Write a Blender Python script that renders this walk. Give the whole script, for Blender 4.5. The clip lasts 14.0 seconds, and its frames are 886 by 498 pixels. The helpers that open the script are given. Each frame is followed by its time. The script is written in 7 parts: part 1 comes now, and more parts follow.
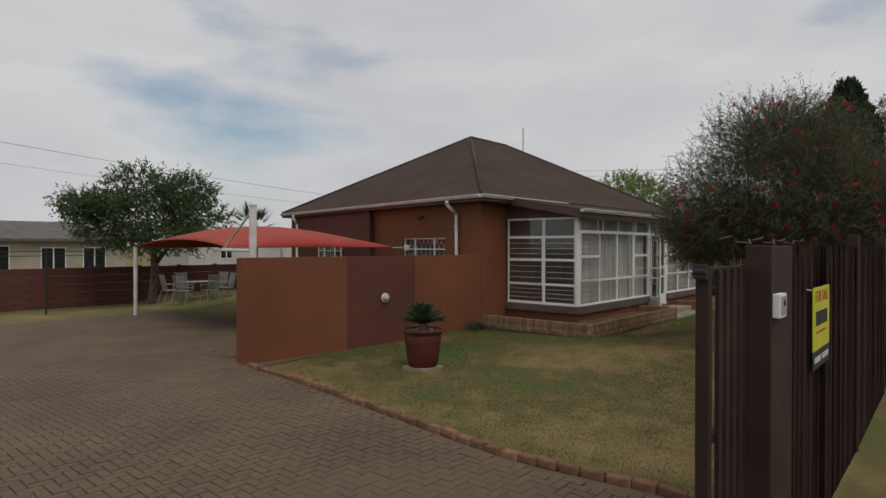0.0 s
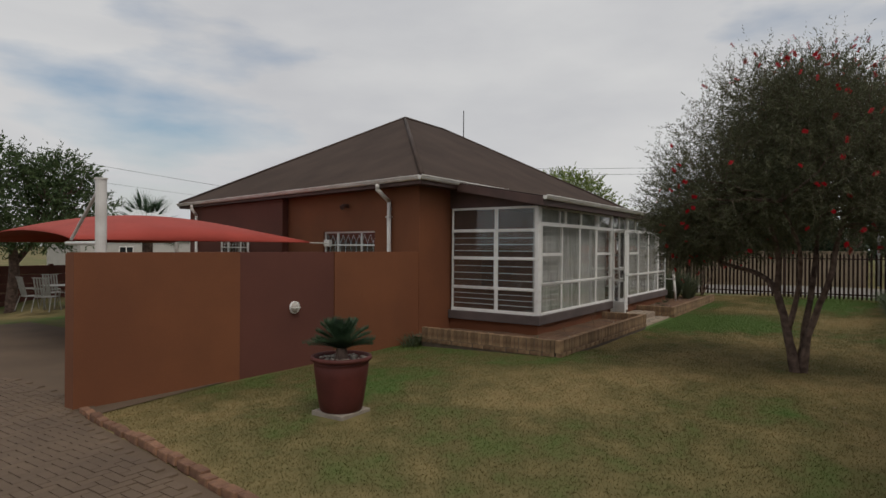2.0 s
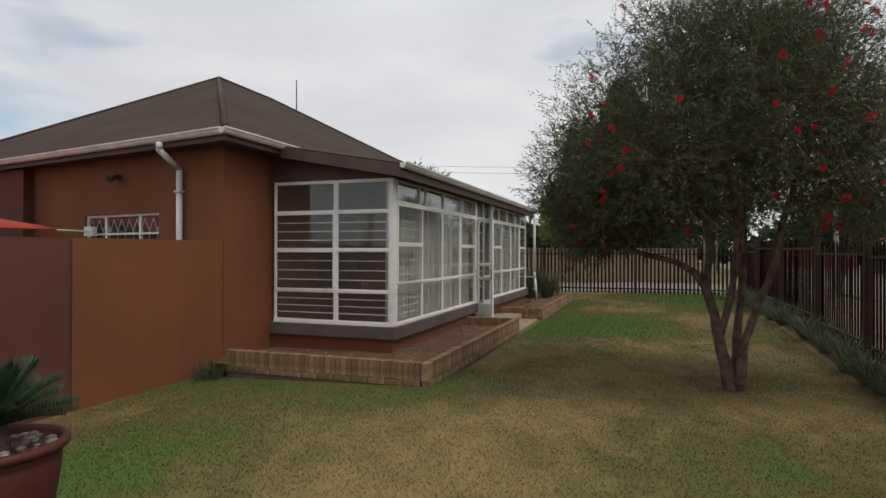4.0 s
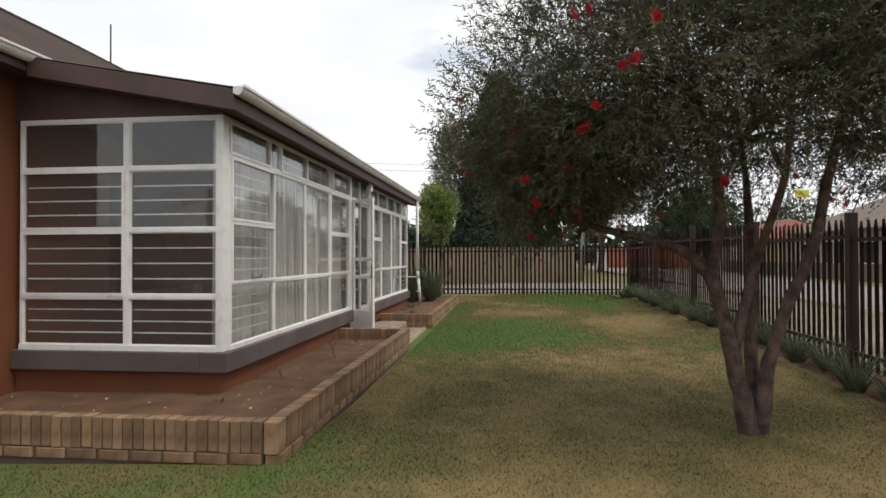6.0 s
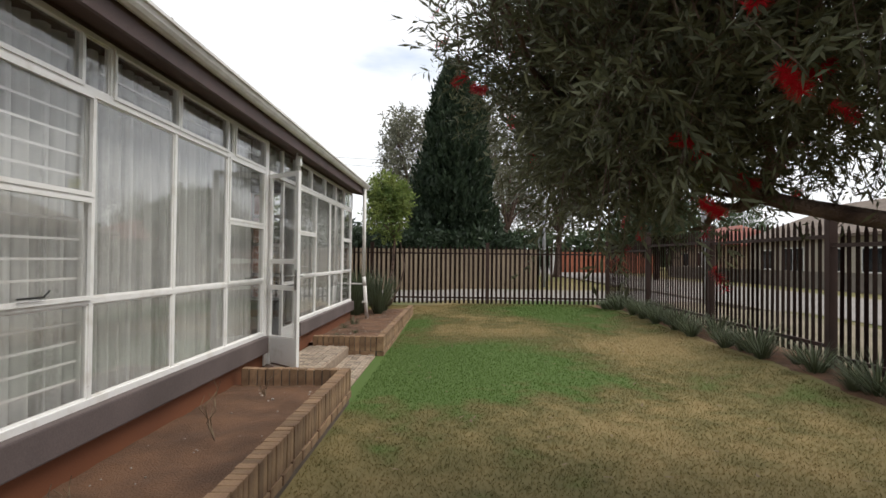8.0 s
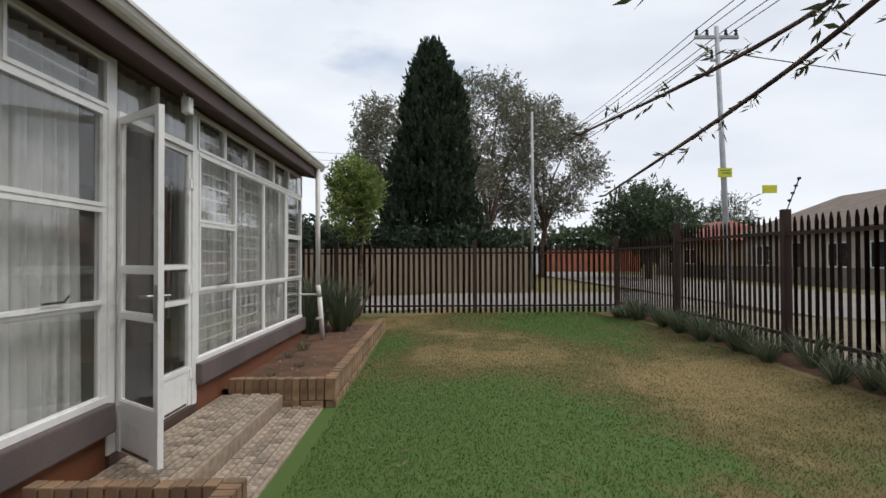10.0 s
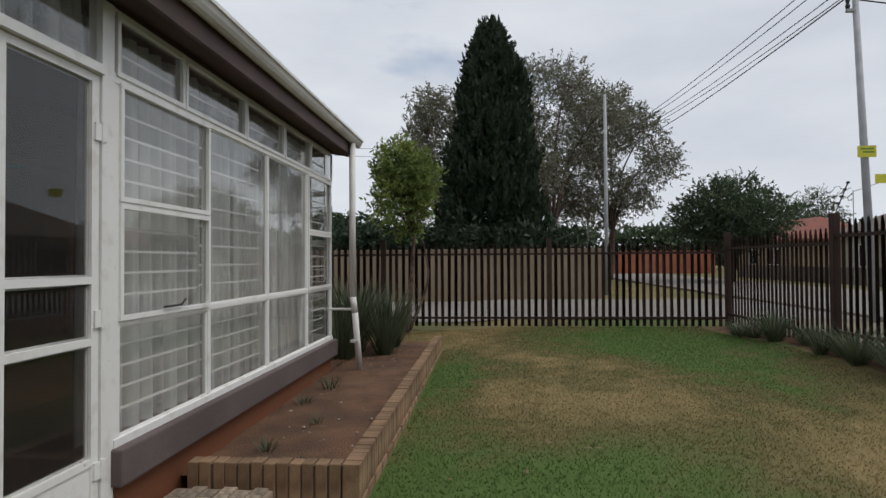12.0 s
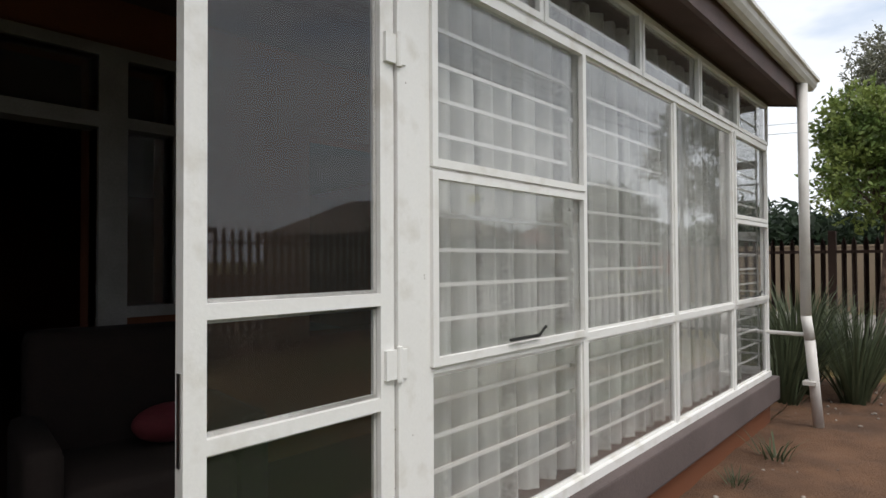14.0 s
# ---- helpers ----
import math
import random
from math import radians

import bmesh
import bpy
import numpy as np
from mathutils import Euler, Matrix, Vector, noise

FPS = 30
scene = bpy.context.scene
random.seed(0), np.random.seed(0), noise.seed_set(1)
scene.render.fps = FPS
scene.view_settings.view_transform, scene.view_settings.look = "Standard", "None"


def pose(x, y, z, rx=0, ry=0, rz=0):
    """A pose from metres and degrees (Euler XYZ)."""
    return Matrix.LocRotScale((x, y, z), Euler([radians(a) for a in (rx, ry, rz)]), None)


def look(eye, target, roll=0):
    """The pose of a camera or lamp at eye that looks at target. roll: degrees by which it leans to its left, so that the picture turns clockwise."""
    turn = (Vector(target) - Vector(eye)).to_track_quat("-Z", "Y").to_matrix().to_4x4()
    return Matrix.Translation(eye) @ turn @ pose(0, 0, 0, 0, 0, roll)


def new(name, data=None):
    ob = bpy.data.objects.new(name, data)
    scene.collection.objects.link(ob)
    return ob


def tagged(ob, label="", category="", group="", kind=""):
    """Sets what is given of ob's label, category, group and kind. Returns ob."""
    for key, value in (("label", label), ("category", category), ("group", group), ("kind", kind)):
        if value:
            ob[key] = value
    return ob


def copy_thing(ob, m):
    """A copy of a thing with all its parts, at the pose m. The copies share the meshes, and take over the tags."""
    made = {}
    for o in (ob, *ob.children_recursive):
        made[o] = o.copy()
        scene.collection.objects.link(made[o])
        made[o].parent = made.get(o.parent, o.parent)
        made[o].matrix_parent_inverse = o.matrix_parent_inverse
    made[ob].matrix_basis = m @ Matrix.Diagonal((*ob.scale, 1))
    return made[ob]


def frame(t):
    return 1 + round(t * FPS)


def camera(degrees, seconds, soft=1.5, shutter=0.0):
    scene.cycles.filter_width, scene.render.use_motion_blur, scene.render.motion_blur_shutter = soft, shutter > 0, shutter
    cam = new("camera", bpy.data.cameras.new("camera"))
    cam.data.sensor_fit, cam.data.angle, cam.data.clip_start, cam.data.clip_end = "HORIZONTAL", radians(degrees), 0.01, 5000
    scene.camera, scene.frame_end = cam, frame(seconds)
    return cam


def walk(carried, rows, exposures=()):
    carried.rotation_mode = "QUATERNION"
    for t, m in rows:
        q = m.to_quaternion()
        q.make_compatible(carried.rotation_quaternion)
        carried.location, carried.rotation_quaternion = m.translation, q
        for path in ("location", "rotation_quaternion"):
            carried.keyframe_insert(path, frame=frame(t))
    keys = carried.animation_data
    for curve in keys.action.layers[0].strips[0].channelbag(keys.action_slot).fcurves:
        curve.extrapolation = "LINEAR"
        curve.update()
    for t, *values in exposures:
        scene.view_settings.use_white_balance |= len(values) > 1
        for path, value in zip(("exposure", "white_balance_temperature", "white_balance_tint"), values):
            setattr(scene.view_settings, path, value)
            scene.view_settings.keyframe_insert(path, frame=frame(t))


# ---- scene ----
cam = camera(73.8, 14.0)
PATH = [
    (0, (-0.528, 0.517, 1.964), (0.971, 1.841, 1.954), 0.1),
    (0.5, (-0.133, 1.03, 1.938), (1.388, 2.329, 1.93), 0.4),
    (1, (0.429, 1.493, 1.914), (1.97, 2.768, 1.908), 0.4),
    (1.5, (1.163, 1.985, 1.881), (2.744, 3.21, 1.877), 0.2),
    (2, (1.738, 2.497, 1.832), (3.383, 3.635, 1.827), 0.4),
    (2.5, (2.406, 2.973, 1.78), (4.125, 3.995, 1.775), 0.1),
    (3, (3.089, 3.367, 1.703), (4.876, 4.264, 1.705), 0.2),
    (3.5, (3.822, 3.765, 1.672), (5.67, 4.531, 1.673), 0.2),
    (4, (4.546, 4.059, 1.589), (6.433, 4.723, 1.598), 0.1),
    (6.5, (8.064, 5.191, 1.331), (10.057, 5.348, 1.359), -0.2),
    (7, (8.812, 5.332, 1.325), (10.808, 5.448, 1.357), -0.2),
    (7.5, (9.631, 5.436, 1.33), (11.63, 5.512, 1.362), -0.1),
    (8, (10.343, 5.504, 1.361), (12.342, 5.55, 1.393), 0.6),
    (8.5, (11.102, 5.565, 1.375), (13.101, 5.583, 1.406), 0.4),
    (10.8, (14.181, 5.61, 1.363), (16.18, 5.575, 1.399), -0.3),
    (11, (14.418, 5.624, 1.363), (16.418, 5.591, 1.4), -0.3),
    (11.5, (15.045, 5.687, 1.386), (17.044, 5.714, 1.422), -0.2),
    (12, (15.616, 5.799, 1.391), (17.61, 5.956, 1.43), -0.4),
    (12.5, (16.127, 5.857, 1.382), (18.078, 6.296, 1.426), -0.3),
    (13, (16.572, 6.015, 1.383), (18.429, 6.756, 1.427), -0.6),
    (13.5, (16.912, 6.19, 1.358), (18.596, 7.267, 1.418), -0.6),
    (14, (17.177, 6.461, 1.418), (18.67, 7.791, 1.456), -0.3),
]
walk(cam, [(t, look(eye, target, roll)) for t, eye, target, roll in PATH],
     [(0, -0.32, 6600, 10), (2.5, -0.28, 6650, 10), (4, 0.02, 6550, 10), (6.5, 0.58, 6550, 10), (8.5, 0.68, 6420, 10), (11, 0.02, 6150, 10), (11.8, -0.04, 6170, 10), (12.5, 0.04, 6200, 10), (14, 0.55, 6300, 10)])

# ---- world, sun, exposure ----
world = bpy.data.worlds.new("overcast_sky")
scene.world = world
world.use_nodes = True
wn, wl = world.node_tree.nodes, world.node_tree.links
wn.clear()
w_out, w_bg = wn.new("ShaderNodeOutputWorld"), wn.new("ShaderNodeBackground")
sky = wn.new("ShaderNodeTexSky")
sky.sky_type, sky.sun_disc = "NISHITA", False
SUN_ELEV, SUN_AZ = 58.0, 200.0
sky.sun_elevation, sky.sun_rotation = radians(SUN_ELEV), radians(SUN_AZ)
sky.air_density, sky.dust_density = 1.2, 1.5
SKY_STRENGTH = 0.115
w_co, w_map = wn.new("ShaderNodeTexCoord"), wn.new("ShaderNodeMapping")
w_map.inputs["Scale"].default_value = (1.0, 1.0, 3.2)
w_map.inputs["Rotation"].default_value = (0, 0, radians(-10))
w_map.inputs["Location"].default_value = (0.35, 0.1, 0.0)
w_n1, w_n2 = wn.new("ShaderNodeTexNoise"), wn.new("ShaderNodeTexNoise")
w_n1.inputs["Scale"].default_value, w_n1.inputs["Detail"].default_value = 1.5, 7
w_n1.inputs["Roughness"].default_value = 0.5
w_n2.inputs["Scale"].default_value, w_n2.inputs["Detail"].default_value = 2.4, 6
w_r1, w_r2 = wn.new("ShaderNodeValToRGB"), wn.new("ShaderNodeValToRGB")
w_r1.color_ramp.elements[0].position, w_r1.color_ramp.elements[1].position = 0.30, 0.43
w_r2.color_ramp.elements[0].position, w_r2.color_ramp.elements[1].position = 0.30, 0.72
w_r2.color_ramp.elements[0].color = (5.3, 5.45, 5.8, 1)
w_r2.color_ramp.elements[1].color = (6.9, 7.0, 7.1, 1)
w_mix = wn.new("ShaderNodeMixRGB")
wl.new(w_co.outputs["Generated"], w_map.inputs["Vector"])
wl.new(w_map.outputs["Vector"], w_n1.inputs["Vector"])
wl.new(w_map.outputs["Vector"], w_n2.inputs["Vector"])
wl.new(w_n1.outputs["Fac"], w_r1.inputs["Fac"])
wl.new(w_n2.outputs["Fac"], w_r2.inputs["Fac"])
wl.new(w_r1.outputs["Color"], w_mix.inputs["Fac"])
wl.new(sky.outputs["Color"], w_mix.inputs["Color1"])
wl.new(w_r2.outputs["Color"], w_mix.inputs["Color2"])
wl.new(w_mix.outputs["Color"], w_bg.inputs["Color"])
w_bg.inputs["Strength"].default_value = SKY_STRENGTH
wl.new(w_bg.outputs["Background"], w_out.inputs["Surface"])
sun = new("sun", bpy.data.lights.new("sun", "SUN"))
sun.data.energy, sun.data.angle, sun.data.color = 1.5, radians(35), (1.0, 0.94, 0.85)
sun.matrix_world = look((0, 0, 30), (0 - 10 * math.sin(radians(SUN_AZ)), 0 - 10 * math.cos(radians(SUN_AZ)), 30 - 10 * math.tan(radians(SUN_ELEV))))

# ---- helpers for shapes ----
RNG = random.Random(7)


def box(bm, x0, x1, y0, y1, z0, z1, bevel=0.0):
    r = bmesh.ops.create_cube(bm, size=1.0, matrix=Matrix.Translation(((x0 + x1) / 2, (y0 + y1) / 2, (z0 + z1) / 2)) @ Matrix.Diagonal((abs(x1 - x0), abs(y1 - y0), abs(z1 - z0), 1)))
    if bevel:
        edges = list({e for v in r["verts"] for e in v.link_edges})
        bmesh.ops.bevel(bm, geom=edges, offset=bevel, segments=2, affect="EDGES", profile=0.6)


def rod(bm, p, q, r0, r1=None, n=10):
    p, q = Vector(p), Vector(q)
    d = q - p
    m = Matrix.Translation((p + q) / 2) @ d.to_track_quat("Z", "Y").to_matrix().to_4x4()
    bmesh.ops.create_cone(bm, cap_ends=True, segments=n, radius1=r0, radius2=r0 if r1 is None else r1, depth=d.length, matrix=m)


def beam(bm, p, q, w, h):
    p, q = Vector(p), Vector(q)
    d = q - p
    m = Matrix.Translation((p + q) / 2) @ d.to_track_quat("Z", "Y").to_matrix().to_4x4() @ Matrix.Diagonal((w, h, d.length, 1))
    bmesh.ops.create_cube(bm, size=1.0, matrix=m)


def prism(bm, pts, a, b, axis="x"):
    """A polygon of 2D points pushed from a to b along an axis."""
    def put(u, v, w):
        return {"x": (w, u, v), "y": (u, w, v), "z": (u, v, w)}[axis]
    lo = [bm.verts.new(put(u, v, a)) for u, v in pts]
    hi = [bm.verts.new(put(u, v, b)) for u, v in pts]
    bm.faces.new(lo)
    bm.faces.new(hi[::-1])
    for i in range(len(pts)):
        j = (i + 1) % len(pts)
        bm.faces.new((lo[i], hi[i], hi[j], lo[j]))
    bmesh.ops.recalc_face_normals(bm, faces=bm.faces[:])


def lathe(bm, profile, centre, n=32):
    cx, cy = centre
    rings = []
    for r, z in profile:
        rings.append([bm.verts.new((cx + r * math.cos(2 * math.pi * i / n), cy + r * math.sin(2 * math.pi * i / n), z)) for i in range(n)])
    for a, b in zip(rings, rings[1:]):
        for i in range(n):
            j = (i + 1) % n
            bm.faces.new((a[i], a[j], b[j], b[i]))
    bm.faces.new(rings[0][::-1])
    bm.faces.new(rings[-1])


def mesh_of(name, bm, material, smooth=False):
    me = bpy.data.meshes.new(name)
    bm.to_mesh(me)
    bm.free()
    for m in (material if isinstance(material, (list, tuple)) else (material,)):
        me.materials.append(m)
    if smooth:
        me.polygons.foreach_set("use_smooth", [True] * len(me.polygons))
    return me


def part(name, bm, material, parent, label="", smooth=False):
    ob = new(name, mesh_of(name, bm, material, smooth))
    ob.parent = parent
    if label:
        ob["label"] = label
    return ob


def solo(name, bm, material, label, category, kind="", group="", smooth=False):
    return tagged(new(name, mesh_of(name, bm, material, smooth)), label, category, group, kind)


def thing(name, label, category, group="", kind=""):
    return tagged(new(name), label, category, group, kind)


def soup(name, verts, faces, material, smooth=False):
    me = bpy.data.meshes.new(name)
    me.from_pydata(verts, [], faces)
    for m in (material if isinstance(material, (list, tuple)) else (material,)):
        me.materials.append(m)
    if smooth:
        me.polygons.foreach_set("use_smooth", [True] * len(me.polygons))
    me.update()
    return me


def B():
    return bmesh.new()


def sm(v, a, b):
    t = min(1.0, max(0.0, (v - a) / (b - a)))
    return t * t * (3 - 2 * t)


def ground_z(x, y):
    """The lawn's height: it rises gently from the driveway to the tree and falls towards the back of the plot."""
    s = 0.11 * sm(x, 4.6, 10) * sm(10.3 - y, 0, 4) * (1 - 0.6 * sm(x, 11.5, 13) * sm(y, 5.2, 6.4))
    bank = 0.15 * sm(3.0 - y, 0.3, 1.6) * sm(x, 13, 18) * (1 - sm(x, 24, 27))
    return back_fall(y) * (1 - sm(x, 9, 11.3)) - 0.14 + s + bank + 0.07 * sm(x, 18, 27)


def back_fall(y):
    return -0.10 * sm(y, 7.5, 10.4) - 0.05 * sm(y, 11, 20) - 0.2 * sm(y, 20, 27)


# ---- materials ----
def material(name, base, dark=None, rough=0.8, scale=4.0, fine=60.0, bump=0.3, dist=0.004, metal=0.0, spec=0.5, mid=(0.35, 0.65), per_object=0.0, per_island=0.0, grain=0.35):
    """Two scales of noise over a base colour, with a fine relief."""
    m = bpy.data.materials.new(name)
    m.use_nodes = True
    n, l = m.node_tree.nodes, m.node_tree.links
    p = n["Principled BSDF"]
    p.inputs["Roughness"].default_value, p.inputs["Metallic"].default_value = rough, metal
    p.inputs["Specular IOR Level"].default_value = spec
    dark = dark or tuple(c * 0.72 for c in base)
    co = n.new("ShaderNodeTexCoord")
    n1, n2 = n.new("ShaderNodeTexNoise"), n.new("ShaderNodeTexNoise")
    n1.inputs["Scale"].default_value, n1.inputs["Detail"].default_value = scale, 6
    n2.inputs["Scale"].default_value, n2.inputs["Detail"].default_value = fine, 4
    ramp, mix, mul = n.new("ShaderNodeValToRGB"), n.new("ShaderNodeMixRGB"), n.new("ShaderNodeMath")
    ramp.color_ramp.elements[0].position, ramp.color_ramp.elements[1].position = mid
    ramp.color_ramp.elements[0].color, ramp.color_ramp.elements[1].color = (*dark, 1), (*base, 1)
    mix.blend_type = "MULTIPLY"
    mix.inputs["Fac"].default_value = grain
    l.new(co.outputs["Object"], n1.inputs["Vector"])
    l.new(co.outputs["Object"], n2.inputs["Vector"])
    l.new(n1.outputs["Fac"], ramp.inputs["Fac"])
    l.new(ramp.outputs["Color"], mix.inputs["Color1"])
    l.new(n2.outputs["Fac"], mix.inputs["Color2"])
    last = mix.outputs["Color"]
    vary = per_object or per_island
    if vary:
        hsv, mr = n.new("ShaderNodeHueSaturation"), n.new("ShaderNodeMapRange")
        src = n.new("ShaderNodeNewGeometry").outputs["Random Per Island"] if per_island else n.new("ShaderNodeObjectInfo").outputs["Random"]
        l.new(src, mr.inputs["Value"])
        mr.inputs["To Min"].default_value, mr.inputs["To Max"].default_value = 1 - vary, 1 + vary
        l.new(mr.outputs["Result"], hsv.inputs["Value"])
        l.new(last, hsv.inputs["Color"])
        last = hsv.outputs["Color"]
    l.new(last, p.inputs["Base Color"])
    bp = n.new("ShaderNodeBump")
    bp.inputs["Strength"].default_value, bp.inputs["Distance"].default_value = bump, dist
    l.new(n2.outputs["Fac"], bp.inputs["Height"])
    l.new(bp.outputs["Normal"], p.inputs["Normal"])
    return m


def glass_material(name, rough=0.02, tint=(0.95, 0.955, 0.955), dust=0.065, gloss=0.75):
    m = bpy.data.materials.new(name)
    m.use_nodes = True
    n, l = m.node_tree.nodes, m.node_tree.links
    n.remove(n["Principled BSDF"])
    gl, tr, mx, lw = n.new("ShaderNodeBsdfGlossy"), n.new("ShaderNodeBsdfTransparent"), n.new("ShaderNodeMixShader"), n.new("ShaderNodeLayerWeight")
    gl.inputs["Roughness"].default_value = rough
    tr.inputs["Color"].default_value = (*tint, 1)
    lw.inputs["Blend"].default_value = 0.5
    pw_, ml, ad = n.new("ShaderNodeMath"), n.new("ShaderNodeMath"), n.new("ShaderNodeMath")
    pw_.operation, pw_.inputs[1].default_value = "POWER", 3.5
    ml.operation, ml.inputs[1].default_value = "MULTIPLY", gloss
    ad.operation, ad.inputs[1].default_value = "ADD", 0.045
    l.new(lw.outputs["Facing"], pw_.inputs[0])
    l.new(pw_.outputs["Value"], ml.inputs[0])
    l.new(ml.outputs["Value"], ad.inputs[0])
    l.new(ad.outputs["Value"], mx.inputs["Fac"])
    l.new(tr.outputs["BSDF"], mx.inputs[1])
    l.new(gl.outputs["BSDF"], mx.inputs[2])
    # a film of dust
    df, dn, dr, mx2 = n.new("ShaderNodeBsdfDiffuse"), n.new("ShaderNodeTexNoise"), n.new("ShaderNodeMapRange"), n.new("ShaderNodeMixShader")
    df.inputs["Color"].default_value = (0.6, 0.58, 0.54, 1)
    dn.inputs["Scale"].default_value, dn.inputs["Detail"].default_value = 2.5, 6
    dr.inputs["To Min"].default_value, dr.inputs["To Max"].default_value = dust * 0.15, dust
    l.new(dn.outputs["Fac"], dr.inputs["Value"])
    l.new(dr.outputs["Result"], mx2.inputs["Fac"])
    l.new(mx.outputs["Shader"], mx2.inputs[1])
    l.new(df.outputs["BSDF"], mx2.inputs[2])
    l.new(mx2.outputs["Shader"], n["Material Output"].inputs["Surface"])
    return m


M_WALL = material("terracotta_paint", (0.222, 0.076, 0.029), (0.176, 0.059, 0.023), 0.85, 0.9, 90, 0.25, 0.003)
M_WALL2 = material("maroon_paint", (0.142, 0.045, 0.030), (0.116, 0.037, 0.025), 0.85, 0.9, 90, 0.25, 0.003)
M_PLINTH = material("grey_brown_plaster", (0.15, 0.115, 0.11), (0.11, 0.085, 0.08), 0.8, 2.0, 80, 0.3)
M_WHITE = material("white_gloss_paint", (0.82, 0.81, 0.79), (0.69, 0.665, 0.62), 0.45, 9.0, 120, 0.2, 0.002, mid=(0.27, 0.46), grain=0.08)
def chipped(m, amount=0.70):
    """Small chips and rust spots through the paint."""
    n, l = m.node_tree.nodes, m.node_tree.links
    p = n["Principled BSDF"]
    src = p.inputs["Base Color"].links[0].from_socket
    co, nz, rp, mx = n.new("ShaderNodeTexCoord"), n.new("ShaderNodeTexNoise"), n.new("ShaderNodeMapRange"), n.new("ShaderNodeMixRGB")
    nz.inputs["Scale"].default_value, nz.inputs["Detail"].default_value, nz.inputs["Roughness"].default_value = 26, 5, 0.65
    rp.inputs["From Min"].default_value, rp.inputs["From Max"].default_value = amount, amount + 0.04
    mx.inputs["Color2"].default_value = (0.22, 0.17, 0.13, 1)
    l.new(co.outputs["Object"], nz.inputs["Vector"])
    l.new(nz.outputs["Fac"], rp.inputs["Value"])
    l.new(rp.outputs["Result"], mx.inputs["Fac"])
    l.new(src, mx.inputs["Color1"])
    l.new(mx.outputs["Color"], p.inputs["Base Color"])


chipped(M_WHITE)
M_GUTTER = material("white_gutter_paint", (0.76, 0.74, 0.71), (0.60, 0.57, 0.54), 0.5, 3.0, 60, 0.1, grain=0.1)
M_FASCIA = material("dark_brown_board_paint", (0.108, 0.058, 0.050), (0.080, 0.044, 0.038), 0.6, 3.0, 70, 0.2)
M_SOFFIT = material("brown_soffit", (0.10, 0.055, 0.045), None, 0.8, 3.0, 70, 0.1)
M_GLASS = glass_material("window_glass")
M_GLASS_DOOR = glass_material("door_glass", 0.02, (0.82, 0.82, 0.82), 0.022, 0.40)
M_FENCE = material("brown_fence_paint", (0.058, 0.032, 0.025), (0.038, 0.022, 0.018), 0.7, 3.0, 90, 0.2, spec=0.25)
M_BRICK = material("garden_brick", (0.33, 0.215, 0.12), (0.20, 0.115, 0.065), 0.9, 7.0, 90, 0.6, 0.006, per_object=0.28)
M_BRICK_I = material("garden_brick_joined", (0.25, 0.155, 0.095), (0.16, 0.085, 0.052), 0.9, 7.0, 90, 0.6, 0.006, per_island=0.28)
M_MORTAR = material("mortar", (0.16, 0.12, 0.09), None, 0.95, 8, 120, 0.5)
M_SOIL = material("red_soil", (0.195, 0.100, 0.052), (0.105, 0.055, 0.030), 0.95, 3.0, 70, 1.0, 0.02)
M_PAVER = material("brown_paver", (0.156, 0.104, 0.065), (0.116, 0.077, 0.049), 0.85, 0.7, 90, 0.4, 0.003, per_island=0.07)
M_PAVE_BED = material("paver_joint_sand", (0.152, 0.102, 0.064), (0.114, 0.076, 0.049), 0.95, 0.8, 90, 0.5)
M_POT = material("maroon_glazed_clay", (0.118, 0.029, 0.023), (0.085, 0.021, 0.017), 0.6, 3.0, 60, 0.2, spec=0.3)
M_STONE = material("pale_pebble", (0.42, 0.38, 0.33), (0.25, 0.2, 0.17), 0.85, 14, 90, 0.4, per_island=0.3)
M_CONCRETE = material("pale_concrete", (0.36, 0.31, 0.26), (0.25, 0.21, 0.17), 0.9, 4, 80, 0.5)
M_BARK = material("reddish_bark", (0.20, 0.135, 0.105), (0.075, 0.046, 0.037), 0.95, 9, 60, 1.0, 0.02)
M_CARPORT = material("red_shade_net", (0.42, 0.055, 0.035), (0.36, 0.045, 0.028), 0.8, 1.5, 150, 0.2)
M_CURTAIN = material("sheer_white_curtain", (0.74, 0.74, 0.71), (0.60, 0.60, 0.575), 0.9, 6, 150, 0.1, grain=0.1)
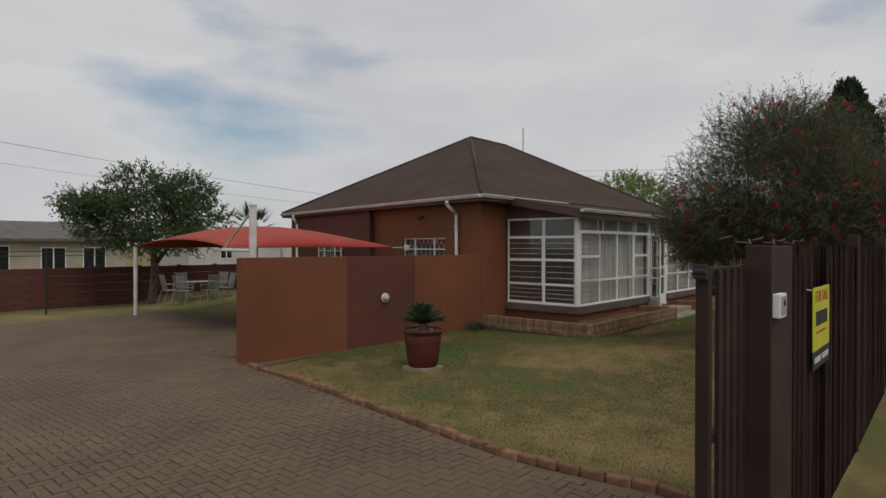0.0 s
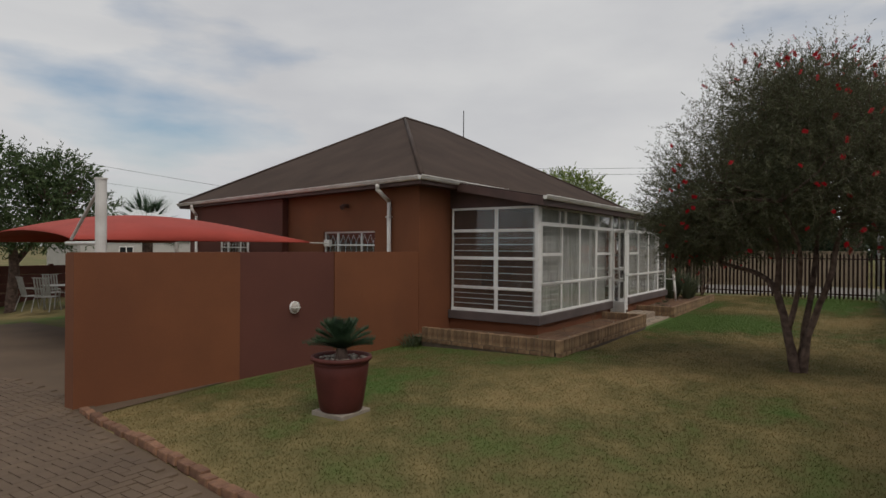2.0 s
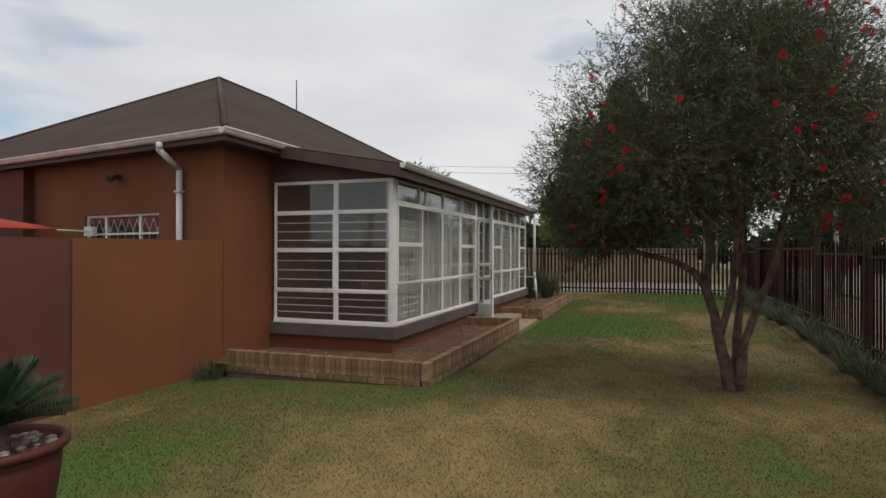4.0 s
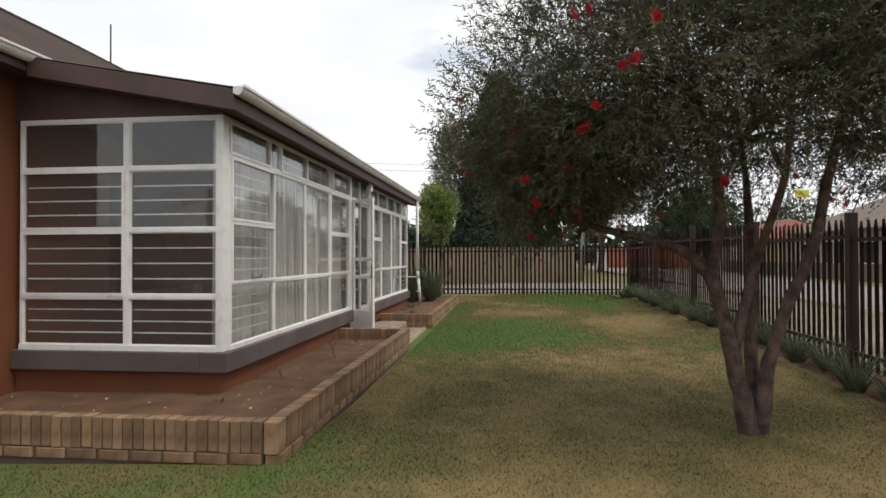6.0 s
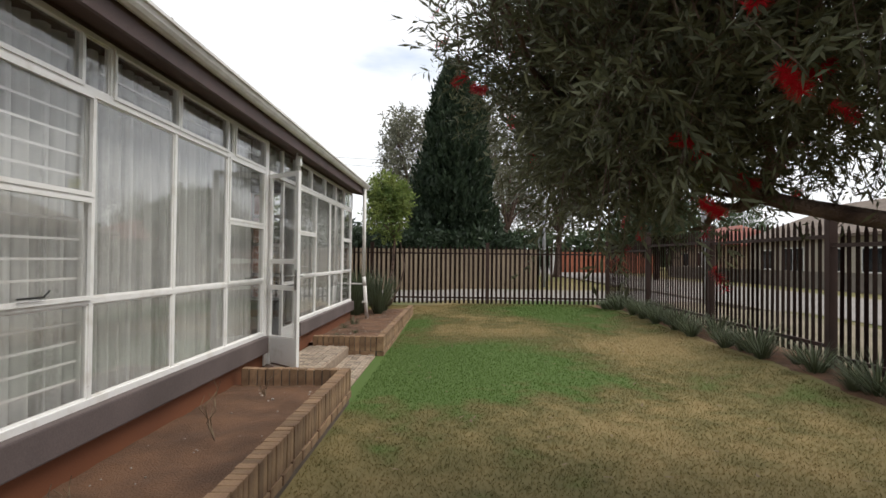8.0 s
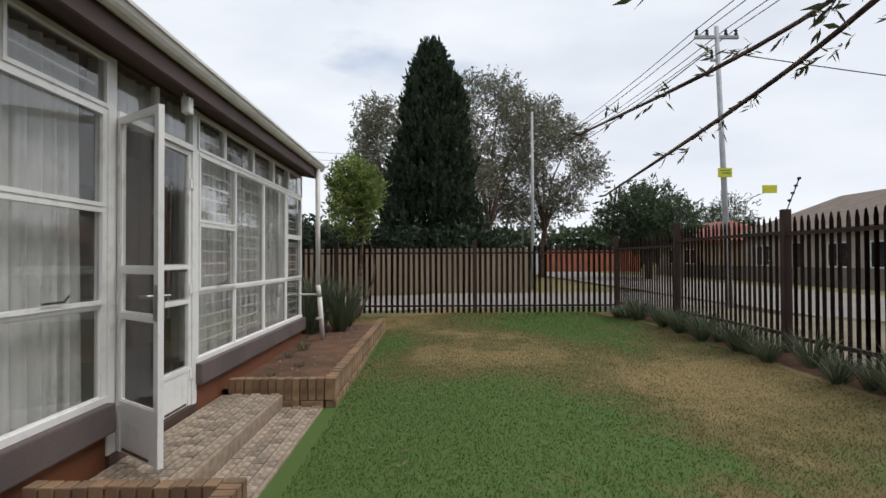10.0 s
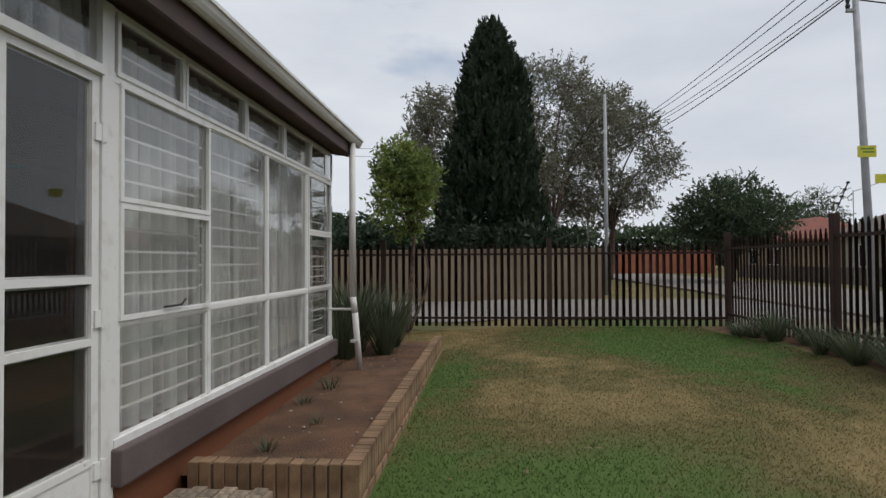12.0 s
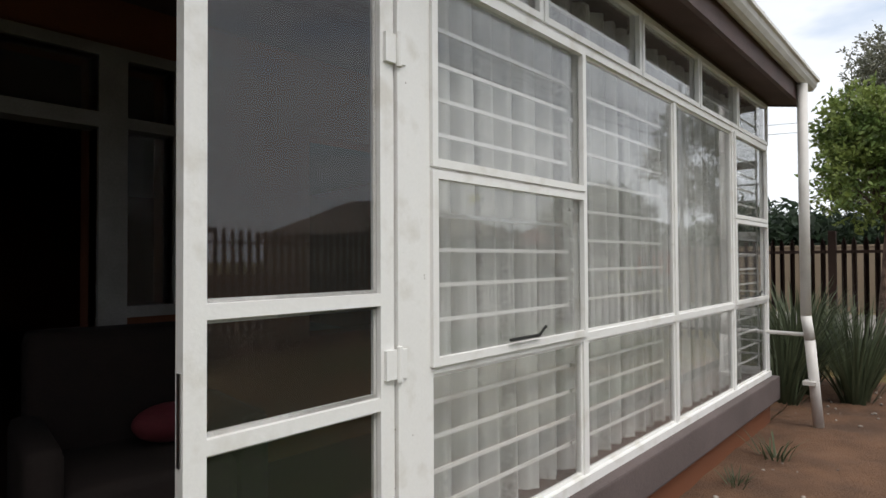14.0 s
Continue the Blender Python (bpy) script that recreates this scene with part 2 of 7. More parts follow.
def sheer(m):
    """Lets the room show through between the folds, in ragged upright bands of lace."""
    n, l = m.node_tree.nodes, m.node_tree.links
    co, mp, nz, fine, rp, ad = n.new("ShaderNodeTexCoord"), n.new("ShaderNodeMapping"), n.new("ShaderNodeTexNoise"), n.new("ShaderNodeTexNoise"), n.new("ShaderNodeMapRange"), n.new("ShaderNodeMath")
    mp.inputs["Scale"].default_value = (9.0, 9.0, 0.15)
    nz.inputs["Scale"].default_value, nz.inputs["Detail"].default_value = 1.0, 3
    fine.inputs["Scale"].default_value, fine.inputs["Detail"].default_value = 70, 3
    ad.operation, ad.inputs[1].default_value = "MULTIPLY_ADD", 0.32
    rp.inputs["From Min"].default_value, rp.inputs["From Max"].default_value = 0.66, 0.86
    rp.inputs["To Min"].default_value, rp.inputs["To Max"].default_value = 0.06, 0.56
    tr, mx = n.new("ShaderNodeBsdfTransparent"), n.new("ShaderNodeMixShader")
    l.new(co.outputs["Object"], mp.inputs["Vector"])
    l.new(mp.outputs["Vector"], nz.inputs["Vector"])
    l.new(co.outputs["Object"], fine.inputs["Vector"])
    l.new(fine.outputs["Fac"], ad.inputs[0])
    l.new(nz.outputs["Fac"], ad.inputs[2])
    l.new(ad.outputs["Value"], rp.inputs["Value"])
    l.new(rp.outputs["Result"], mx.inputs["Fac"])
    l.new(n["Principled BSDF"].outputs["BSDF"], mx.inputs[1])
    l.new(tr.outputs["BSDF"], mx.inputs[2])
    l.new(mx.outputs["Shader"], n["Material Output"].inputs["Surface"])


sheer(M_CURTAIN)
# ceiling colour darkened to carry the shade of the unlit room
M_DARKROOM = material("interior_paint_with_shade", (0.10, 0.075, 0.06), None, 0.8, 2, 60, 0.1)
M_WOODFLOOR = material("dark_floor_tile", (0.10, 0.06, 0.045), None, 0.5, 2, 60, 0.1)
M_BLACK = material("black_rubber", (0.02, 0.02, 0.02), None, 0.6, 5, 60, 0.1)
M_CHROME = material("worn_chrome", (0.5, 0.49, 0.47), (0.35, 0.34, 0.33), 0.3, 20, 90, 0.05, metal=1.0)
M_ASPHALT = material("grey_asphalt", (0.17, 0.165, 0.16), (0.13, 0.125, 0.12), 0.9, 0.6, 60, 0.4)


def roof_material():
    m = material("brown_sheet_roof", (0.080, 0.055, 0.044), (0.060, 0.041, 0.033), 0.75, 0.8, 40, 0.05, spec=0.25)
    return m


M_ROOF = roof_material()


def leaf_material(name, base, dark, vary=0.3):
    """Leaves let some light through."""
    m = material(name, base, dark, 0.55, 3.0, 40, 0.1, per_island=vary)
    n, l = m.node_tree.nodes, m.node_tree.links
    p = n["Principled BSDF"]
    p.inputs["Specular IOR Level"].default_value = 0.3
    tr, mx = n.new("ShaderNodeBsdfTranslucent"), n.new("ShaderNodeMixShader")
    l.new(p.inputs["Base Color"].links[0].from_socket, tr.inputs["Color"])
    mx.inputs["Fac"].default_value = 0.35
    l.new(p.outputs["BSDF"], mx.inputs[1])
    l.new(tr.outputs["BSDF"], mx.inputs[2])
    l.new(mx.outputs["Shader"], n["Material Output"].inputs["Surface"])
    return m


M_LEAF_BB = leaf_material("bottlebrush_leaf", (0.155, 0.160, 0.088), (0.085, 0.094, 0.05))
M_LEAF_TREE = leaf_material("thorn_tree_leaf", (0.115, 0.165, 0.065), (0.06, 0.10, 0.04))
M_LEAF_BRIGHT = leaf_material("bright_leaf", (0.30, 0.36, 0.10), (0.13, 0.20, 0.055))
M_LEAF_CYP = leaf_material("cypress_leaf", (0.050, 0.075, 0.040), (0.026, 0.044, 0.024))
M_LEAF_FAR = leaf_material("grey_green_far_leaf", (0.26, 0.255, 0.185), (0.15, 0.155, 0.11))
M_LEAF_DARK = leaf_material("dark_shrub_leaf", (0.10, 0.14, 0.07), (0.055, 0.085, 0.045))
M_LEAF_STRAP = leaf_material("strappy_border_leaf", (0.145, 0.170, 0.095), (0.068, 0.085, 0.046))
M_PALM = leaf_material("palm_leaf", (0.075, 0.13, 0.07), (0.04, 0.075, 0.04))
M_FLOWER = leaf_material("crimson_bristle", (0.72, 0.018, 0.035), (0.50, 0.010, 0.02), 0.15)


# centre x, y, reach along x, y, how much greener (+) or barer (-)
LAWN_PATCHES = [
    (18.4, 5.6, 3.6, 2.8, 0.42), (17.4, 3.6, 2.6, 1.8, 0.12), (21.6, 4.7, 1.9, 2.0, -0.22), (19.9, 2.8, 2.0, 1.3, -0.16),
    (22.3, 6.6, 3.6, 1.3, 0.30), (25.3, 3.5, 2.8, 4.0, 0.20), (23.8, 5.1, 1.1, 1.8, -0.12), (10.2, 8.8, 3.4, 1.8, 0.08),
    (8.0, 7.0, 3.8, 2.8, 0.03), (5.6, 8.6, 1.0, 0.9, -0.10), (6.3, 5.2, 3.4, 3.4, -0.03), (4.8, 7.5, 1.3, 1.1, 0.04), (14.2, 4.2, 3.4, 3.6, -0.17), (10.5, 5.0, 3.0, 3.0, -0.06),
]


def grass_colour(name, per_island):
    """Green and straw patches with a fine speckle; the patches lie where the lawn is watered or bare."""
    m = bpy.data.materials.new(name)
    m.use_nodes = True
    n, l = m.node_tree.nodes, m.node_tree.links
    p = n["Principled BSDF"]
    p.inputs["Roughness"].default_value = 0.9
    p.inputs["Specular IOR Level"].default_value = 0.2
    co = n.new("ShaderNodeTexCoord")
    mp = n.new("ShaderNodeMapping")
    mp.inputs["Location"].default_value = (3.1, 1.7, 0)
    n1, n2, n3 = (n.new("ShaderNodeTexNoise") for _ in range(3))
    n1.inputs["Scale"].default_value, n1.inputs["Detail"].default_value = 0.33, 5
    n2.inputs["Scale"].default_value, n2.inputs["Detail"].default_value = 2.6, 6
    n3.inputs["Scale"].default_value, n3.inputs["Detail"].default_value = 45, 5
    l.new(co.outputs["Object"], mp.inputs["Vector"])
    for k in (n1, n2, n3):
        l.new(mp.outputs["Vector"], k.inputs["Vector"])
    # watered and bare patches with ragged edges
    warp = n.new("ShaderNodeVectorMath")
    warp.operation = "MULTIPLY_ADD"
    warp.inputs[1].default_value = (1.5, 1.5, 0)
    l.new(n2.outputs["Color"], warp.inputs[0])
    shift = n.new("ShaderNodeVectorMath")
    shift.operation, shift.inputs[1].default_value = "SUBTRACT", (0.75, 0.75, 0)
    l.new(co.outputs["Object"], shift.inputs[0])
    l.new(shift.outputs["Vector"], warp.inputs[2])
    total = None
    for cx, cy, rx, ry, amount in LAWN_PATCHES:
        pm, gr, ma = n.new("ShaderNodeMapping"), n.new("ShaderNodeTexGradient"), n.new("ShaderNodeMath")
        pm.inputs["Scale"].default_value = (1 / rx, 1 / ry, 0)
        pm.inputs["Location"].default_value = (-cx / rx, -cy / ry, 0)
        gr.gradient_type = "SPHERICAL"
        ma.operation, ma.inputs[1].default_value, ma.inputs[2].default_value = "MULTIPLY_ADD", amount, 0.055
        l.new(warp.outputs["Vector"], pm.inputs["Vector"])
        l.new(pm.outputs["Vector"], gr.inputs["Vector"])
        l.new(gr.outputs["Fac"], ma.inputs[0])
        if total:
            l.new(total, ma.inputs[2])
        total = ma.outputs["Value"]
    add, add2, mul = n.new("ShaderNodeMath"), n.new("ShaderNodeMath"), n.new("ShaderNodeMath")
    mul.operation, mul.inputs[1].default_value = "MULTIPLY", 0.45
    l.new(n2.outputs["Fac"], mul.inputs[0])
    l.new(n1.outputs["Fac"], add.inputs[0])
    l.new(mul.outputs["Value"], add.inputs[1])
    l.new(add.outputs["Value"], add2.inputs[0])
    l.new(total, add2.inputs[1])
    ramp = n.new("ShaderNodeValToRGB")
    e = ramp.color_ramp.elements
    e[0].position, e[0].color = 0.60, (0.246, 0.187, 0.084, 1)
    e[1].position, e[1].color = 1.02 - 0.04, (0.080, 0.128, 0.032, 1)
    k = e.new(0.80)
    k.color = (0.135, 0.117, 0.047, 1)
    l.new(add2.outputs["Value"], ramp.inputs["Fac"])
    mix = n.new("ShaderNodeMixRGB")
    mix.blend_type, mix.inputs["Fac"].default_value = "MULTIPLY", 0.75
    r3 = n.new("ShaderNodeValToRGB")
    r3.color_ramp.elements[0].position, r3.color_ramp.elements[1].position = 0.32, 0.62
    r3.color_ramp.elements[0].color = (0.86, 0.86, 0.86, 1)
    l.new(n3.outputs["Fac"], r3.inputs["Fac"])
    l.new(ramp.outputs["Color"], mix.inputs["Color1"])
    l.new(r3.outputs["Color"], mix.inputs["Color2"])
    last = mix.outputs["Color"]
    if per_island:
        hsv, mv = n.new("ShaderNodeHueSaturation"), n.new("ShaderNodeMapRange")
        l.new(n.new("ShaderNodeNewGeometry").outputs["Random Per Island"], mv.inputs["Value"])
        mv.inputs["To Min"].default_value, mv.inputs["To Max"].default_value = 1.0, 1.28
        l.new(mv.outputs["Result"], hsv.inputs["Value"])
        l.new(last, hsv.inputs["Color"])
        last = hsv.outputs["Color"]
    l.new(last, p.inputs["Base Color"])
    if per_island:
        tr, mx = n.new("ShaderNodeBsdfTranslucent"), n.new("ShaderNodeMixShader")
        l.new(last, tr.inputs["Color"])
        mx.inputs["Fac"].default_value = 0.5
        l.new(p.outputs["BSDF"], mx.inputs[1])
        l.new(tr.outputs["BSDF"], mx.inputs[2])
        l.new(mx.outputs["Shader"], n["Material Output"].inputs["Surface"])
        return m
    bp = n.new("ShaderNodeBump")
    bp.inputs["Strength"].default_value, bp.inputs["Distance"].default_value = 0.25, 0.006
    l.new(n3.outputs["Fac"], bp.inputs["Height"])
    l.new(bp.outputs["Normal"], p.inputs["Normal"])
    return m


M_LAWN = grass_colour("lawn_ground", False)
M_BLADE = grass_colour("lawn_blade", True)

# ---- ground ----
FENCE_Y, FENCE_X, GATE_Y = 1.08, 27.76, 1.363


def curb_x(y):
    return 4.25 + 0.16 * max(0.0, y - 4.0) * (0.55 + 0.035 * y) + 0.16 * sm(3.8 - y, 0, 1.6)


def ground_sheet():
    """One sheet to the horizon; fine over the garden."""
    xs = [-900, -200, -60, -30, -15] + [-10 + 0.5 * i for i in range(26)] + [3 + 0.2 * i for i in range(125)] + [28 + 0.5 * i for i in range(14)] + [40, 60, 100, 200, 900]
    ys = [-900, -200, -60, -30, -20] + [-12 + 0.5 * i for i in range(25)] + [0.4 + 0.15 * i for i in range(75)] + [12 + 0.5 * i for i in range(42)] + [38, 60, 100, 200, 900]
    verts, faces = [], []
    for y in ys:
        for x in xs:
            inside = FENCE_Y - 0.5 < y < 11 and 4.0 < x < FENCE_X + 0.5
            z = ground_z(x, y) + (0.012 * noise.noise((x * 0.6, y * 0.6, 0)) if inside else 0)
            verts.append((x, y, z))
    w = len(xs)
    for j in range(len(ys) - 1):
        for i in range(w - 1):
            faces.append((j * w + i, j * w + i + 1, (j + 1) * w + i + 1, (j + 1) * w + i))
    return tagged(new("ground", soup("ground", verts, faces, M_LAWN, True)), "patchy green and straw-coloured lawn and open ground", "lawn", kind="structure")


ground_sheet()

# driveway bed
bm = B()
ys = [-3 + 0.5 * i for i in range(49)]
left = [bm.verts.new((-9, y, back_fall(y) - 0.128)) for y in ys]
right = [bm.verts.new((curb_x(y) - 0.02 if y < 10.3 else 8.6, y, back_fall(y) - 0.128)) for y in ys]
for i in range(len(ys) - 1):
    bm.faces.new((left[i], right[i], right[i + 1], left[i + 1]))
driveway = solo("driveway", bm, M_PAVE_BED, "brown herringbone brick-paved driveway, worn and dusty", "driveway", "structure")

# ---- house ----
HX0, HX1, HY0, HY1 = 11.50, 24.0, 9.85, 20.9
WALL_T = 0.25
EAVE_Z = 3.22
SKEW = 0.18  # the main house stands askew to the sunroom


def skewed(ob):
    """Leans a thing of the main house over with its west wall."""
    for o in [ob, *ob.children_recursive]:
        if o.type == "MESH":
            for v in o.data.vertices:
                v.co.x += SKEW * (v.co.y - HY0)
    return ob




def wall_with_holes(name, x0, x1, z0, z1, holes, thick, axis, at, label, mat):
    """A wall along an axis with rectangular holes (a0, a1, z0, z1) cut through it."""
    bm = B()
    cuts = sorted({x0, x1, *[h[0] for h in holes], *[h[1] for h in holes]})
    zc = sorted({z0, z1, *[h[2] for h in holes], *[h[3] for h in holes]})
    for a, b in zip(cuts, cuts[1:]):
        for c, d in zip(zc, zc[1:]):
            if any(h[0] <= a and b <= h[1] and h[2] <= c and d <= h[3] for h in holes):
                continue
            if axis == "x":
                box(bm, a, b, at, at + thick, c, d)
            else:
                box(bm, at, at + thick, a, b, c, d)
    bmesh.ops.remove_doubles(bm, verts=bm.verts[:], dist=1e-4)
    return solo(name, bm, mat, label, "wall", "structure")


WEST_HOLES = [(11.3, 13.3, 1.0, 2.20), (16.7, 18.4, 1.1, 2.12)]
skewed(wall_with_holes("wall_west", HY0, HY1, -0.2, EAVE_Z, WEST_HOLES, WALL_T, "y", HX0, "terracotta-painted plaster house wall", M_WALL))
wall_with_holes("wall_south", HX0 + WALL_T, HX1, -0.2, EAVE_Z, [(17.34, 18.27, 0.12, 2.50), (18.41, 18.66, 1.18, 2.50), (14.0, 15.6, 0.9, 2.3), (19.6, 21.0, 0.9, 2.3)], WALL_T, "x", HY0, "terracotta-painted plaster house wall behind the sunroom", M_WALL)
bm = B()
box(bm, HX0 + WALL_T, HX1 - WALL_T, HY1 - WALL_T, HY1, -0.2, EAVE_Z)
skewed(solo("wall_north", bm, M_WALL, "terracotta-painted plaster back wall of the house", "wall", "structure"))
bm = B()
box(bm, HX1 - WALL_T, HX1, HY0 + WALL_T, HY1, -0.2, EAVE_Z)
skewed(solo("wall_east", bm, M_WALL, "terracotta-painted plaster end wall of the house", "wall", "structure"))
bm = B()
box(bm, HX0 + WALL_T, HX1 - WALL_T, HY0 + WALL_T, HY1 - WALL_T, -0.05, 0.05)
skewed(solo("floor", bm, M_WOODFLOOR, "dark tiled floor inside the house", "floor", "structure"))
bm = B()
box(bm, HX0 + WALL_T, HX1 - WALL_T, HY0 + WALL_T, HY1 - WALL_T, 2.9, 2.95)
skewed(solo("ceiling", bm, M_DARKROOM, "ceiling inside the house, coloured dark for the room's shade", "ceiling", "structure"))
# darker wall panel beyond the buttress
bm = B()
box(bm, HX0 - 0.20, HX0 - 0.002, 14.95, HY1 - 0.02, -0.4, EAVE_Z - 0.12)
skewed(solo("wall_bay", bm, M_WALL2, "maroon-painted projecting bay of the house wall", "wall", "structure"))

# roof
EX0, EX1, EY0, EY1 = 11.10, 24.4, 9.50, 21.5
RZ, AX, BX, RY = 6.15, 17.25, 19.5, 14.82
roof = thing("roof", "brown corrugated sheet hipped roof with hip caps", "roof", kind="structure")


def corrugated(name, quad, step=0.076, amp=0.008):
    """A roof plane from its eave edge (a, b) up to its top edge (d, c), with ribs running up the slope."""
    a, b, c, d = (Vector(q) for q in quad)
    n = max(2, int((b - a).length / step) * 2)
    nrm = (b - a).cross(d - a).normalized()
    along = (b - a).normalized()
    verts, faces = [], []
    for i in range(n + 1):
        p = a + (b - a) * i / n
        # up the slope until the hips are met
        up = nrm.cross(along).normalized()
        h = (d - a).dot(up)
        da, dc = (d - a).dot(along), (c - a).dot(along)
        s = (p - a).length
        L = (b - a).length
        f = 1.0
        if da > 1e-6 and s < da:
            f = s / da
        if L - dc > 1e-6 and s > dc:
            f = min(f, (L - s) / (L - dc))
        off = nrm * (amp if i % 2 else -amp)
        verts += [p + off, p + up * h * f + off]
    for i in range(n):
        faces.append((2 * i, 2 * i + 2, 2 * i + 3, 2 * i + 1))
    return soup(name, verts, faces, M_ROOF, False)


EXN = EX0 + SKEW * (EY1 - EY0)
SW, SE, NE, NW = (EX0, EY0, 3.28), (EX1, EY0, 3.28), (EX1 + EXN - EX0, EY1, 3.28), (EXN, EY1, 3.28)
PA, PB = (AX, RY, RZ), (BX, RY, RZ)
for nm, q in (("roof_plane", (SW, SE, PB, PA)), ("roof_plane", (NW, SW, PA, PA)), ("roof_plane", (NE, NW, PA, PB)), ("roof_plane", (SE, NE, PB, PB))):
    o = new(nm, corrugated(nm, q))
    o.parent = roof
for p, q in ((SW, PA), (SE, PB), (NW, PA), (NE, PB), (PA, PB)):
    bm = B()
    p, q = Vector(p), Vector(q)
    rod(bm, p + Vector((0, 0, 0.015)), q + Vector((0, 0, 0.005)), 0.05, 0.05, 8)
    part("hip_cap", bm, M_ROOF, roof, smooth=True)
# eave boards, soffit and gutters
for nm, a in (("fascia", (EX0, EX0 + 0.025, EY0, EY1)), ("fascia", (EX0 + 0.025, EX1, EY0, EY0 + 0.025)), ("fascia", (EX1 - 0.025, EX1, EY0 + 0.025, EY1)), ("fascia", (EX0 + 0.025, EX1 - 0.025, EY1 - 0.025, EY1))):
    bm = B()
    box(bm, *a, 3.10, 3.265)
    skewed(part(nm, bm, M_FASCIA, roof)).location.x = SKEW * (HY0 - EY0)
bm = B()
box(bm, EX0 + 0.03, HX0 - 0.002, EY0 + 0.03, EY1 - 0.03, 3.115, 3.135)
box(bm, HX0 - 0.002, EX1 - 0.03, EY0 + 0.03, HY0 - 0.002, 3.115, 3.135)
skewed(part("soffit", bm, M_SOFFIT, roof)).location.x = SKEW * (HY0 - EY0)


def gutter(p, q, out, label):
    """A round-bellied gutter from p to q, hung on the fascia by straps; out points away from the house."""
    p, q, o = Vector(p), Vector(q), Vector(out)
    t = thing("gutter", label, "gutter")
    prof = [(0.0, 0.0), (0.0, -0.055), (0.018, -0.072), (0.045, -0.078), (0.070, -0.066), (0.088, -0.042), (0.096, -0.012), (0.112, -0.008), (0.112, 0.014), (0.092, 0.014), (0.084, -0.012), (0.078, -0.036), (0.062, -0.056), (0.042, -0.066), (0.012, -0.05), (0.010, 0.0)]
    bm = B()
    lo = [bm.verts.new(p + o * u + Vector((0, 0, v))) for u, v in prof]
    hi = [bm.verts.new(q + o * u + Vector((0, 0, v))) for u, v in prof]
    for i in range(len(prof)):
        j = (i + 1) % len(prof)
        bm.faces.new((lo[i], lo[j], hi[j], hi[i]))
    bm.faces.new(lo), bm.faces.new(hi[::-1])
    bmesh.ops.recalc_face_normals(bm, faces=bm.faces[:])
    part("trough", bm, M_GUTTER, t)
    d = (q - p).normalized()
    for e, s in ((p, -1), (q, 1)):
        bm = B()
        cap = [bm.verts.new(e + d * s * w + o * u + Vector((0, 0, v))) for w in (0.001, 0.006) for u, v in ((0.0, 0.0), (0.0, -0.06), (0.060, -0.080), (0.100, 0.0))]
        for f in ((0, 1, 2, 3), (7, 6, 5, 4), (0, 4, 5, 1), (1, 5, 6, 2), (2, 6, 7, 3), (3, 7, 4, 0)):
            bm.faces.new([cap[i] for i in f])
        part("stop_end", bm, M_GUTTER, t)
    n = max(1, int((q - p).length / 1.1))
    for i in range(n):
        c = p + (q - p) * (i + 0.5) / n
        bm = B()
        beam(bm, c + Vector((0, 0, 0.023)), c + o * 0.110 + Vector((0, 0, 0.023)), 0.02, 0.004)
        part("bracket", bm, M_GUTTER, t)
    return t


gutter((EX0, EY0, 3.25), (EXN, EY1, 3.25), (-1, 0, 0), "white painted metal gutter along the house eave")
gutter((EX0 - 0.12, EY0, 3.25), (15.2, EY0, 3.25), (0, -1, 0), "white painted metal gutter above the sunroom corner")

# ---- sunroom ----
SX0, SX1, SY0 = 12.63, 22.60, 7.70
SILL, RAIL, TRAN, HEAD = 0.47, 1.085, 2.31, 2.695


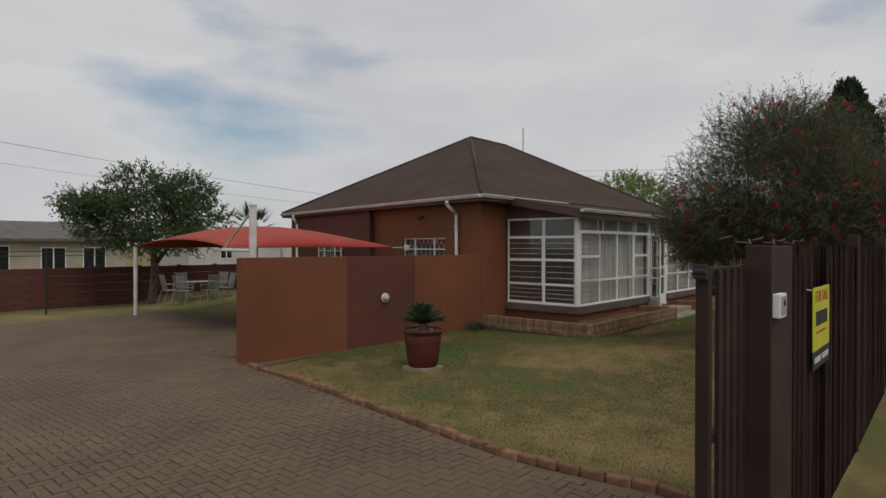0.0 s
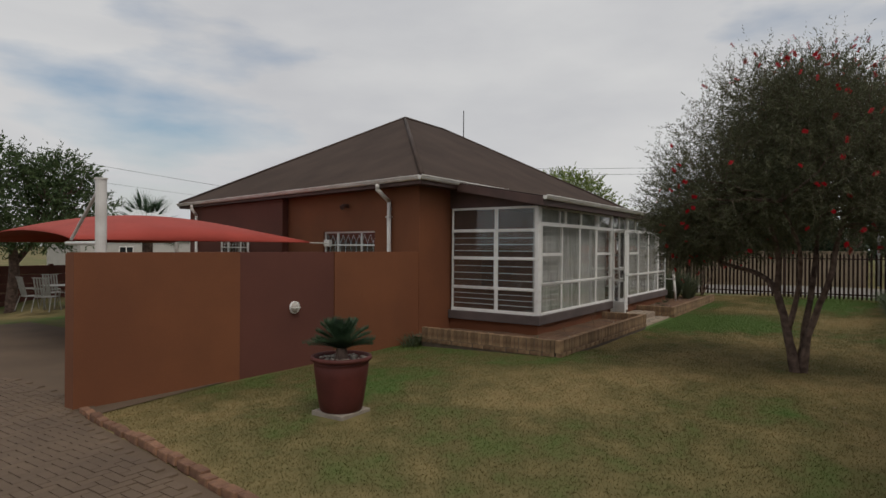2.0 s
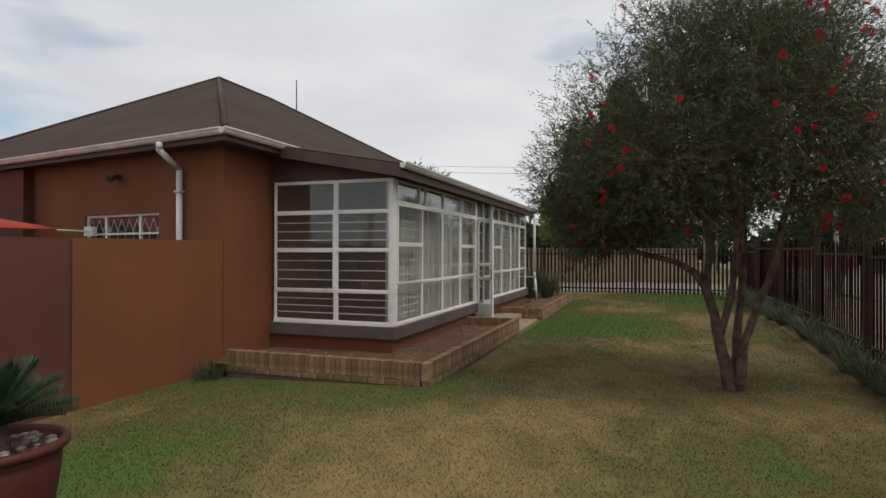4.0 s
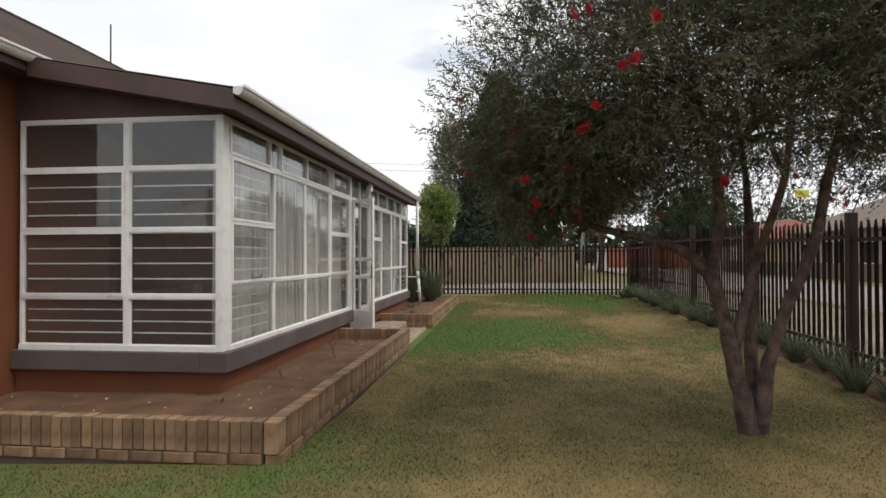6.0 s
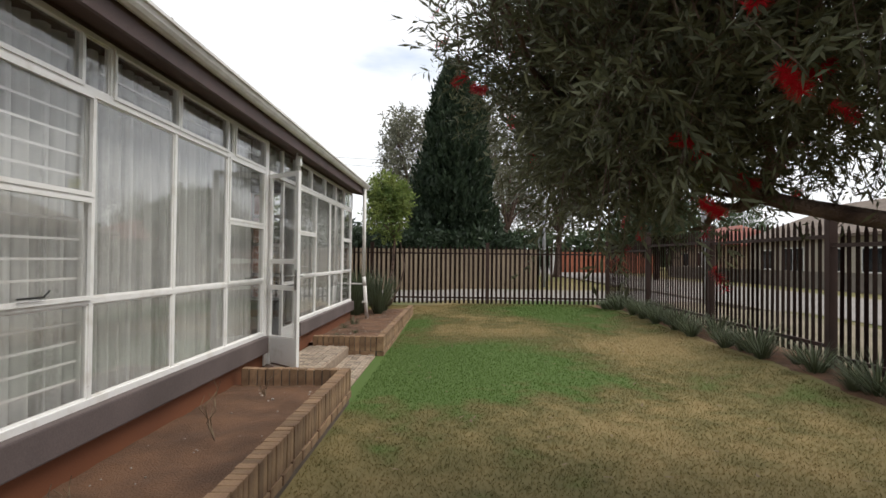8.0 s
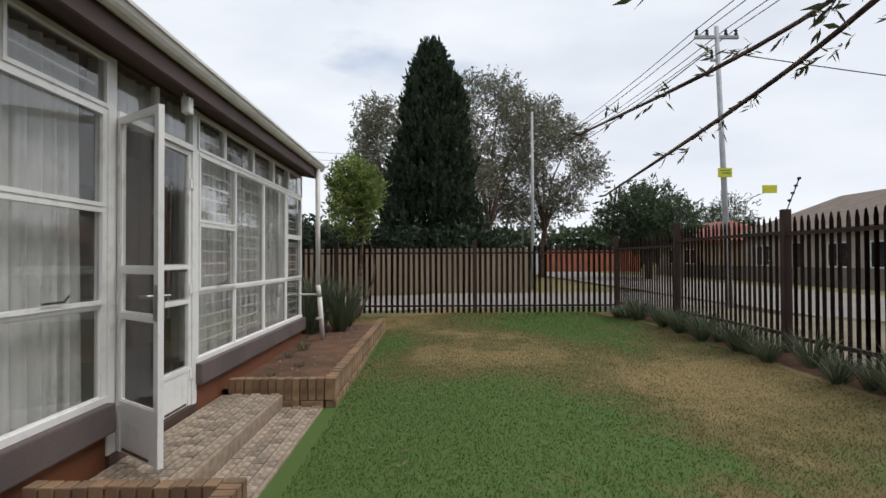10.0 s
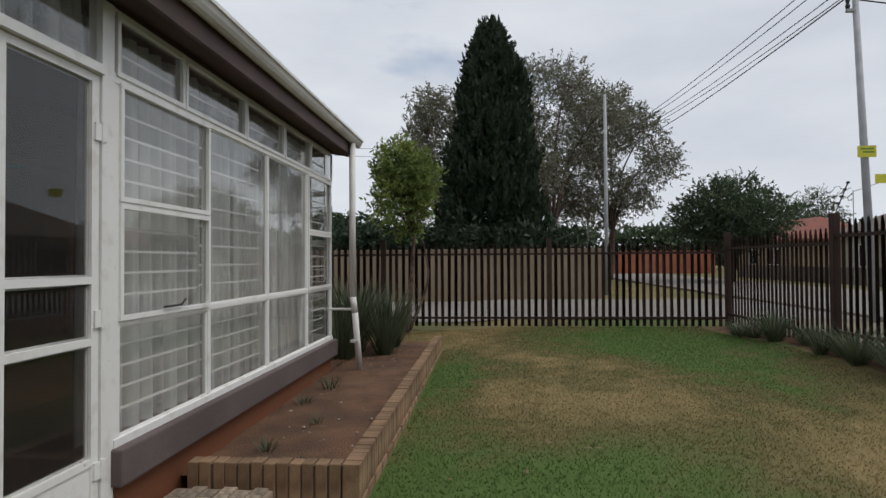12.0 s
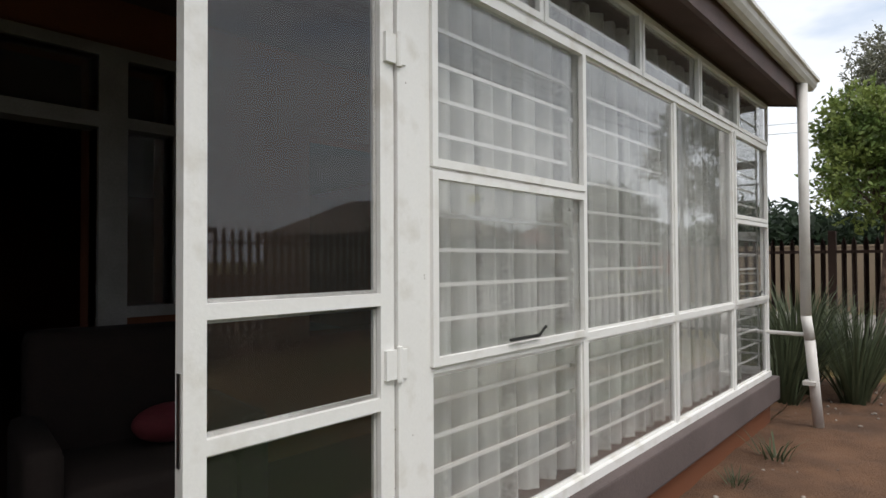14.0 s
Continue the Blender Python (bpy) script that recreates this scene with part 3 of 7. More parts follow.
def sunroom_shell():
    bm = B()
    # plinth wall below the frames
    for x0, x1 in ((SX0, 17.03), (18.455, SX1)):
        box(bm, x0 + 0.02, x1, SY0 + 0.0, SY0 + 0.2, -0.2, SILL - 0.2)
    box(bm, SX0 + 0.02, SX0 + 0.22, SY0 + 0.2, HY0, -0.2, SILL - 0.2)
    box(bm, SX1 - 0.2, SX1, SY0 + 0.2, HY0, -0.2, SILL - 0.2)
    solo("wall_plinth", bm, M_WALL, "terracotta-painted low wall below the sunroom windows", "wall", "structure")
    bm = B()
    for x0, x1 in ((SX0 - 0.06, 17.03), (18.435, SX1 + 0.03)):
        box(bm, x0, x1, SY0 - 0.07, SY0 + 0.2, SILL - 0.2, SILL - 0.012, 0.012)
    box(bm, SX0 - 0.06, SX0 + 0.22, SY0 + 0.2, HY0 - 0.003, SILL - 0.2, SILL - 0.012, 0.012)
    box(bm, SX1 - 0.2, SX1 + 0.03, SY0 + 0.2, HY0 - 0.003, SILL - 0.2, SILL - 0.012)
    solo("sill", bm, M_PLINTH, "grey-brown painted cement sill under the sunroom windows", "sill", "structure")
    bm = B()
    box(bm, SX0 + 0.22, SX1 - 0.2, SY0 + 0.2, HY0, 0.0, 0.12)
    box(bm, 17.04, 18.43, SY0 - 0.02, SY0 + 0.2, 0.0, 0.115)
    solo("floor_sunroom", bm, M_WOODFLOOR, "dark tiled sunroom floor", "floor", "structure")
    bm = B()
    box(bm, SX0 + 0.02, SX1 - 0.02, SY0 + 0.02, HY0 - 0.003, HEAD + 0.13, HEAD + 0.15)
    solo("ceiling_sunroom", bm, M_SOFFIT, "brown board ceiling of the sunroom", "ceiling", "structure")
    # beam over the frames
    bm = B()
    box(bm, SX0, SX1, SY0 + 0.003, SY0 + 0.12, HEAD + 0.002, HEAD + 0.128)
    solo("trim", bm, M_FASCIA, "dark brown beam over the sunroom windows", "trim", "structure")
    bm = B()
    prism(bm, [(SY0 + 0.12, HEAD + 0.002), (HY0 - 0.002, HEAD + 0.002), (HY0 - 0.002, 3.20), (SY0 + 0.12, 2.845)], SX0 + 0.01, SX0 + 0.10)
    prism(bm, [(SY0 + 0.12, HEAD + 0.002), (HY0 - 0.002, HEAD + 0.002), (HY0 - 0.002, 3.20), (SY0 + 0.12, 2.845)], SX1 - 0.10, SX1 - 0.01)
    solo("wall_gable", bm, M_FASCIA, "dark brown boarding above the sunroom end windows", "wall", "structure")


sunroom_shell()
LX0, LX1, LY = 12.36, 22.80, 7.45
lean = thing("roof_sunroom", "brown sheet lean-to roof over the sunroom", "roof", kind="structure")
o = new("roof_plane", corrugated("roof_plane", ((LX0, LY, 2.875), (LX1, LY, 2.875), (LX1, 9.68, 3.272), (LX0, 9.68, 3.272))))
o.parent = lean
bm = B()
box(bm, LX0, LX1, LY + 0.01, LY + 0.04, 2.675, 2.85)
part("fascia", bm, M_FASCIA, lean)
for x in (LX0, LX1 - 0.03):
    bm = B()
    prism(bm, [(LY + 0.04, 2.675), (9.49, 3.05), (9.49, 3.22), (LY + 0.04, 2.861)], x, x + 0.03)
    part("barge_board", bm, M_FASCIA, lean)
bm = B()
prism(bm, [(LY + 0.04, 2.685), (SY0 + 0.002, 2.725), (SY0 + 0.002, 2.745), (LY + 0.04, 2.705)], LX0 + 0.03, LX1 - 0.03)
prism(bm, [(SY0 + 0.002, 2.725), (9.48, 3.05), (9.48, 3.07), (SY0 + 0.002, 2.745)], LX0 + 0.03, SX0 - 0.002)
part("soffit", bm, M_SOFFIT, lean)
gutter((LX0 - 0.02, LY + 0.008, 2.87), (LX1 + 0.02, LY + 0.008, 2.87), (0, -1, 0), "white painted metal gutter along the sunroom eave")


def bar(bm, x0, x1, y0, y1, z0, z1):
    box(bm, x0, x1, y0, y1, z0, z1)


def pane(win, x0, x1, z0, z1, y, axis="x"):
    bm = B()
    if axis == "x":
        box(bm, x0, x1, y, y + 0.004, z0, z1)
    else:
        box(bm, y, y + 0.004, x0, x1, z0, z1)
    o = part("pane", bm, M_GLASS, win)
    o.visible_shadow = False
    return o


def rect_frame(win, name, x0, x1, z0, z1, y0, y1, w, axis="x", mat=None):
    bm = B()
    for a in ((x0, x1, z0, z0 + w), (x0, x1, z1 - w, z1), (x0, x0 + w, z0 + w, z1 - w), (x1 - w, x1, z0 + w, z1 - w)):
        if axis == "x":
            box(bm, a[0], a[1], y0, y1, a[2], a[3])
        else:
            box(bm, y0, y1, a[0], a[1], a[2], a[3])
    return part(name, bm, mat or M_WHITE, win)


def window_bay(win, x0, x1, z0, z1, y, sash=False, bars=0, axis="x"):
    """One bay of a steel window: fixed bead or proud sash, its pane, and burglar bars behind."""
    if sash:
        rect_frame(win, "sash", x0 - 0.012, x1 + 0.012, z0 - 0.012, z1 + 0.012, y - 0.018, y + 0.004, 0.026, axis)
    else:
        rect_frame(win, "glazing_bead", x0, x1, z0, z1, y + 0.006, y + 0.022, 0.012, axis)
    pane(win, x0 + 0.004, x1 - 0.004, z0 + 0.004, z1 - 0.004, y + 0.010, axis)
    for k in range(bars):
        z = z0 + (z1 - z0) * (k + 1) / (bars + 1)
        bm = B()
        if axis == "x":
            box(bm, x0 - 0.01, x1 + 0.01, y + 0.075, y + 0.082, z - 0.007, z + 0.007)
        else:
            box(bm, y + 0.075, y + 0.082, x0 - 0.01, x1 + 0.01, z - 0.007, z + 0.007)
        part("burglar_bar", bm, M_WHITE, win)


def front_window(name, xs, tops, label, barred):
    win = thing(name, label, "window", kind="structure")
    bm = B()
    xl, xr = xs[0], xs[-1]
    y0, y1 = SY0 - 0.004, SY0 + 0.04
    bar(bm, xl, xr, y0 - 0.012, y1, SILL - 0.012, SILL + 0.028)
    bar(bm, xl, xr, y0, y1, HEAD - 0.03, HEAD)
    bar(bm, xl, xr, y0 - 0.004, y1, TRAN, TRAN + 0.05)
    part("frame", bm, M_WHITE, win)
    for i, x in enumerate(xs):
        w = 0.02 if 0 < i < len(xs) - 1 else 0.03
        a, b = (x, x + 2 * w) if i == 0 else ((x - 2 * w, x) if i == len(xs) - 1 else (x - w, x + w))
        bm = B()
        bar(bm, a, b, y0, y1, SILL + 0.028, TRAN)
        part("mullion", bm, M_WHITE, win)
    for x in tops[1:-1]:
        bm = B()
        bar(bm, x - 0.018, x + 0.018, y0, y1, TRAN + 0.05, HEAD - 0.03)
        part("mullion", bm, M_WHITE, win)
    for i, (a, b) in enumerate(zip(xs, xs[1:])):
        a, b = a + (0.06 if i == 0 else 0.02), b - (0.06 if i == len(xs) - 2 else 0.02)
        bm = B()
        bar(bm, a, b, y0, y1, RAIL - 0.018, RAIL + 0.018)
        part("rail", bm, M_WHITE, win)
        window_bay(win, a, b, SILL + 0.028, RAIL - 0.018, SY0, False, 4 if i in barred else 0)
        if i in (0, len(xs) - 2):
            bm = B()
            bar(bm, a, b, y0, y1, 1.685, 1.72)
            part("rail", bm, M_WHITE, win)
            window_bay(win, a, b, RAIL + 0.018, 1.685, SY0, True, 4 if i in barred else 0)
            window_bay(win, a, b, 1.72, TRAN, SY0, True, 4 if i in barred else 0)
            bm = B()
            box(bm, (a + b) / 2 - 0.10, (a + b) / 2 + 0.09, SY0 - 0.035, SY0 - 0.023, RAIL + 0.045, RAIL + 0.055)
            rod(bm, ((a + b) / 2 + 0.085, SY0 - 0.03, RAIL + 0.05), ((a + b) / 2 + 0.11, SY0 - 0.045, RAIL + 0.085), 0.005)
            part("stay", bm, M_BLACK, win)
        else:
            window_bay(win, a, b, RAIL + 0.018, TRAN, SY0, False, 8 if i in barred else 0)
    for i, (a, b) in enumerate(zip(tops, tops[1:])):
        wide = b - a > 0.4
        window_bay(win, a + (0.03 if i == 0 else 0.018), b - 0.018, TRAN + 0.05, HEAD - 0.03, SY0, wide, 1 if wide else 0)
    return win


front_window("window_1", [SX0 + 0.11, 13.845, 14.885, 15.945, 17.03], [SX0 + 0.11, 13.73, 14.02, 14.92, 15.92, 16.08, 17.03], "white steel-framed sunroom window with small panes", (0,))
front_window("window_2", [18.455, 19.488, 20.557, 21.655, SX1], [18.455, 19.15, 20.08, 20.95, 21.75, SX1], "white steel-framed sunroom window with opened sashes and burglar bars", (0, 1, 3))


def side_window(name, x, label, bars, y1):
    win = thing(name, label, "window", kind="structure")
    ys = [SY0 + 0.065, 8.67, y1]
    zs = [SILL, 0.975, 1.61, 2.20, HEAD]
    x0, x1 = x - 0.004, x + 0.04
    bm = B()
    box(bm, x0 - 0.012, x1, ys[0], ys[-1], SILL - 0.012, SILL + 0.04)
    box(bm, x0, x1, ys[0], ys[-1], HEAD - 0.035, HEAD)
    box(bm, x0, x1, ys[-1] - 0.03, ys[-1], SILL + 0.04, HEAD - 0.035)
    part("frame", bm, M_WHITE, win)
    bm = B()
    box(bm, x0, x1, ys[1] - 0.03, ys[1] + 0.03, SILL + 0.04, HEAD - 0.035)
    part("mullion", bm, M_WHITE, win)
    for a, b in ((ys[0], ys[1] - 0.03), (ys[1] + 0.03, ys[2] - 0.03)):
        for k, (c, d) in enumerate(zip(zs, zs[1:])):
            c2, d2 = c + (0.04 if k == 0 else 0.02), d - (0.035 if k == 3 else 0.02)
            if k:
                bm = B()
                box(bm, x0 - 0.008, x1, a, b, c - 0.02, c + 0.02)
                part("rail", bm, M_WHITE, win)
            window_bay(win, a, b, c2, d2, x, k in (1, 2) and a > 8, bars if k < 3 else 0, "y")
    return win


side_window("window_3", SX0, "white steel-framed end window of the sunroom with thin burglar bars", 3, HY0 - 0.06)
side_window("window_4", SX1 - 0.04, "white steel-framed far end window of the sunroom", 3, HY0 - 0.06)
bm = B()
box(bm, SX0 - 0.01, SX0 + 0.11, SY0 - 0.01, SY0 + 0.065, SILL - 0.01, HEAD, 0.006)
solo("corner_post", bm, M_WHITE, "white painted steel corner post of the sunroom", "post", "structure")

# ---- sunroom door ----
DZ0, DZ1 = 0.12, 2.31


def door_leaf(name, width, label, handle, out=0):
    """A glazed steel leaf, hinge at the origin, along +x, outer face at y = 0."""
    leaf = thing(name, label, "door", kind="structure")
    h = DZ1 - DZ0
    st = 0.052
    bm = B()
    box(bm, 0, st, 0, 0.036, 0, h)
    part("stile", bm, M_WHITE, leaf)
    bm = B()
    box(bm, width - st, width, 0, 0.036, 0, h)
    part("stile", bm, M_WHITE, leaf)
    rails = [(h - 0.04, h), (1.17, 1.205), (0.875, 0.91), (0.30, 0.335)]
    for a, b in rails:
        bm = B()
        box(bm, st, width - st, 0.0, 0.036, a, b)
        part("rail", bm, M_WHITE, leaf)
    bm = B()
    box(bm, st, width - st, 0.008, 0.028, 0.0, 0.30)
    part("kick_panel", bm, M_WHITE, leaf, "white painted kick panel, rusty at the foot")
    bm = B()
    box(bm, st + 0.03, width - st - 0.08, 0.0285 if out else 0.003, 0.033 if out else 0.0075, 0.012, 0.03, 0.002)
    part("rust_patch", bm, M_BARK, leaf, "rusted strip at the foot")
    for a, b in ((0.335, 0.875), (0.91, 1.17), (1.205, h - 0.04)):
        bm = B()
        box(bm, st, width - st, 0.016, 0.020, a, b)
        o = part("pane", bm, M_GLASS_DOOR, leaf)
        o.visible_shadow = False
        rect_frame(leaf, "glazing_bead", st, width - st, a, b, 0.006, 0.016, 0.010)
    for z in (0.22, 0.95, 1.86):
        bm = B()
        yh = 0.050 if out else -0.006
        rod(bm, (-0.008, yh, z), (-0.008, yh, z + 0.10), 0.009)
        box(bm, -0.035, -0.008, yh - 0.002, yh + 0.004, z + 0.008, z + 0.092)
        box(bm, -0.008, 0.040, yh - 0.013 if out else yh, yh - 0.002 if out else yh + 0.005, z + 0.008, z + 0.092)
        part("hinge", bm, M_WHITE, leaf)
    if handle:
        bm = B()
        box(bm, width - 0.05, width - 0.006, -0.008, 0.044, 0.88, 1.10, 0.003)
        lock = part("lock_case", bm, M_CHROME, leaf, "worn steel lock case")
        for y, s in ((-0.008, -1), (0.044, 1)):
            bm = B()
            rod(bm, (width - 0.028, y, 1.03), (width - 0.028, y + s * 0.045, 1.03), 0.009)
            rod(bm, (width - 0.028, y + s * 0.045, 1.03), (width - 0.13, y + s * 0.05, 1.025), 0.009)
            part("handle", bm, M_CHROME, lock)
    else:
        bm = B()
        box(bm, width, width + 0.0025, 0.010, 0.026, 0.86, 1.06)
        part("strike_plate", bm, M_CHROME, leaf, "worn steel strike plate")
    return leaf


# closed leaf hinged on the far jamb (mirrored by a half turn), open leaf on the near jamb
closed = door_leaf("door_1", 0.612, "closed white steel and glass sunroom door leaf", False, 1)
closed.matrix_world = pose(18.355, SY0 + 0.036, DZ0, 0, 0, 180)
opened = door_leaf("door_2", 0.585, "open white steel and glass sunroom door leaf with lever handle", True)
opened.matrix_world = pose(17.135, SY0 - 0.01, DZ0, 0, 0, -130)
dframe = thing("door_frame", "white painted steel door frame with curtained transom panes", "door frame", kind="structure")
for x0, x1 in ((17.032, 17.13), (18.36, 18.453)):
    bm = B()
    box(bm, x0, x1, SY0 - 0.012, SY0 + 0.06, DZ0 - 0.005, HEAD)
    part("jamb", bm, M_WHITE, dframe)
bm = B()
box(bm, 17.13, 18.36, SY0 - 0.03, SY0 + 0.06, DZ1 + 0.004, DZ1 + 0.05)
part("head_rail", bm, M_WHITE, dframe)
bm = B()
box(bm, 17.725, 17.765, SY0, SY0 + 0.05, DZ1 + 0.05, HEAD)
part("mullion", bm, M_WHITE, dframe)
for a, b in ((17.13, 17.725), (17.765, 18.36)):
    bm = B()
    box(bm, a, b, SY0 + 0.02, SY0 + 0.024, DZ1 + 0.05, HEAD)
    o = part("pane", bm, M_GLASS, dframe)
    o.visible_shadow = False


def curtain(x0, x1, z0, z1, y, folds, label, seed=0):
    """A gathered sheer curtain: uneven vertical folds."""
    r = random.Random(seed)
    n = int((x1 - x0) / 0.012)
    ph = [r.uniform(0, 6.28) for _ in range(4)]
    verts, faces = [], []
    zs = [z0, z0 + (z1 - z0) * 0.35, z0 + (z1 - z0) * 0.7, z1]
    for i in range(n + 1):
        x = x0 + (x1 - x0) * i / n
        for j, z in enumerate(zs):
            u = x * folds + ph[0] + 1.1 * math.sin(x * 2.3 + ph[1]) + 0.5 * math.sin(x * 7.1 + ph[3])
            a = 0.062 * (1.0 - 2.0 * abs(math.sin(u / 2)) ** 0.8) + 0.010 * math.sin(x * folds * 2.3 + ph[2])
            verts.append((x + 0.01 * math.sin(j + x * 9), y + a * (1 - 0.12 * j), z))
    for i in range(n):
        for j in range(3):
            faces.append((4 * i + j, 4 * i + 4 + j, 4 * i + 5 + j, 4 * i + 1 + j))
    return tagged(new("curtain", soup("curtain", verts, faces, M_CURTAIN, True)), label, "curtain", group="sunroom curtains")


for k, (a, b) in enumerate(((12.8, 13.9), (13.9, 15.2), (15.2, 17.01), (18.49, 19.7), (19.7, 21.1), (21.1, 22.3))):
    curtain(a, b, 0.20, HEAD - 0.01, SY0 + 0.19, 46, "gathered sheer white curtain hanging behind the sunroom window", k)
curtain(17.13, 18.36, DZ1 + 0.03, HEAD + 0.02, SY0 + 0.14, 38, "short sheer white curtain behind the door transom", 9)

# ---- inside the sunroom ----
# frame paint greyed: the weak daylight indoors is put into its colour
M_INNER = material("white_paint_shaded_grey", (0.34, 0.33, 0.315), (0.26, 0.25, 0.24), 0.6, 4, 90, 0.1)
inner = thing("inner_doorway", "off-white inner door frame with transom and side light, greyed for indoor shade", "door frame", kind="structure")
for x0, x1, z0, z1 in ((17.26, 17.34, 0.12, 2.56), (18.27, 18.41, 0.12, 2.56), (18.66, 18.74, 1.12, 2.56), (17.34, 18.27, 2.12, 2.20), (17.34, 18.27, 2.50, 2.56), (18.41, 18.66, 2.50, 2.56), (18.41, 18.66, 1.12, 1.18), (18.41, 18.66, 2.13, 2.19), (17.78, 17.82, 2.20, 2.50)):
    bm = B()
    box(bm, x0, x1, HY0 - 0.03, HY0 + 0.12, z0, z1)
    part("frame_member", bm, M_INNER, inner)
for x0, x1, z0, z1 in ((18.41, 18.66, 1.18, 2.13), (18.41, 18.66, 2.19, 2.50), (17.34, 17.78, 2.20, 2.50), (17.82, 18.27, 2.20, 2.50)):
    bm = B()
    box(bm, x0, x1, HY0 + 0.05, HY0 + 0.054, z0, z1)
    part("pane", bm, M_GLASS, inner)
M_SEAT = material("dark_brown_upholstery", (0.022, 0.014, 0.012), None, 0.9, 6, 90, 0.4)
M_CUSHION = material("crimson_cushion", (0.17, 0.022, 0.032), None, 0.85, 6, 90, 0.3)


def armchair(m):
    ch = thing("armchair", "dark brown upholstered armchair inside the sunroom", "armchair")
    for nm, a in (("seat", (-0.33, 0.33, -0.35, 0.30, 0.14, 0.44)), ("backrest", (-0.40, 0.40, 0.24, 0.46, 0.30, 0.98)), ("armrest", (-0.46, -0.33, -0.38, 0.32, 0.10, 0.62)), ("armrest", (0.33, 0.46, -0.38, 0.32, 0.10, 0.62))):
        bm = B()
        box(bm, *a, 0.05)
        part(nm, bm, M_SEAT, ch, smooth=True)
    for x in (-0.36, 0.36):
        for y in (-0.3, 0.36):
            bm = B()
            rod(bm, (x, y, 0.0), (x, y, 0.12), 0.025, 0.03)
            part("leg", bm, M_BLACK, ch)
    ch.matrix_world = m
    return ch


armchair(pose(18.26, 9.27, 0.12, 0, 0, -8))
bm = B()
bmesh.ops.create_uvsphere(bm, u_segments=20, v_segments=12, radius=0.15, matrix=Matrix.Translation((18.42, 9.30, 0.66)) @ Euler((0.0, 0.08, 0.1)).to_matrix().to_4x4() @ Matrix.Diagonal((1.25, 0.6, 0.62, 1)))
solo("cushion", bm, M_CUSHION, "crimson cushion leaning on the armchair seat", "cushion", smooth=True)

# ---- garden wall ----
GZ = 1.74


def on_wall(x):
    return 10.42 - (x - 5.15) * 0.05 - max(0.0, x - 9.434) * 0.115


def wall_piece(name, x0, x1, inset, m, label):
    bm = B()
    a, b = on_wall(x0), on_wall(x1)
    lo = [(x0, a + inset), (x1, b + inset), (x1, b + 0.23), (x0, a + 0.23)]
    prism(bm, lo, -0.4, GZ + RNG.uniform(-0.004, 0.004), "z")
    bmesh.ops.bevel(bm, geom=[e for e in bm.edges if all(v.co.z > 1 for v in e.verts)], offset=0.015, segments=2, affect="EDGES")
    return solo(name, bm, m, label, "wall", "structure")


wall_piece("wall_garden_1", 5.15, 7.486, 0.0, M_WALL, "terracotta-painted plastered garden wall beside the driveway")
wall_piece("wall_garden_2", 7.49, 9.43, 0.018, M_WALL2, "maroon-painted plastered panel of the garden wall")
wall_piece("wall_garden_3", 9.434, HX0 + 0.03, 0.0, M_WALL, "terracotta-painted plastered garden wall joining the house")
wl_ = thing("bulkhead_light", "round white bulkhead light on the maroon garden wall", "wall light")
lx, ly, lz = 8.54, on_wall(8.54) + 0.018, 0.80
bm = B()
rod(bm, (lx, ly, lz), (lx, ly - 0.03, lz), 0.105, 0.105, 24)
part("base_ring", bm, M_WHITE, wl_)
bm = B()
bmesh.ops.create_uvsphere(bm, u_segments=24, v_segments=12, radius=0.09, matrix=Matrix.Translation((lx, ly - 0.03, lz)) @ Matrix.Diagonal((1, 0.75, 1, 1)))
part("globe", bm, material("opal_globe", (0.62, 0.56, 0.50), None, 0.3, 4, 60, 0.0), wl_, "cream opal glass globe", True)
for ang in (0, 90):
    bm = B()
    c, s = math.cos(radians(ang)), math.sin(radians(ang))
    pts = [(lx + 0.098 * math.cos(t) * c, ly - 0.03 - 0.076 * math.sin(t), lz + 0.098 * math.cos(t) * s) for t in [math.pi * i / 12 for i in range(13)]]
    for p, q in zip(pts, pts[1:]):
        rod(bm, p, q, 0.006, 0.006, 6)
    part("guard", bm, M_WHITE, wl_)

# ---- planters and steps ----
BRICKS = []


def brick_mesh(name, l, w, h, m):
    bm = B()
    box(bm, -l / 2, l / 2, -w / 2, w / 2, -h / 2, h / 2, 0.006)
    return mesh_of(name, bm, m)


ME_BRICK_STAND = brick_mesh("brick", 0.068, 0.105, 0.215, M_BRICK)
ME_BRICK_FLAT = brick_mesh("brick", 0.068, 0.225, 0.075, M_BRICK)
ME_BRICK_STRETCH = brick_mesh("brick", 0.215, 0.105, 0.068, M_BRICK)


def planter(name, runs, top, base, label, capped):
    """Brick edging: a core of mortar along each run; bricks are laid on it at the end of the file."""
    core = thing(name, label, "planter", kind="structure")
    for (x0, y0), (x1, y1) in runs:
        bm = B()
        if abs(x1 - x0) > abs(y1 - y0):
            box(bm, min(x0, x1) + 0.012, max(x0, x1) - 0.012, y0 + 0.012, y0 + (0.20 if capped else 0.092), base, top - (0.062 if capped else 0.016))
        else:
            box(bm, x0 + 0.012, x0 + (0.20 if capped else 0.092), min(y0, y1), max(y0, y1), base, top - (0.062 if capped else 0.016))
        part("core", bm, M_MORTAR, core)
    BRICKS.append((core, runs, top, base, capped))
    return core


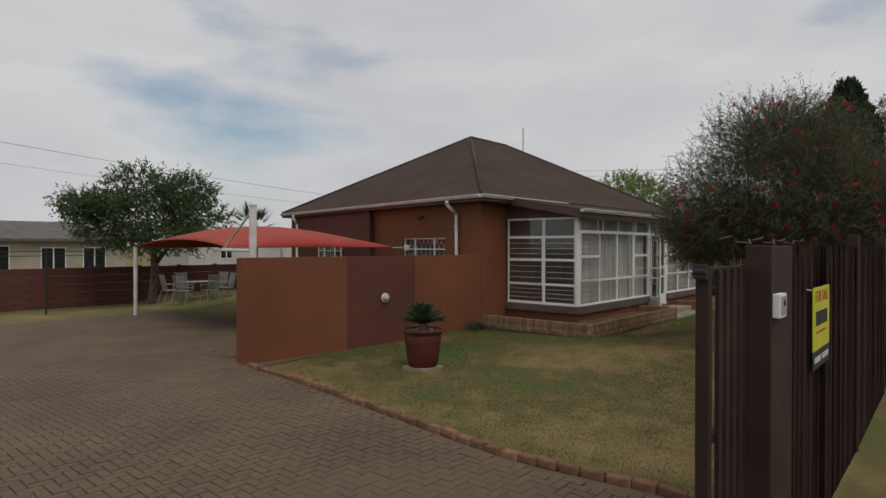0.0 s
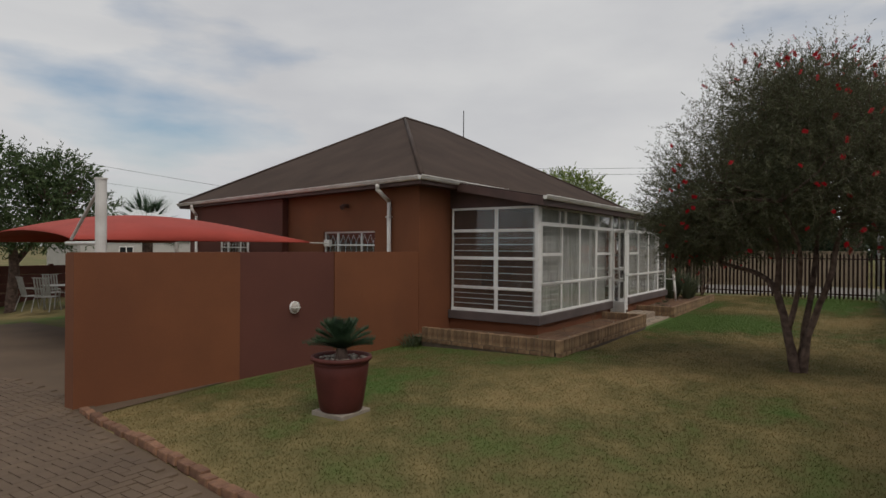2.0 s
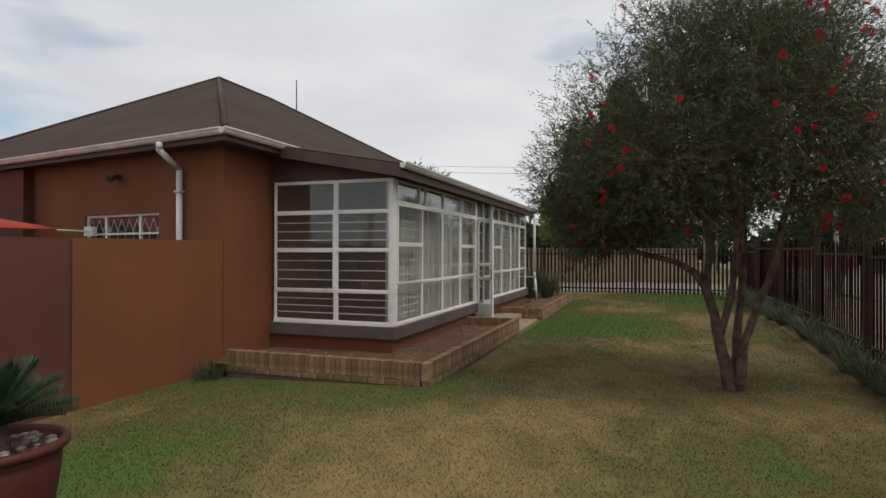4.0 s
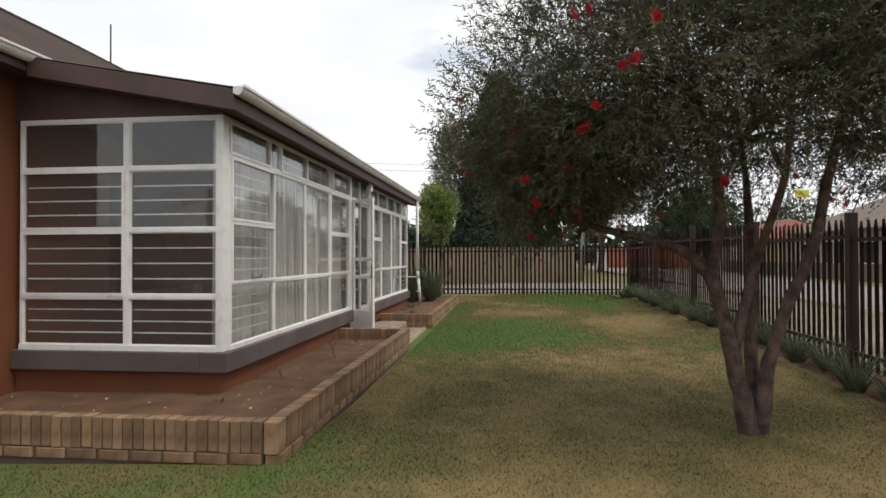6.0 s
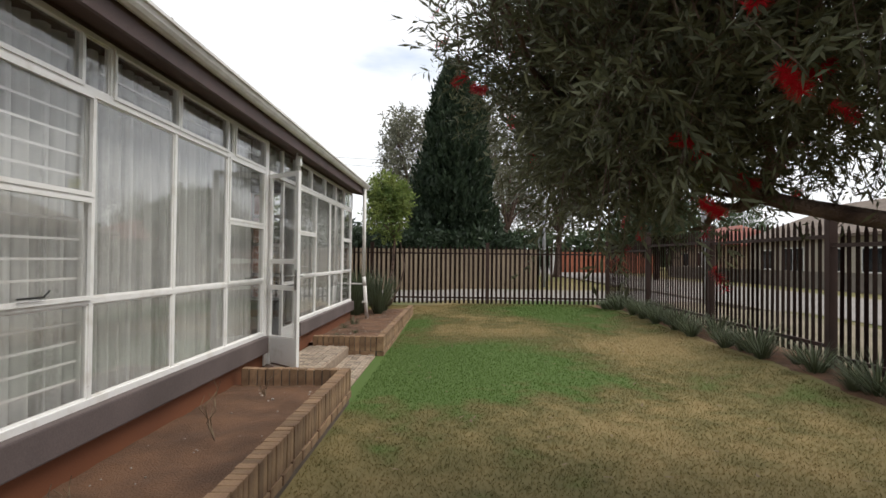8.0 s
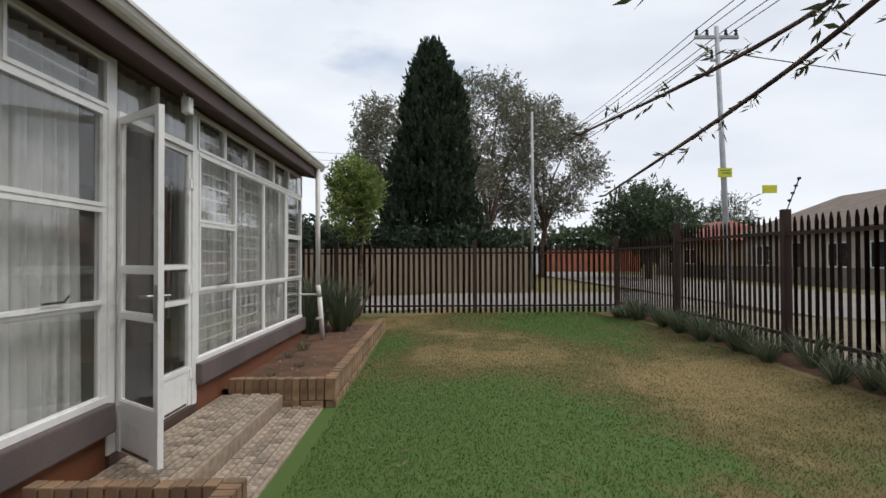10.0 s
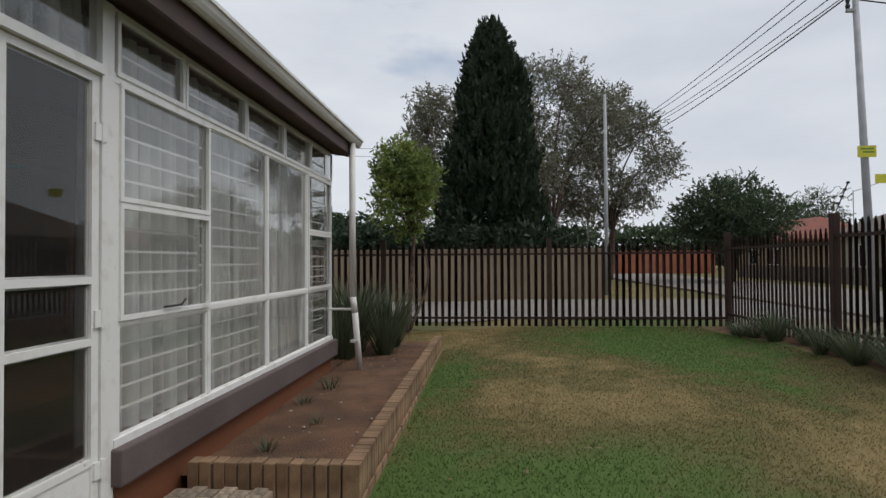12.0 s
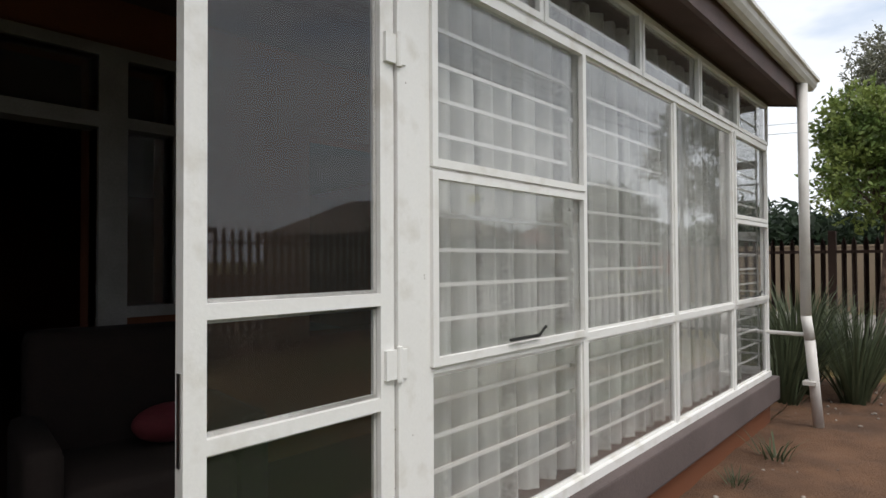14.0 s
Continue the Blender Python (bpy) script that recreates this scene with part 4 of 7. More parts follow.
P1_TOP, P2_TOP = 0.255, 0.20
planter("brick_planter_1", [((11.13, 6.55), (16.25, 6.55)), ((11.13, 6.66), (11.13, 9.5)), ((16.14, 6.66), (16.14, 7.62))], P1_TOP, -0.25, "low brown brick planter edging round the sunroom", False)
planter("brick_planter_2", [((19.04, 6.57), (25.0, 6.57)), ((19.04, 6.68), (19.04, 7.62))], P2_TOP, -0.25, "low brown brick planter edging beyond the steps", False)


def soil(name, x0, x1, y0, y1, z, label, follow=False):
    nx, ny = max(2, int((x1 - x0) / 0.08)), max(2, int((y1 - y0) / 0.08))
    verts, faces = [], []
    for j in range(ny + 1):
        for i in range(nx + 1):
            x, y = x0 + (x1 - x0) * i / nx, y0 + (y1 - y0) * j / ny
            verts.append((x, y, (ground_z(x, y) + 0.03 - 0.06 * sm(y, y1 - 0.12, y1) if follow else 0) + z + (0.012 if follow else 0.025) * noise.noise((x * 2.2, y * 2.2, 1)) + 0.012 * noise.noise((x * 9, y * 9, 2)) - 0.03 * (y - y0) / (y1 - y0)))
    w = nx + 1
    for j in range(ny):
        for i in range(nx):
            faces.append((j * w + i, j * w + i + 1, (j + 1) * w + i + 1, (j + 1) * w + i))
    return tagged(new(name, soup(name, verts, faces, M_SOIL, True)), label, "soil", kind="structure")


soil("ground_bed_1", 11.2, 16.2, 6.63, 7.71, 0.105, "bare reddish-brown soil in the front planter")
soil("ground_bed_2", 11.2, 12.66, 7.70, 9.86, 0.075, "bare reddish-brown soil in the corner planter")
soil("ground_bed_3", 19.12, 25.0, 6.65, 7.71, 0.11, "bare reddish-brown soil in the far planter")
soil("ground_bed_5", 11.3, 27.5, FENCE_Y - 0.2, FENCE_Y + 0.62, 0.0, "bare brown soil strip under the border plants", True)
soil("ground_bed_4", 22.55, 25.2, 7.70, 9.84, 0.10, "bare reddish-brown soil beside the sunroom end")

bm = B()
sr_bed = random.Random(44)
for x0, x1, y0, y1, z, n in ((11.3, 16.1, 6.7, 7.6, 0.105, 60), (11.3, 12.5, 7.7, 9.7, 0.075, 30), (19.2, 24.8, 6.7, 7.6, 0.11, 70)):
    for k in range(n):
        x, y, r_ = sr_bed.uniform(x0, x1), sr_bed.uniform(y0, y1), sr_bed.uniform(0.006, 0.02)
        bmesh.ops.create_icosphere(bm, subdivisions=1, radius=r_, matrix=Matrix.Translation((x, y, z - 0.03 * (y - y0) / (y1 - y0) + 0.3 * r_)) @ Matrix.Diagonal((1, sr_bed.uniform(0.6, 1), 0.6, 1)))
solo("bed_pebbles", bm, M_STONE, "pale pebbles and clods scattered on the bare soil", "pebbles", "stuff", smooth=True)
M_CRAZY = material("paved_step_stone", (0.40, 0.31, 0.23), (0.27, 0.20, 0.145), 0.85, 14, 90, 0.6, 0.006)
steps = thing("entrance_steps", "two brick-paved entrance steps below the sunroom door", "steps", kind="structure")
bm = B()
box(bm, 16.26, 19.03, 7.08, SY0 - 0.022, -0.2, 0.046, 0.012)
part("step", bm, M_CRAZY, steps)
bm = B()
box(bm, 16.26, 19.03, 6.68, 7.078, -0.25, -0.079, 0.012)
part("step", bm, M_CRAZY, steps)

# ---- downpipes ----
def downpipe(pts, r, label, base_part=True):
    t = thing("downpipe", label, "downpipe")
    for p, q in zip(pts, pts[1:]):
        bm = B()
        rod(bm, p, q, r, r, 14)
        bmesh.ops.create_uvsphere(bm, u_segments=12, v_segments=8, radius=r, matrix=Matrix.Translation(q))
        part("pipe", bm, M_GUTTER, t, smooth=True)
    bm = B()
    box(bm, pts[-2][0] - r - 0.012, pts[-2][0] + r + 0.012, pts[-2][1] - r - 0.008, pts[-2][1] + r + 0.008, pts[-2][2] - 0.35, pts[-2][2] - 0.32)
    part("bracket", bm, M_GUTTER, t)
    return t


downpipe([(22.52, 7.42, 2.79), (22.52, 7.42, 0.97), (22.54, 7.40, 0.78), (22.60, 7.36, 0.10)], 0.038, "white painted downpipe at the sunroom's far corner, bent at its foot")
bm = B()
rod(bm, (22.53, 7.41, 0.82), (22.55, 7.72, 0.82), 0.016, 0.016, 10)
solo("water_pipe", bm, M_GUTTER, "thin white pipe tying the downpipe to the wall", "pipe")
downpipe([(11.2, 10.74, 3.16), (11.2, 10.74, 3.05), (11.59, 10.74, 2.82), (11.60, 10.74, -0.1)], 0.045, "white painted downpipe with a swan neck on the house wall")
downpipe([(12.9, 20.2, 3.16), (12.9, 20.2, 3.05), (13.07, 20.2, 2.82), (13.08, 20.2, -0.4)], 0.045, "white painted downpipe at the far end of the house wall")

# ---- west windows of the house ----
def house_window(name, y0, y1, z0, z1, label, xw):
    win = thing(name, label, "window", kind="structure")
    rect_frame(win, "frame", y0, y1, z0, z1, xw + 0.05, xw + 0.10, 0.04, "y")
    n = 3
    for i in range(1, n):
        y = y0 + (y1 - y0) * (0.27 if i == 1 else 0.73)
        bm = B()
        box(bm, xw + 0.05, xw + 0.10, y - 0.02, y + 0.02, z0 + 0.04, z1 - 0.04)
        part("mullion", bm, M_WHITE, win)
    bm = B()
    box(bm, xw + 0.055, xw + 0.095, y0 + 0.04, y1 - 0.04, z1 - 0.34, z1 - 0.31)
    part("rail", bm, M_WHITE, win)
    bm = B()
    box(bm, xw + 0.07, xw + 0.074, y0 + 0.04, y1 - 0.04, z0 + 0.04, z1 - 0.04)
    part("pane", bm, M_GLASS, win).visible_shadow = False
    # scrolled burglar guard behind the panes
    g = B()
    m = 9
    for i in range(m):
        a = y0 + 0.06 + (y1 - y0 - 0.12) * i / m
        b = y0 + 0.06 + (y1 - y0 - 0.12) * (i + 1) / m
        zt = z1 - 0.08
        rod(g, (xw + 0.11, a, zt), (xw + 0.11, (a + b) / 2, zt - 0.2), 0.007, 0.007, 6)
        rod(g, (xw + 0.11, b, zt), (xw + 0.11, (a + b) / 2, zt - 0.2), 0.007, 0.007, 6)
        rod(g, (xw + 0.11, (a + b) / 2, zt - 0.2), (xw + 0.11, (a + b) / 2, z0 + 0.05), 0.007, 0.007, 6)
    part("burglar_guard", g, M_WHITE, win)
    bm = B()
    box(bm, xw - 0.05, xw + 0.12, y0 - 0.03, y1 + 0.03, z0 - 0.07, z0 - 0.002)
    part("sill", bm, M_WALL2, win)
    return win


skewed(house_window("window_5", 11.3, 13.3, 1.0, 2.20, "white steel house window with scrolled burglar guard", HX0))
skewed(house_window("window_6", 16.7, 18.4, 1.1, 2.12, "white steel window in the maroon bay", HX0 - 0.34))
fl = thing("flood_light", "small brown flood light under the eave of the house wall", "wall light")
bm = B()
box(bm, 11.80, 11.95, 12.25, 12.35, 2.76, 2.84, 0.01)
part("body", bm, M_FASCIA, fl)
bm = B()
rod(bm, (11.80, 12.30, 2.80), (11.73, 12.30, 2.74), 0.05, 0.06, 14)
part("lamp_head", bm, M_FASCIA, fl)
dl = thing("door_flood_light", "small white flood light hung from the sunroom eave", "flood light")
bm = B()
rod(bm, (17.92, 7.58, 2.705), (17.92, 7.58, 2.665), 0.012, 0.012, 10)
part("bracket", bm, M_WHITE, dl)
bm = B()
box(bm, 17.875, 17.965, 7.52, 7.59, 2.535, 2.665, 0.012)
part("lamp_head", bm, M_WHITE, dl)

# antenna
ant = thing("antenna_mast", "thin dark antenna mast standing on the roof", "antenna")
bm = B()
rod(bm, (20.7, 14.7, 4.8), (20.7, 14.7, 7.05), 0.022, 0.016, 8)
part("mast", bm, M_BLACK, ant)

# ---- pot plant ----
PX, PY = 6.73, 7.38
pz = ground_z(PX, PY) + 0.005
bm = B()
box(bm, PX - 0.24, PX + 0.24, PY - 0.24, PY + 0.24, pz - 0.03, pz + 0.045, 0.015)
solo("paving_slab", bm, M_CONCRETE, "pale concrete slab under the flower pot", "slab")
pot = thing("plant_pot", "large maroon clay plant pot standing on a slab", "plant pot")
p0 = pz + 0.045
bm = B()
lathe(bm, [(0.235, p0), (0.245, p0 + 0.015), (0.265, p0 + 0.12), (0.305, p0 + 0.40), (0.318, p0 + 0.52), (0.312, p0 + 0.53), (0.318, p0 + 0.54), (0.320, p0 + 0.575)], (PX, PY), 40)
part("body", bm, M_POT, pot, smooth=True)
bm = B()
lathe(bm, [(0.318, p0 + 0.572), (0.350, p0 + 0.582), (0.356, p0 + 0.60), (0.350, p0 + 0.625), (0.320, p0 + 0.627), (0.308, p0 + 0.60), (0.304, p0 + 0.578)], (PX, PY), 40)
part("rim", bm, M_POT, pot, smooth=True)
verts, faces = [], []
r = random.Random(3)
bm = B()
for k in range(110):
    a, d = r.uniform(0, 6.28), 0.29 * math.sqrt(r.random())
    s = r.uniform(0.018, 0.036)
    bmesh.ops.create_icosphere(bm, subdivisions=1, radius=s, matrix=Matrix.Translation((PX + d * math.cos(a), PY + d * math.sin(a), p0 + 0.575 + r.uniform(0, 0.015))) @ Matrix.Diagonal((1, r.uniform(0.6, 1), 0.6, 1)))
pebbles = solo("pebbles", bm, M_STONE, "pale pebbles covering the soil in the pot", "pebbles", "stuff", smooth=True)


def blade(verts, faces, base, tip, width, sag=0.0, segs=3):
    """A narrow tapering leaf of a few quads from base to tip, with sag."""
    b, t = Vector(base), Vector(tip)
    d = t - b
    side = d.cross(Vector((0, 0, 1)))
    side = side.normalized() if side.length > 1e-6 else Vector((1, 0, 0))
    i0 = len(verts)
    for s in range(segs + 1):
        f = s / segs
        p = b + d * f + Vector((0, 0, -sag * f * f))
        w = width * (1 - f) ** 0.7 if s else width * 0.7
        verts += [p - side * w / 2, p + side * w / 2]
    for s in range(segs):
        faces.append((i0 + 2 * s, i0 + 2 * s + 1, i0 + 2 * s + 3, i0 + 2 * s + 2))


def cycad(cx, cy, z, n, length, seed, label):
    r = random.Random(seed)
    t = thing("cycad", label, "potted plant")
    bm = B()
    rod(bm, (cx, cy, z), (cx, cy, z + 0.14), 0.085, 0.06, 14)
    part("trunk", bm, M_BARK, t)
    for k in range(n):
        verts, faces = [], []
        a = 2.4 * k + r.uniform(-0.2, 0.2)
        el = radians(r.uniform(18, 82))
        L = length * r.uniform(0.8, 1.05)
        prev = Vector((cx, cy, z + 0.12))
        d = Vector((math.cos(a) * math.cos(el), math.sin(a) * math.cos(el), math.sin(el)))
        side = d.cross(Vector((0, 0, 1))).normalized()
        m = 22
        pts = [prev + d * L * i / m + Vector((0, 0, -0.22 * L * (i / m) ** 2)) for i in range(m + 1)]
        for i in range(2, m + 1):
            w = 0.12 * math.sin(math.pi * min(1, 0.12 + 0.85 * i / m)) + 0.02
            for sgn in (-1, 1):
                q = pts[i] + side * sgn * w + d * w * 0.7 + Vector((0, 0, 0.03))
                blade(verts, faces, pts[i], q, 0.017, 0.0, 1)
        blade(verts, faces, pts[0], pts[-1], 0.014, 0, 2)
        o = new("frond", soup("frond", verts, faces, M_PALM))
        o.parent = t
    return t


cycad(PX, PY, p0 + 0.57, 58, 0.47, 5, "dark green cycad with stiff fronds growing in the pot")

# ---- palisade fence ----
def pale_mesh(h):
    """A W-section pale with a split, pointed head."""
    prof = [(-0.034, 0.010), (-0.022, -0.006), (-0.010, 0.008), (0.0, 0.012), (0.010, 0.008), (0.022, -0.006), (0.034, 0.010)]
    bm = B()
    lo = [bm.verts.new((x, y, 0)) for x, y in prof]
    hi = [bm.verts.new((x, y, h - 0.12)) for x, y in prof]
    tips = [bm.verts.new((x * 0.22, y, h - (0.0 if i == 3 else 0.03))) for i, (x, y) in enumerate(prof)]
    for a, b in ((lo, hi), (hi, tips)):
        for i in range(len(prof) - 1):
            bm.faces.new((a[i], a[i + 1], b[i + 1], b[i]))
    bmesh.ops.solidify(bm, geom=bm.faces[:], thickness=0.003)
    return mesh_of("pale", bm, M_FENCE)


PALE = pale_mesh(1.72)


def fence_panel(p, q, z0, name="palisade_fence", post=True, gap=0.138, tall=1.0, label="dark brown steel palisade fence panel with pointed pales"):
    """A panel from p to q: two rails, pales on the outside, and a square post at p."""
    p, q = Vector((*p, 0)), Vector((*q, 0))
    d = (q - p).normalized()
    t = thing(name, label, "fence", group="palisade fence panels")
    t.location = (p.x, p.y, z0)
    ang = math.atan2(d.y, d.x)
    t.rotation_euler = (0, 0, ang)
    t.scale = (1, 1, tall)
    L = (q - p).length
    for z in (0.20, 1.50):
        bm = B()
        box(bm, 0.03, L - 0.03, -0.02, 0.02, z, z + 0.045)
        part("rail", bm, M_FENCE, t)
    n = int(L / gap)
    for i in range(1, n + 1):
        o = new("pale", PALE)
        o.parent = t
        o.location = (i * L / (n + 1), 0.032, 0.05 + RNG.uniform(-0.006, 0.006))
        o.rotation_euler = (RNG.uniform(-0.004, 0.004), RNG.uniform(-0.006, 0.006), 0)
    if post:
        bm = B()
        box(bm, -0.05, 0.05, -0.05, 0.05, -0.25, 1.84, 0.006)
        part("post", bm, M_FENCE, t)
    return t


fy = FENCE_Y
xs = [3.62, 6.75, 9.4, 12.0, 14.7, 17.42, 20.7, 24.1, FENCE_X]
for a, b in zip(xs, xs[1:]):
    fence_panel((b, GATE_Y if a < 9 else fy), (a, GATE_Y if a < 12 else fy), -0.16 if a < 9 else min(ground_z(a, fy), ground_z(b, fy)) + 0.03, gap=0.072 if a < 9 else 0.138, tall=1.22 if a < 9 else 1.0)
ysf = [fy, 4.59, 8.0, 11.4, 14.8]
for a, b in zip(ysf, ysf[1:]):
    fence_panel((FENCE_X, b), (FENCE_X, a), -0.01)

# ---- trees and plants ----
def leaf_soup(name, centres, dirs, per, length, width, spread, mat, seed, droop=0.2):
    """Many small pointed leaves: per leaves along each twig that starts at a centre and runs along its direction."""
    r = np.random.default_rng(seed)
    n = len(centres)
    C = np.repeat(np.asarray(centres, float), per, axis=0)
    D = np.repeat(np.asarray(dirs, float), per, axis=0)
    f = np.tile(np.linspace(0, 1, per), n)[:, None] + r.uniform(-0.06, 0.06, (n * per, 1))
    P = C + D * f
    rnd = r.normal(size=(n * per, 3))
    dn = D / (np.linalg.norm(D, axis=1, keepdims=True) + 1e-9)
    A = dn * 0.7 + rnd * spread
    A[:, 2] -= droop
    A /= np.linalg.norm(A, axis=1, keepdims=True) + 1e-9
    S = np.cross(A, r.normal(size=(n * per, 3)))
    S /= np.linalg.norm(S, axis=1, keepdims=True) + 1e-9
    L = length * r.uniform(0.6, 1.25, (n * per, 1))
    W = width * r.uniform(0.7, 1.2, (n * per, 1))
    V = np.stack([P, P + A * L * 0.45 + S * W / 2, P + A * L, P + A * L * 0.45 - S * W / 2], axis=1).reshape(-1, 3)
    F = np.arange(len(V)).reshape(-1, 4)
    return soup(name, V.tolist(), F.tolist(), mat)


def tube(bm, pts, radii, sides=8):
    """A smooth tapering tube through points."""
    rings = []
    for i, p in enumerate(pts):
        d = (pts[min(i + 1, len(pts) - 1)] - pts[max(i - 1, 0)]).normalized()
        u = d.orthogonal() if i == 0 else (u - d * u.dot(d))
        u.normalize()
        v = d.cross(u)
        rings.append([bm.verts.new(p + (u * math.cos(2 * math.pi * k / sides) + v * math.sin(2 * math.pi * k / sides)) * radii[i] * (1 + 0.12 * math.sin(3 * k + i))) for k in range(sides)])
    for a, b in zip(rings, rings[1:]):
        for k in range(sides):
            j = (k + 1) % sides
            bm.faces.new((a[k], a[j], b[j], b[k]))
    bm.faces.new(rings[0][::-1])
    bm.faces.new(rings[-1])


def crooked(bm, p, q, r0, r1, seed, bend=0.12, n=5, sides=8):
    """A crooked tapering limb. Returns its points."""
    r = random.Random(seed)
    p, q = Vector(p), Vector(q)
    L = (q - p).length
    pts = [p]
    for i in range(1, n):
        pts.append(p.lerp(q, i / n) + Vector((r.uniform(-1, 1), r.uniform(-1, 1), r.uniform(-0.4, 0.8))) * L * bend * 0.5)
    pts.append(q)
    tube(bm, pts, [r0 + (r1 - r0) * i / n for i in range(n + 1)], sides)
    return pts


def smooth_line(pts, per=5):
    """Points and radii along a stem, smoothed."""
    out = []
    m = len(pts)
    for i in range(m - 1):
        p0, p1, p2, p3 = (np.array(pts[max(0, min(m - 1, i + k))], float) for k in (-1, 0, 1, 2))
        for s in range(per):
            t = s / per
            out.append(0.5 * (2 * p1 + (p2 - p0) * t + (2 * p0 - 5 * p1 + 4 * p2 - p3) * t * t + (3 * p1 - p0 - 3 * p2 + p3) * t ** 3))
    out.append(np.array(pts[-1], float))
    return out


def tree(name, base, stems, blobs, twigs, per, leaf, leaf_mat, bark, label, seed, twig_len=0.35, limbs=30, spread=0.55, droop=0.2, shell=0.55, keep=None, category="tree", up=0.25, trunk_r=0.1):
    """A tree: stems (lists of points with radii), limbs into the crown's blobs (centre, radii), and leafy twigs."""
    t = thing(name, label, category)
    r = random.Random(seed)
    bm = B()
    ends = []
    for k, pts in enumerate(stems):
        m = len(pts) - 1
        line = smooth_line(pts)
        tube(bm, [Vector(q[:3]) + Vector((r.uniform(-1, 1), r.uniform(-1, 1), 0)) * q[3] * 0.12 for q in line], [max(0.004, q[3]) for q in line], 10)
        ends.append(Vector(pts[-1][:3]))
        if m > 1:
            ends.append(Vector(pts[-2][:3]))
    part("trunk", bm, bark, t, smooth=True)
    for k in range(limbs):
        bm = B()
        c, rad = blobs[k % len(blobs)]
        d = Vector((r.gauss(0, 1), r.gauss(0, 1), r.gauss(0.2, 0.8))).normalized()
        q = Vector(c) + Vector((d.x * rad[0], d.y * rad[1], d.z * rad[2])) * r.uniform(0.45, 0.9)
        s = min(ends, key=lambda e: (e - q).length)
        r0 = trunk_r * r.uniform(0.25, 0.45)
        pts = crooked(bm, s, q, r0, r0 * 0.25, seed + k, 0.22, 4, 5)
        part("limb", bm, bark, t, smooth=True)
    cs, ds = [], []
    while len(cs) < twigs:
        c, rad = r.choice(blobs)
        d = Vector((r.gauss(0, 1), r.gauss(0, 1), r.gauss(0, 1))).normalized()
        f = shell + (1 - shell) * r.random() ** 0.6
        p = Vector(c) + Vector((d.x * rad[0], d.y * rad[1], d.z * rad[2])) * f
        if keep and not keep(p):
            continue
        out = (d * 0.7 + Vector((r.gauss(0, 0.5), r.gauss(0, 0.5), up + r.gauss(0, 0.4)))).normalized() * twig_len * r.uniform(0.5, 1.3)
        cs.append(p)
        ds.append(out)
    o = new("crown", leaf_soup("crown", cs, ds, per, leaf[0], leaf[1], spread, leaf_mat, seed, droop))
    o.parent = t
    verts, faces = [], []
    for p, d in zip(cs, ds):
        blade(verts, faces, p - d * 0.3, p + d, 0.007, 0, 1)
    o = tagged(new("twig_growth", soup("twig_growth", verts, faces, bark)), kind="stuff")
    o.parent = t
    return t, cs, ds


TX, TY = 12.18, 3.12
tz = ground_z(TX, TY) - 0.03
bb_stems = [
    [(TX, TY + 0.06, tz, 0.081), (TX + 0.02, TY + 0.17, 0.55, 0.060), (TX + 0.05, TY + 0.34, 1.2, 0.050), (TX + 0.25, TY + 0.62, 1.45, 0.036), (TX + 0.5, TY + 1.2, 1.62, 0.028), (TX + 0.8, TY + 1.75, 1.95, 0.013)],
    [(TX + 0.03, TY - 0.02, tz, 0.075), (TX + 0.02, TY - 0.09, 0.5, 0.050), (TX, TY - 0.22, 0.95, 0.044), (TX - 0.1, TY - 0.38, 1.45, 0.040), (TX - 0.15, TY - 0.52, 2.2, 0.030), (TX - 0.1, TY - 0.9, 3.2, 0.013)],
    [(TX + 0.10, TY + 0.02, tz, 0.062), (TX + 0.25, TY - 0.06, 0.7, 0.046), (TX + 0.5, TY - 0.15, 1.5, 0.038), (TX + 0.8, TY - 0.2, 2.4, 0.018)],
    [(TX + 0.05, TY + 0.33, 1.15, 0.042), (TX - 0.1, TY + 0.3, 1.8, 0.038), (TX - 0.2, TY + 0.5, 2.6, 0.025), (TX, TY + 0.6, 3.5, 0.013)],
    [(TX + 0.02, TY + 0.16, 0.6, 0.044), (TX - 0.05, TY + 0.02, 1.3, 0.034), (TX - 0.5, TY, 1.9, 0.025), (TX - 1.1, TY + 0.2, 2.5, 0.013)],
]
bb_blobs = [((12.2, 3.3, 3.35), (1.75, 2.0, 1.25)), ((12.4, 4.5, 2.55), (1.35, 1.15, 0.95)), ((11.3, 4.0, 2.75), (1.0, 1.15, 0.95)), ((11.2, 2.6, 3.0), (1.0, 1.1, 1.0)),
            ((13.0, 2.3, 2.9), (1.2, 1.2, 1.1)), ((12.9, 3.9, 2.2), (1.1, 1.0, 0.75)), ((11.7, 3.2, 4.0), (1.2, 1.3, 0.75)), ((12.6, 3.0, 4.1), (1.1, 1.2, 0.7)), ((12.1, 1.7, 2.7), (1.2, 0.9, 0.9)), ((12.3, 4.9, 2.1), (0.9, 0.65, 0.5)), ((13.2, 4.7, 2.05), (0.8, 0.75, 0.65))]
bb_blobs = [((c[0] + 0.15, c[1], c[2] - 0.05), rad) for c, rad in bb_blobs]
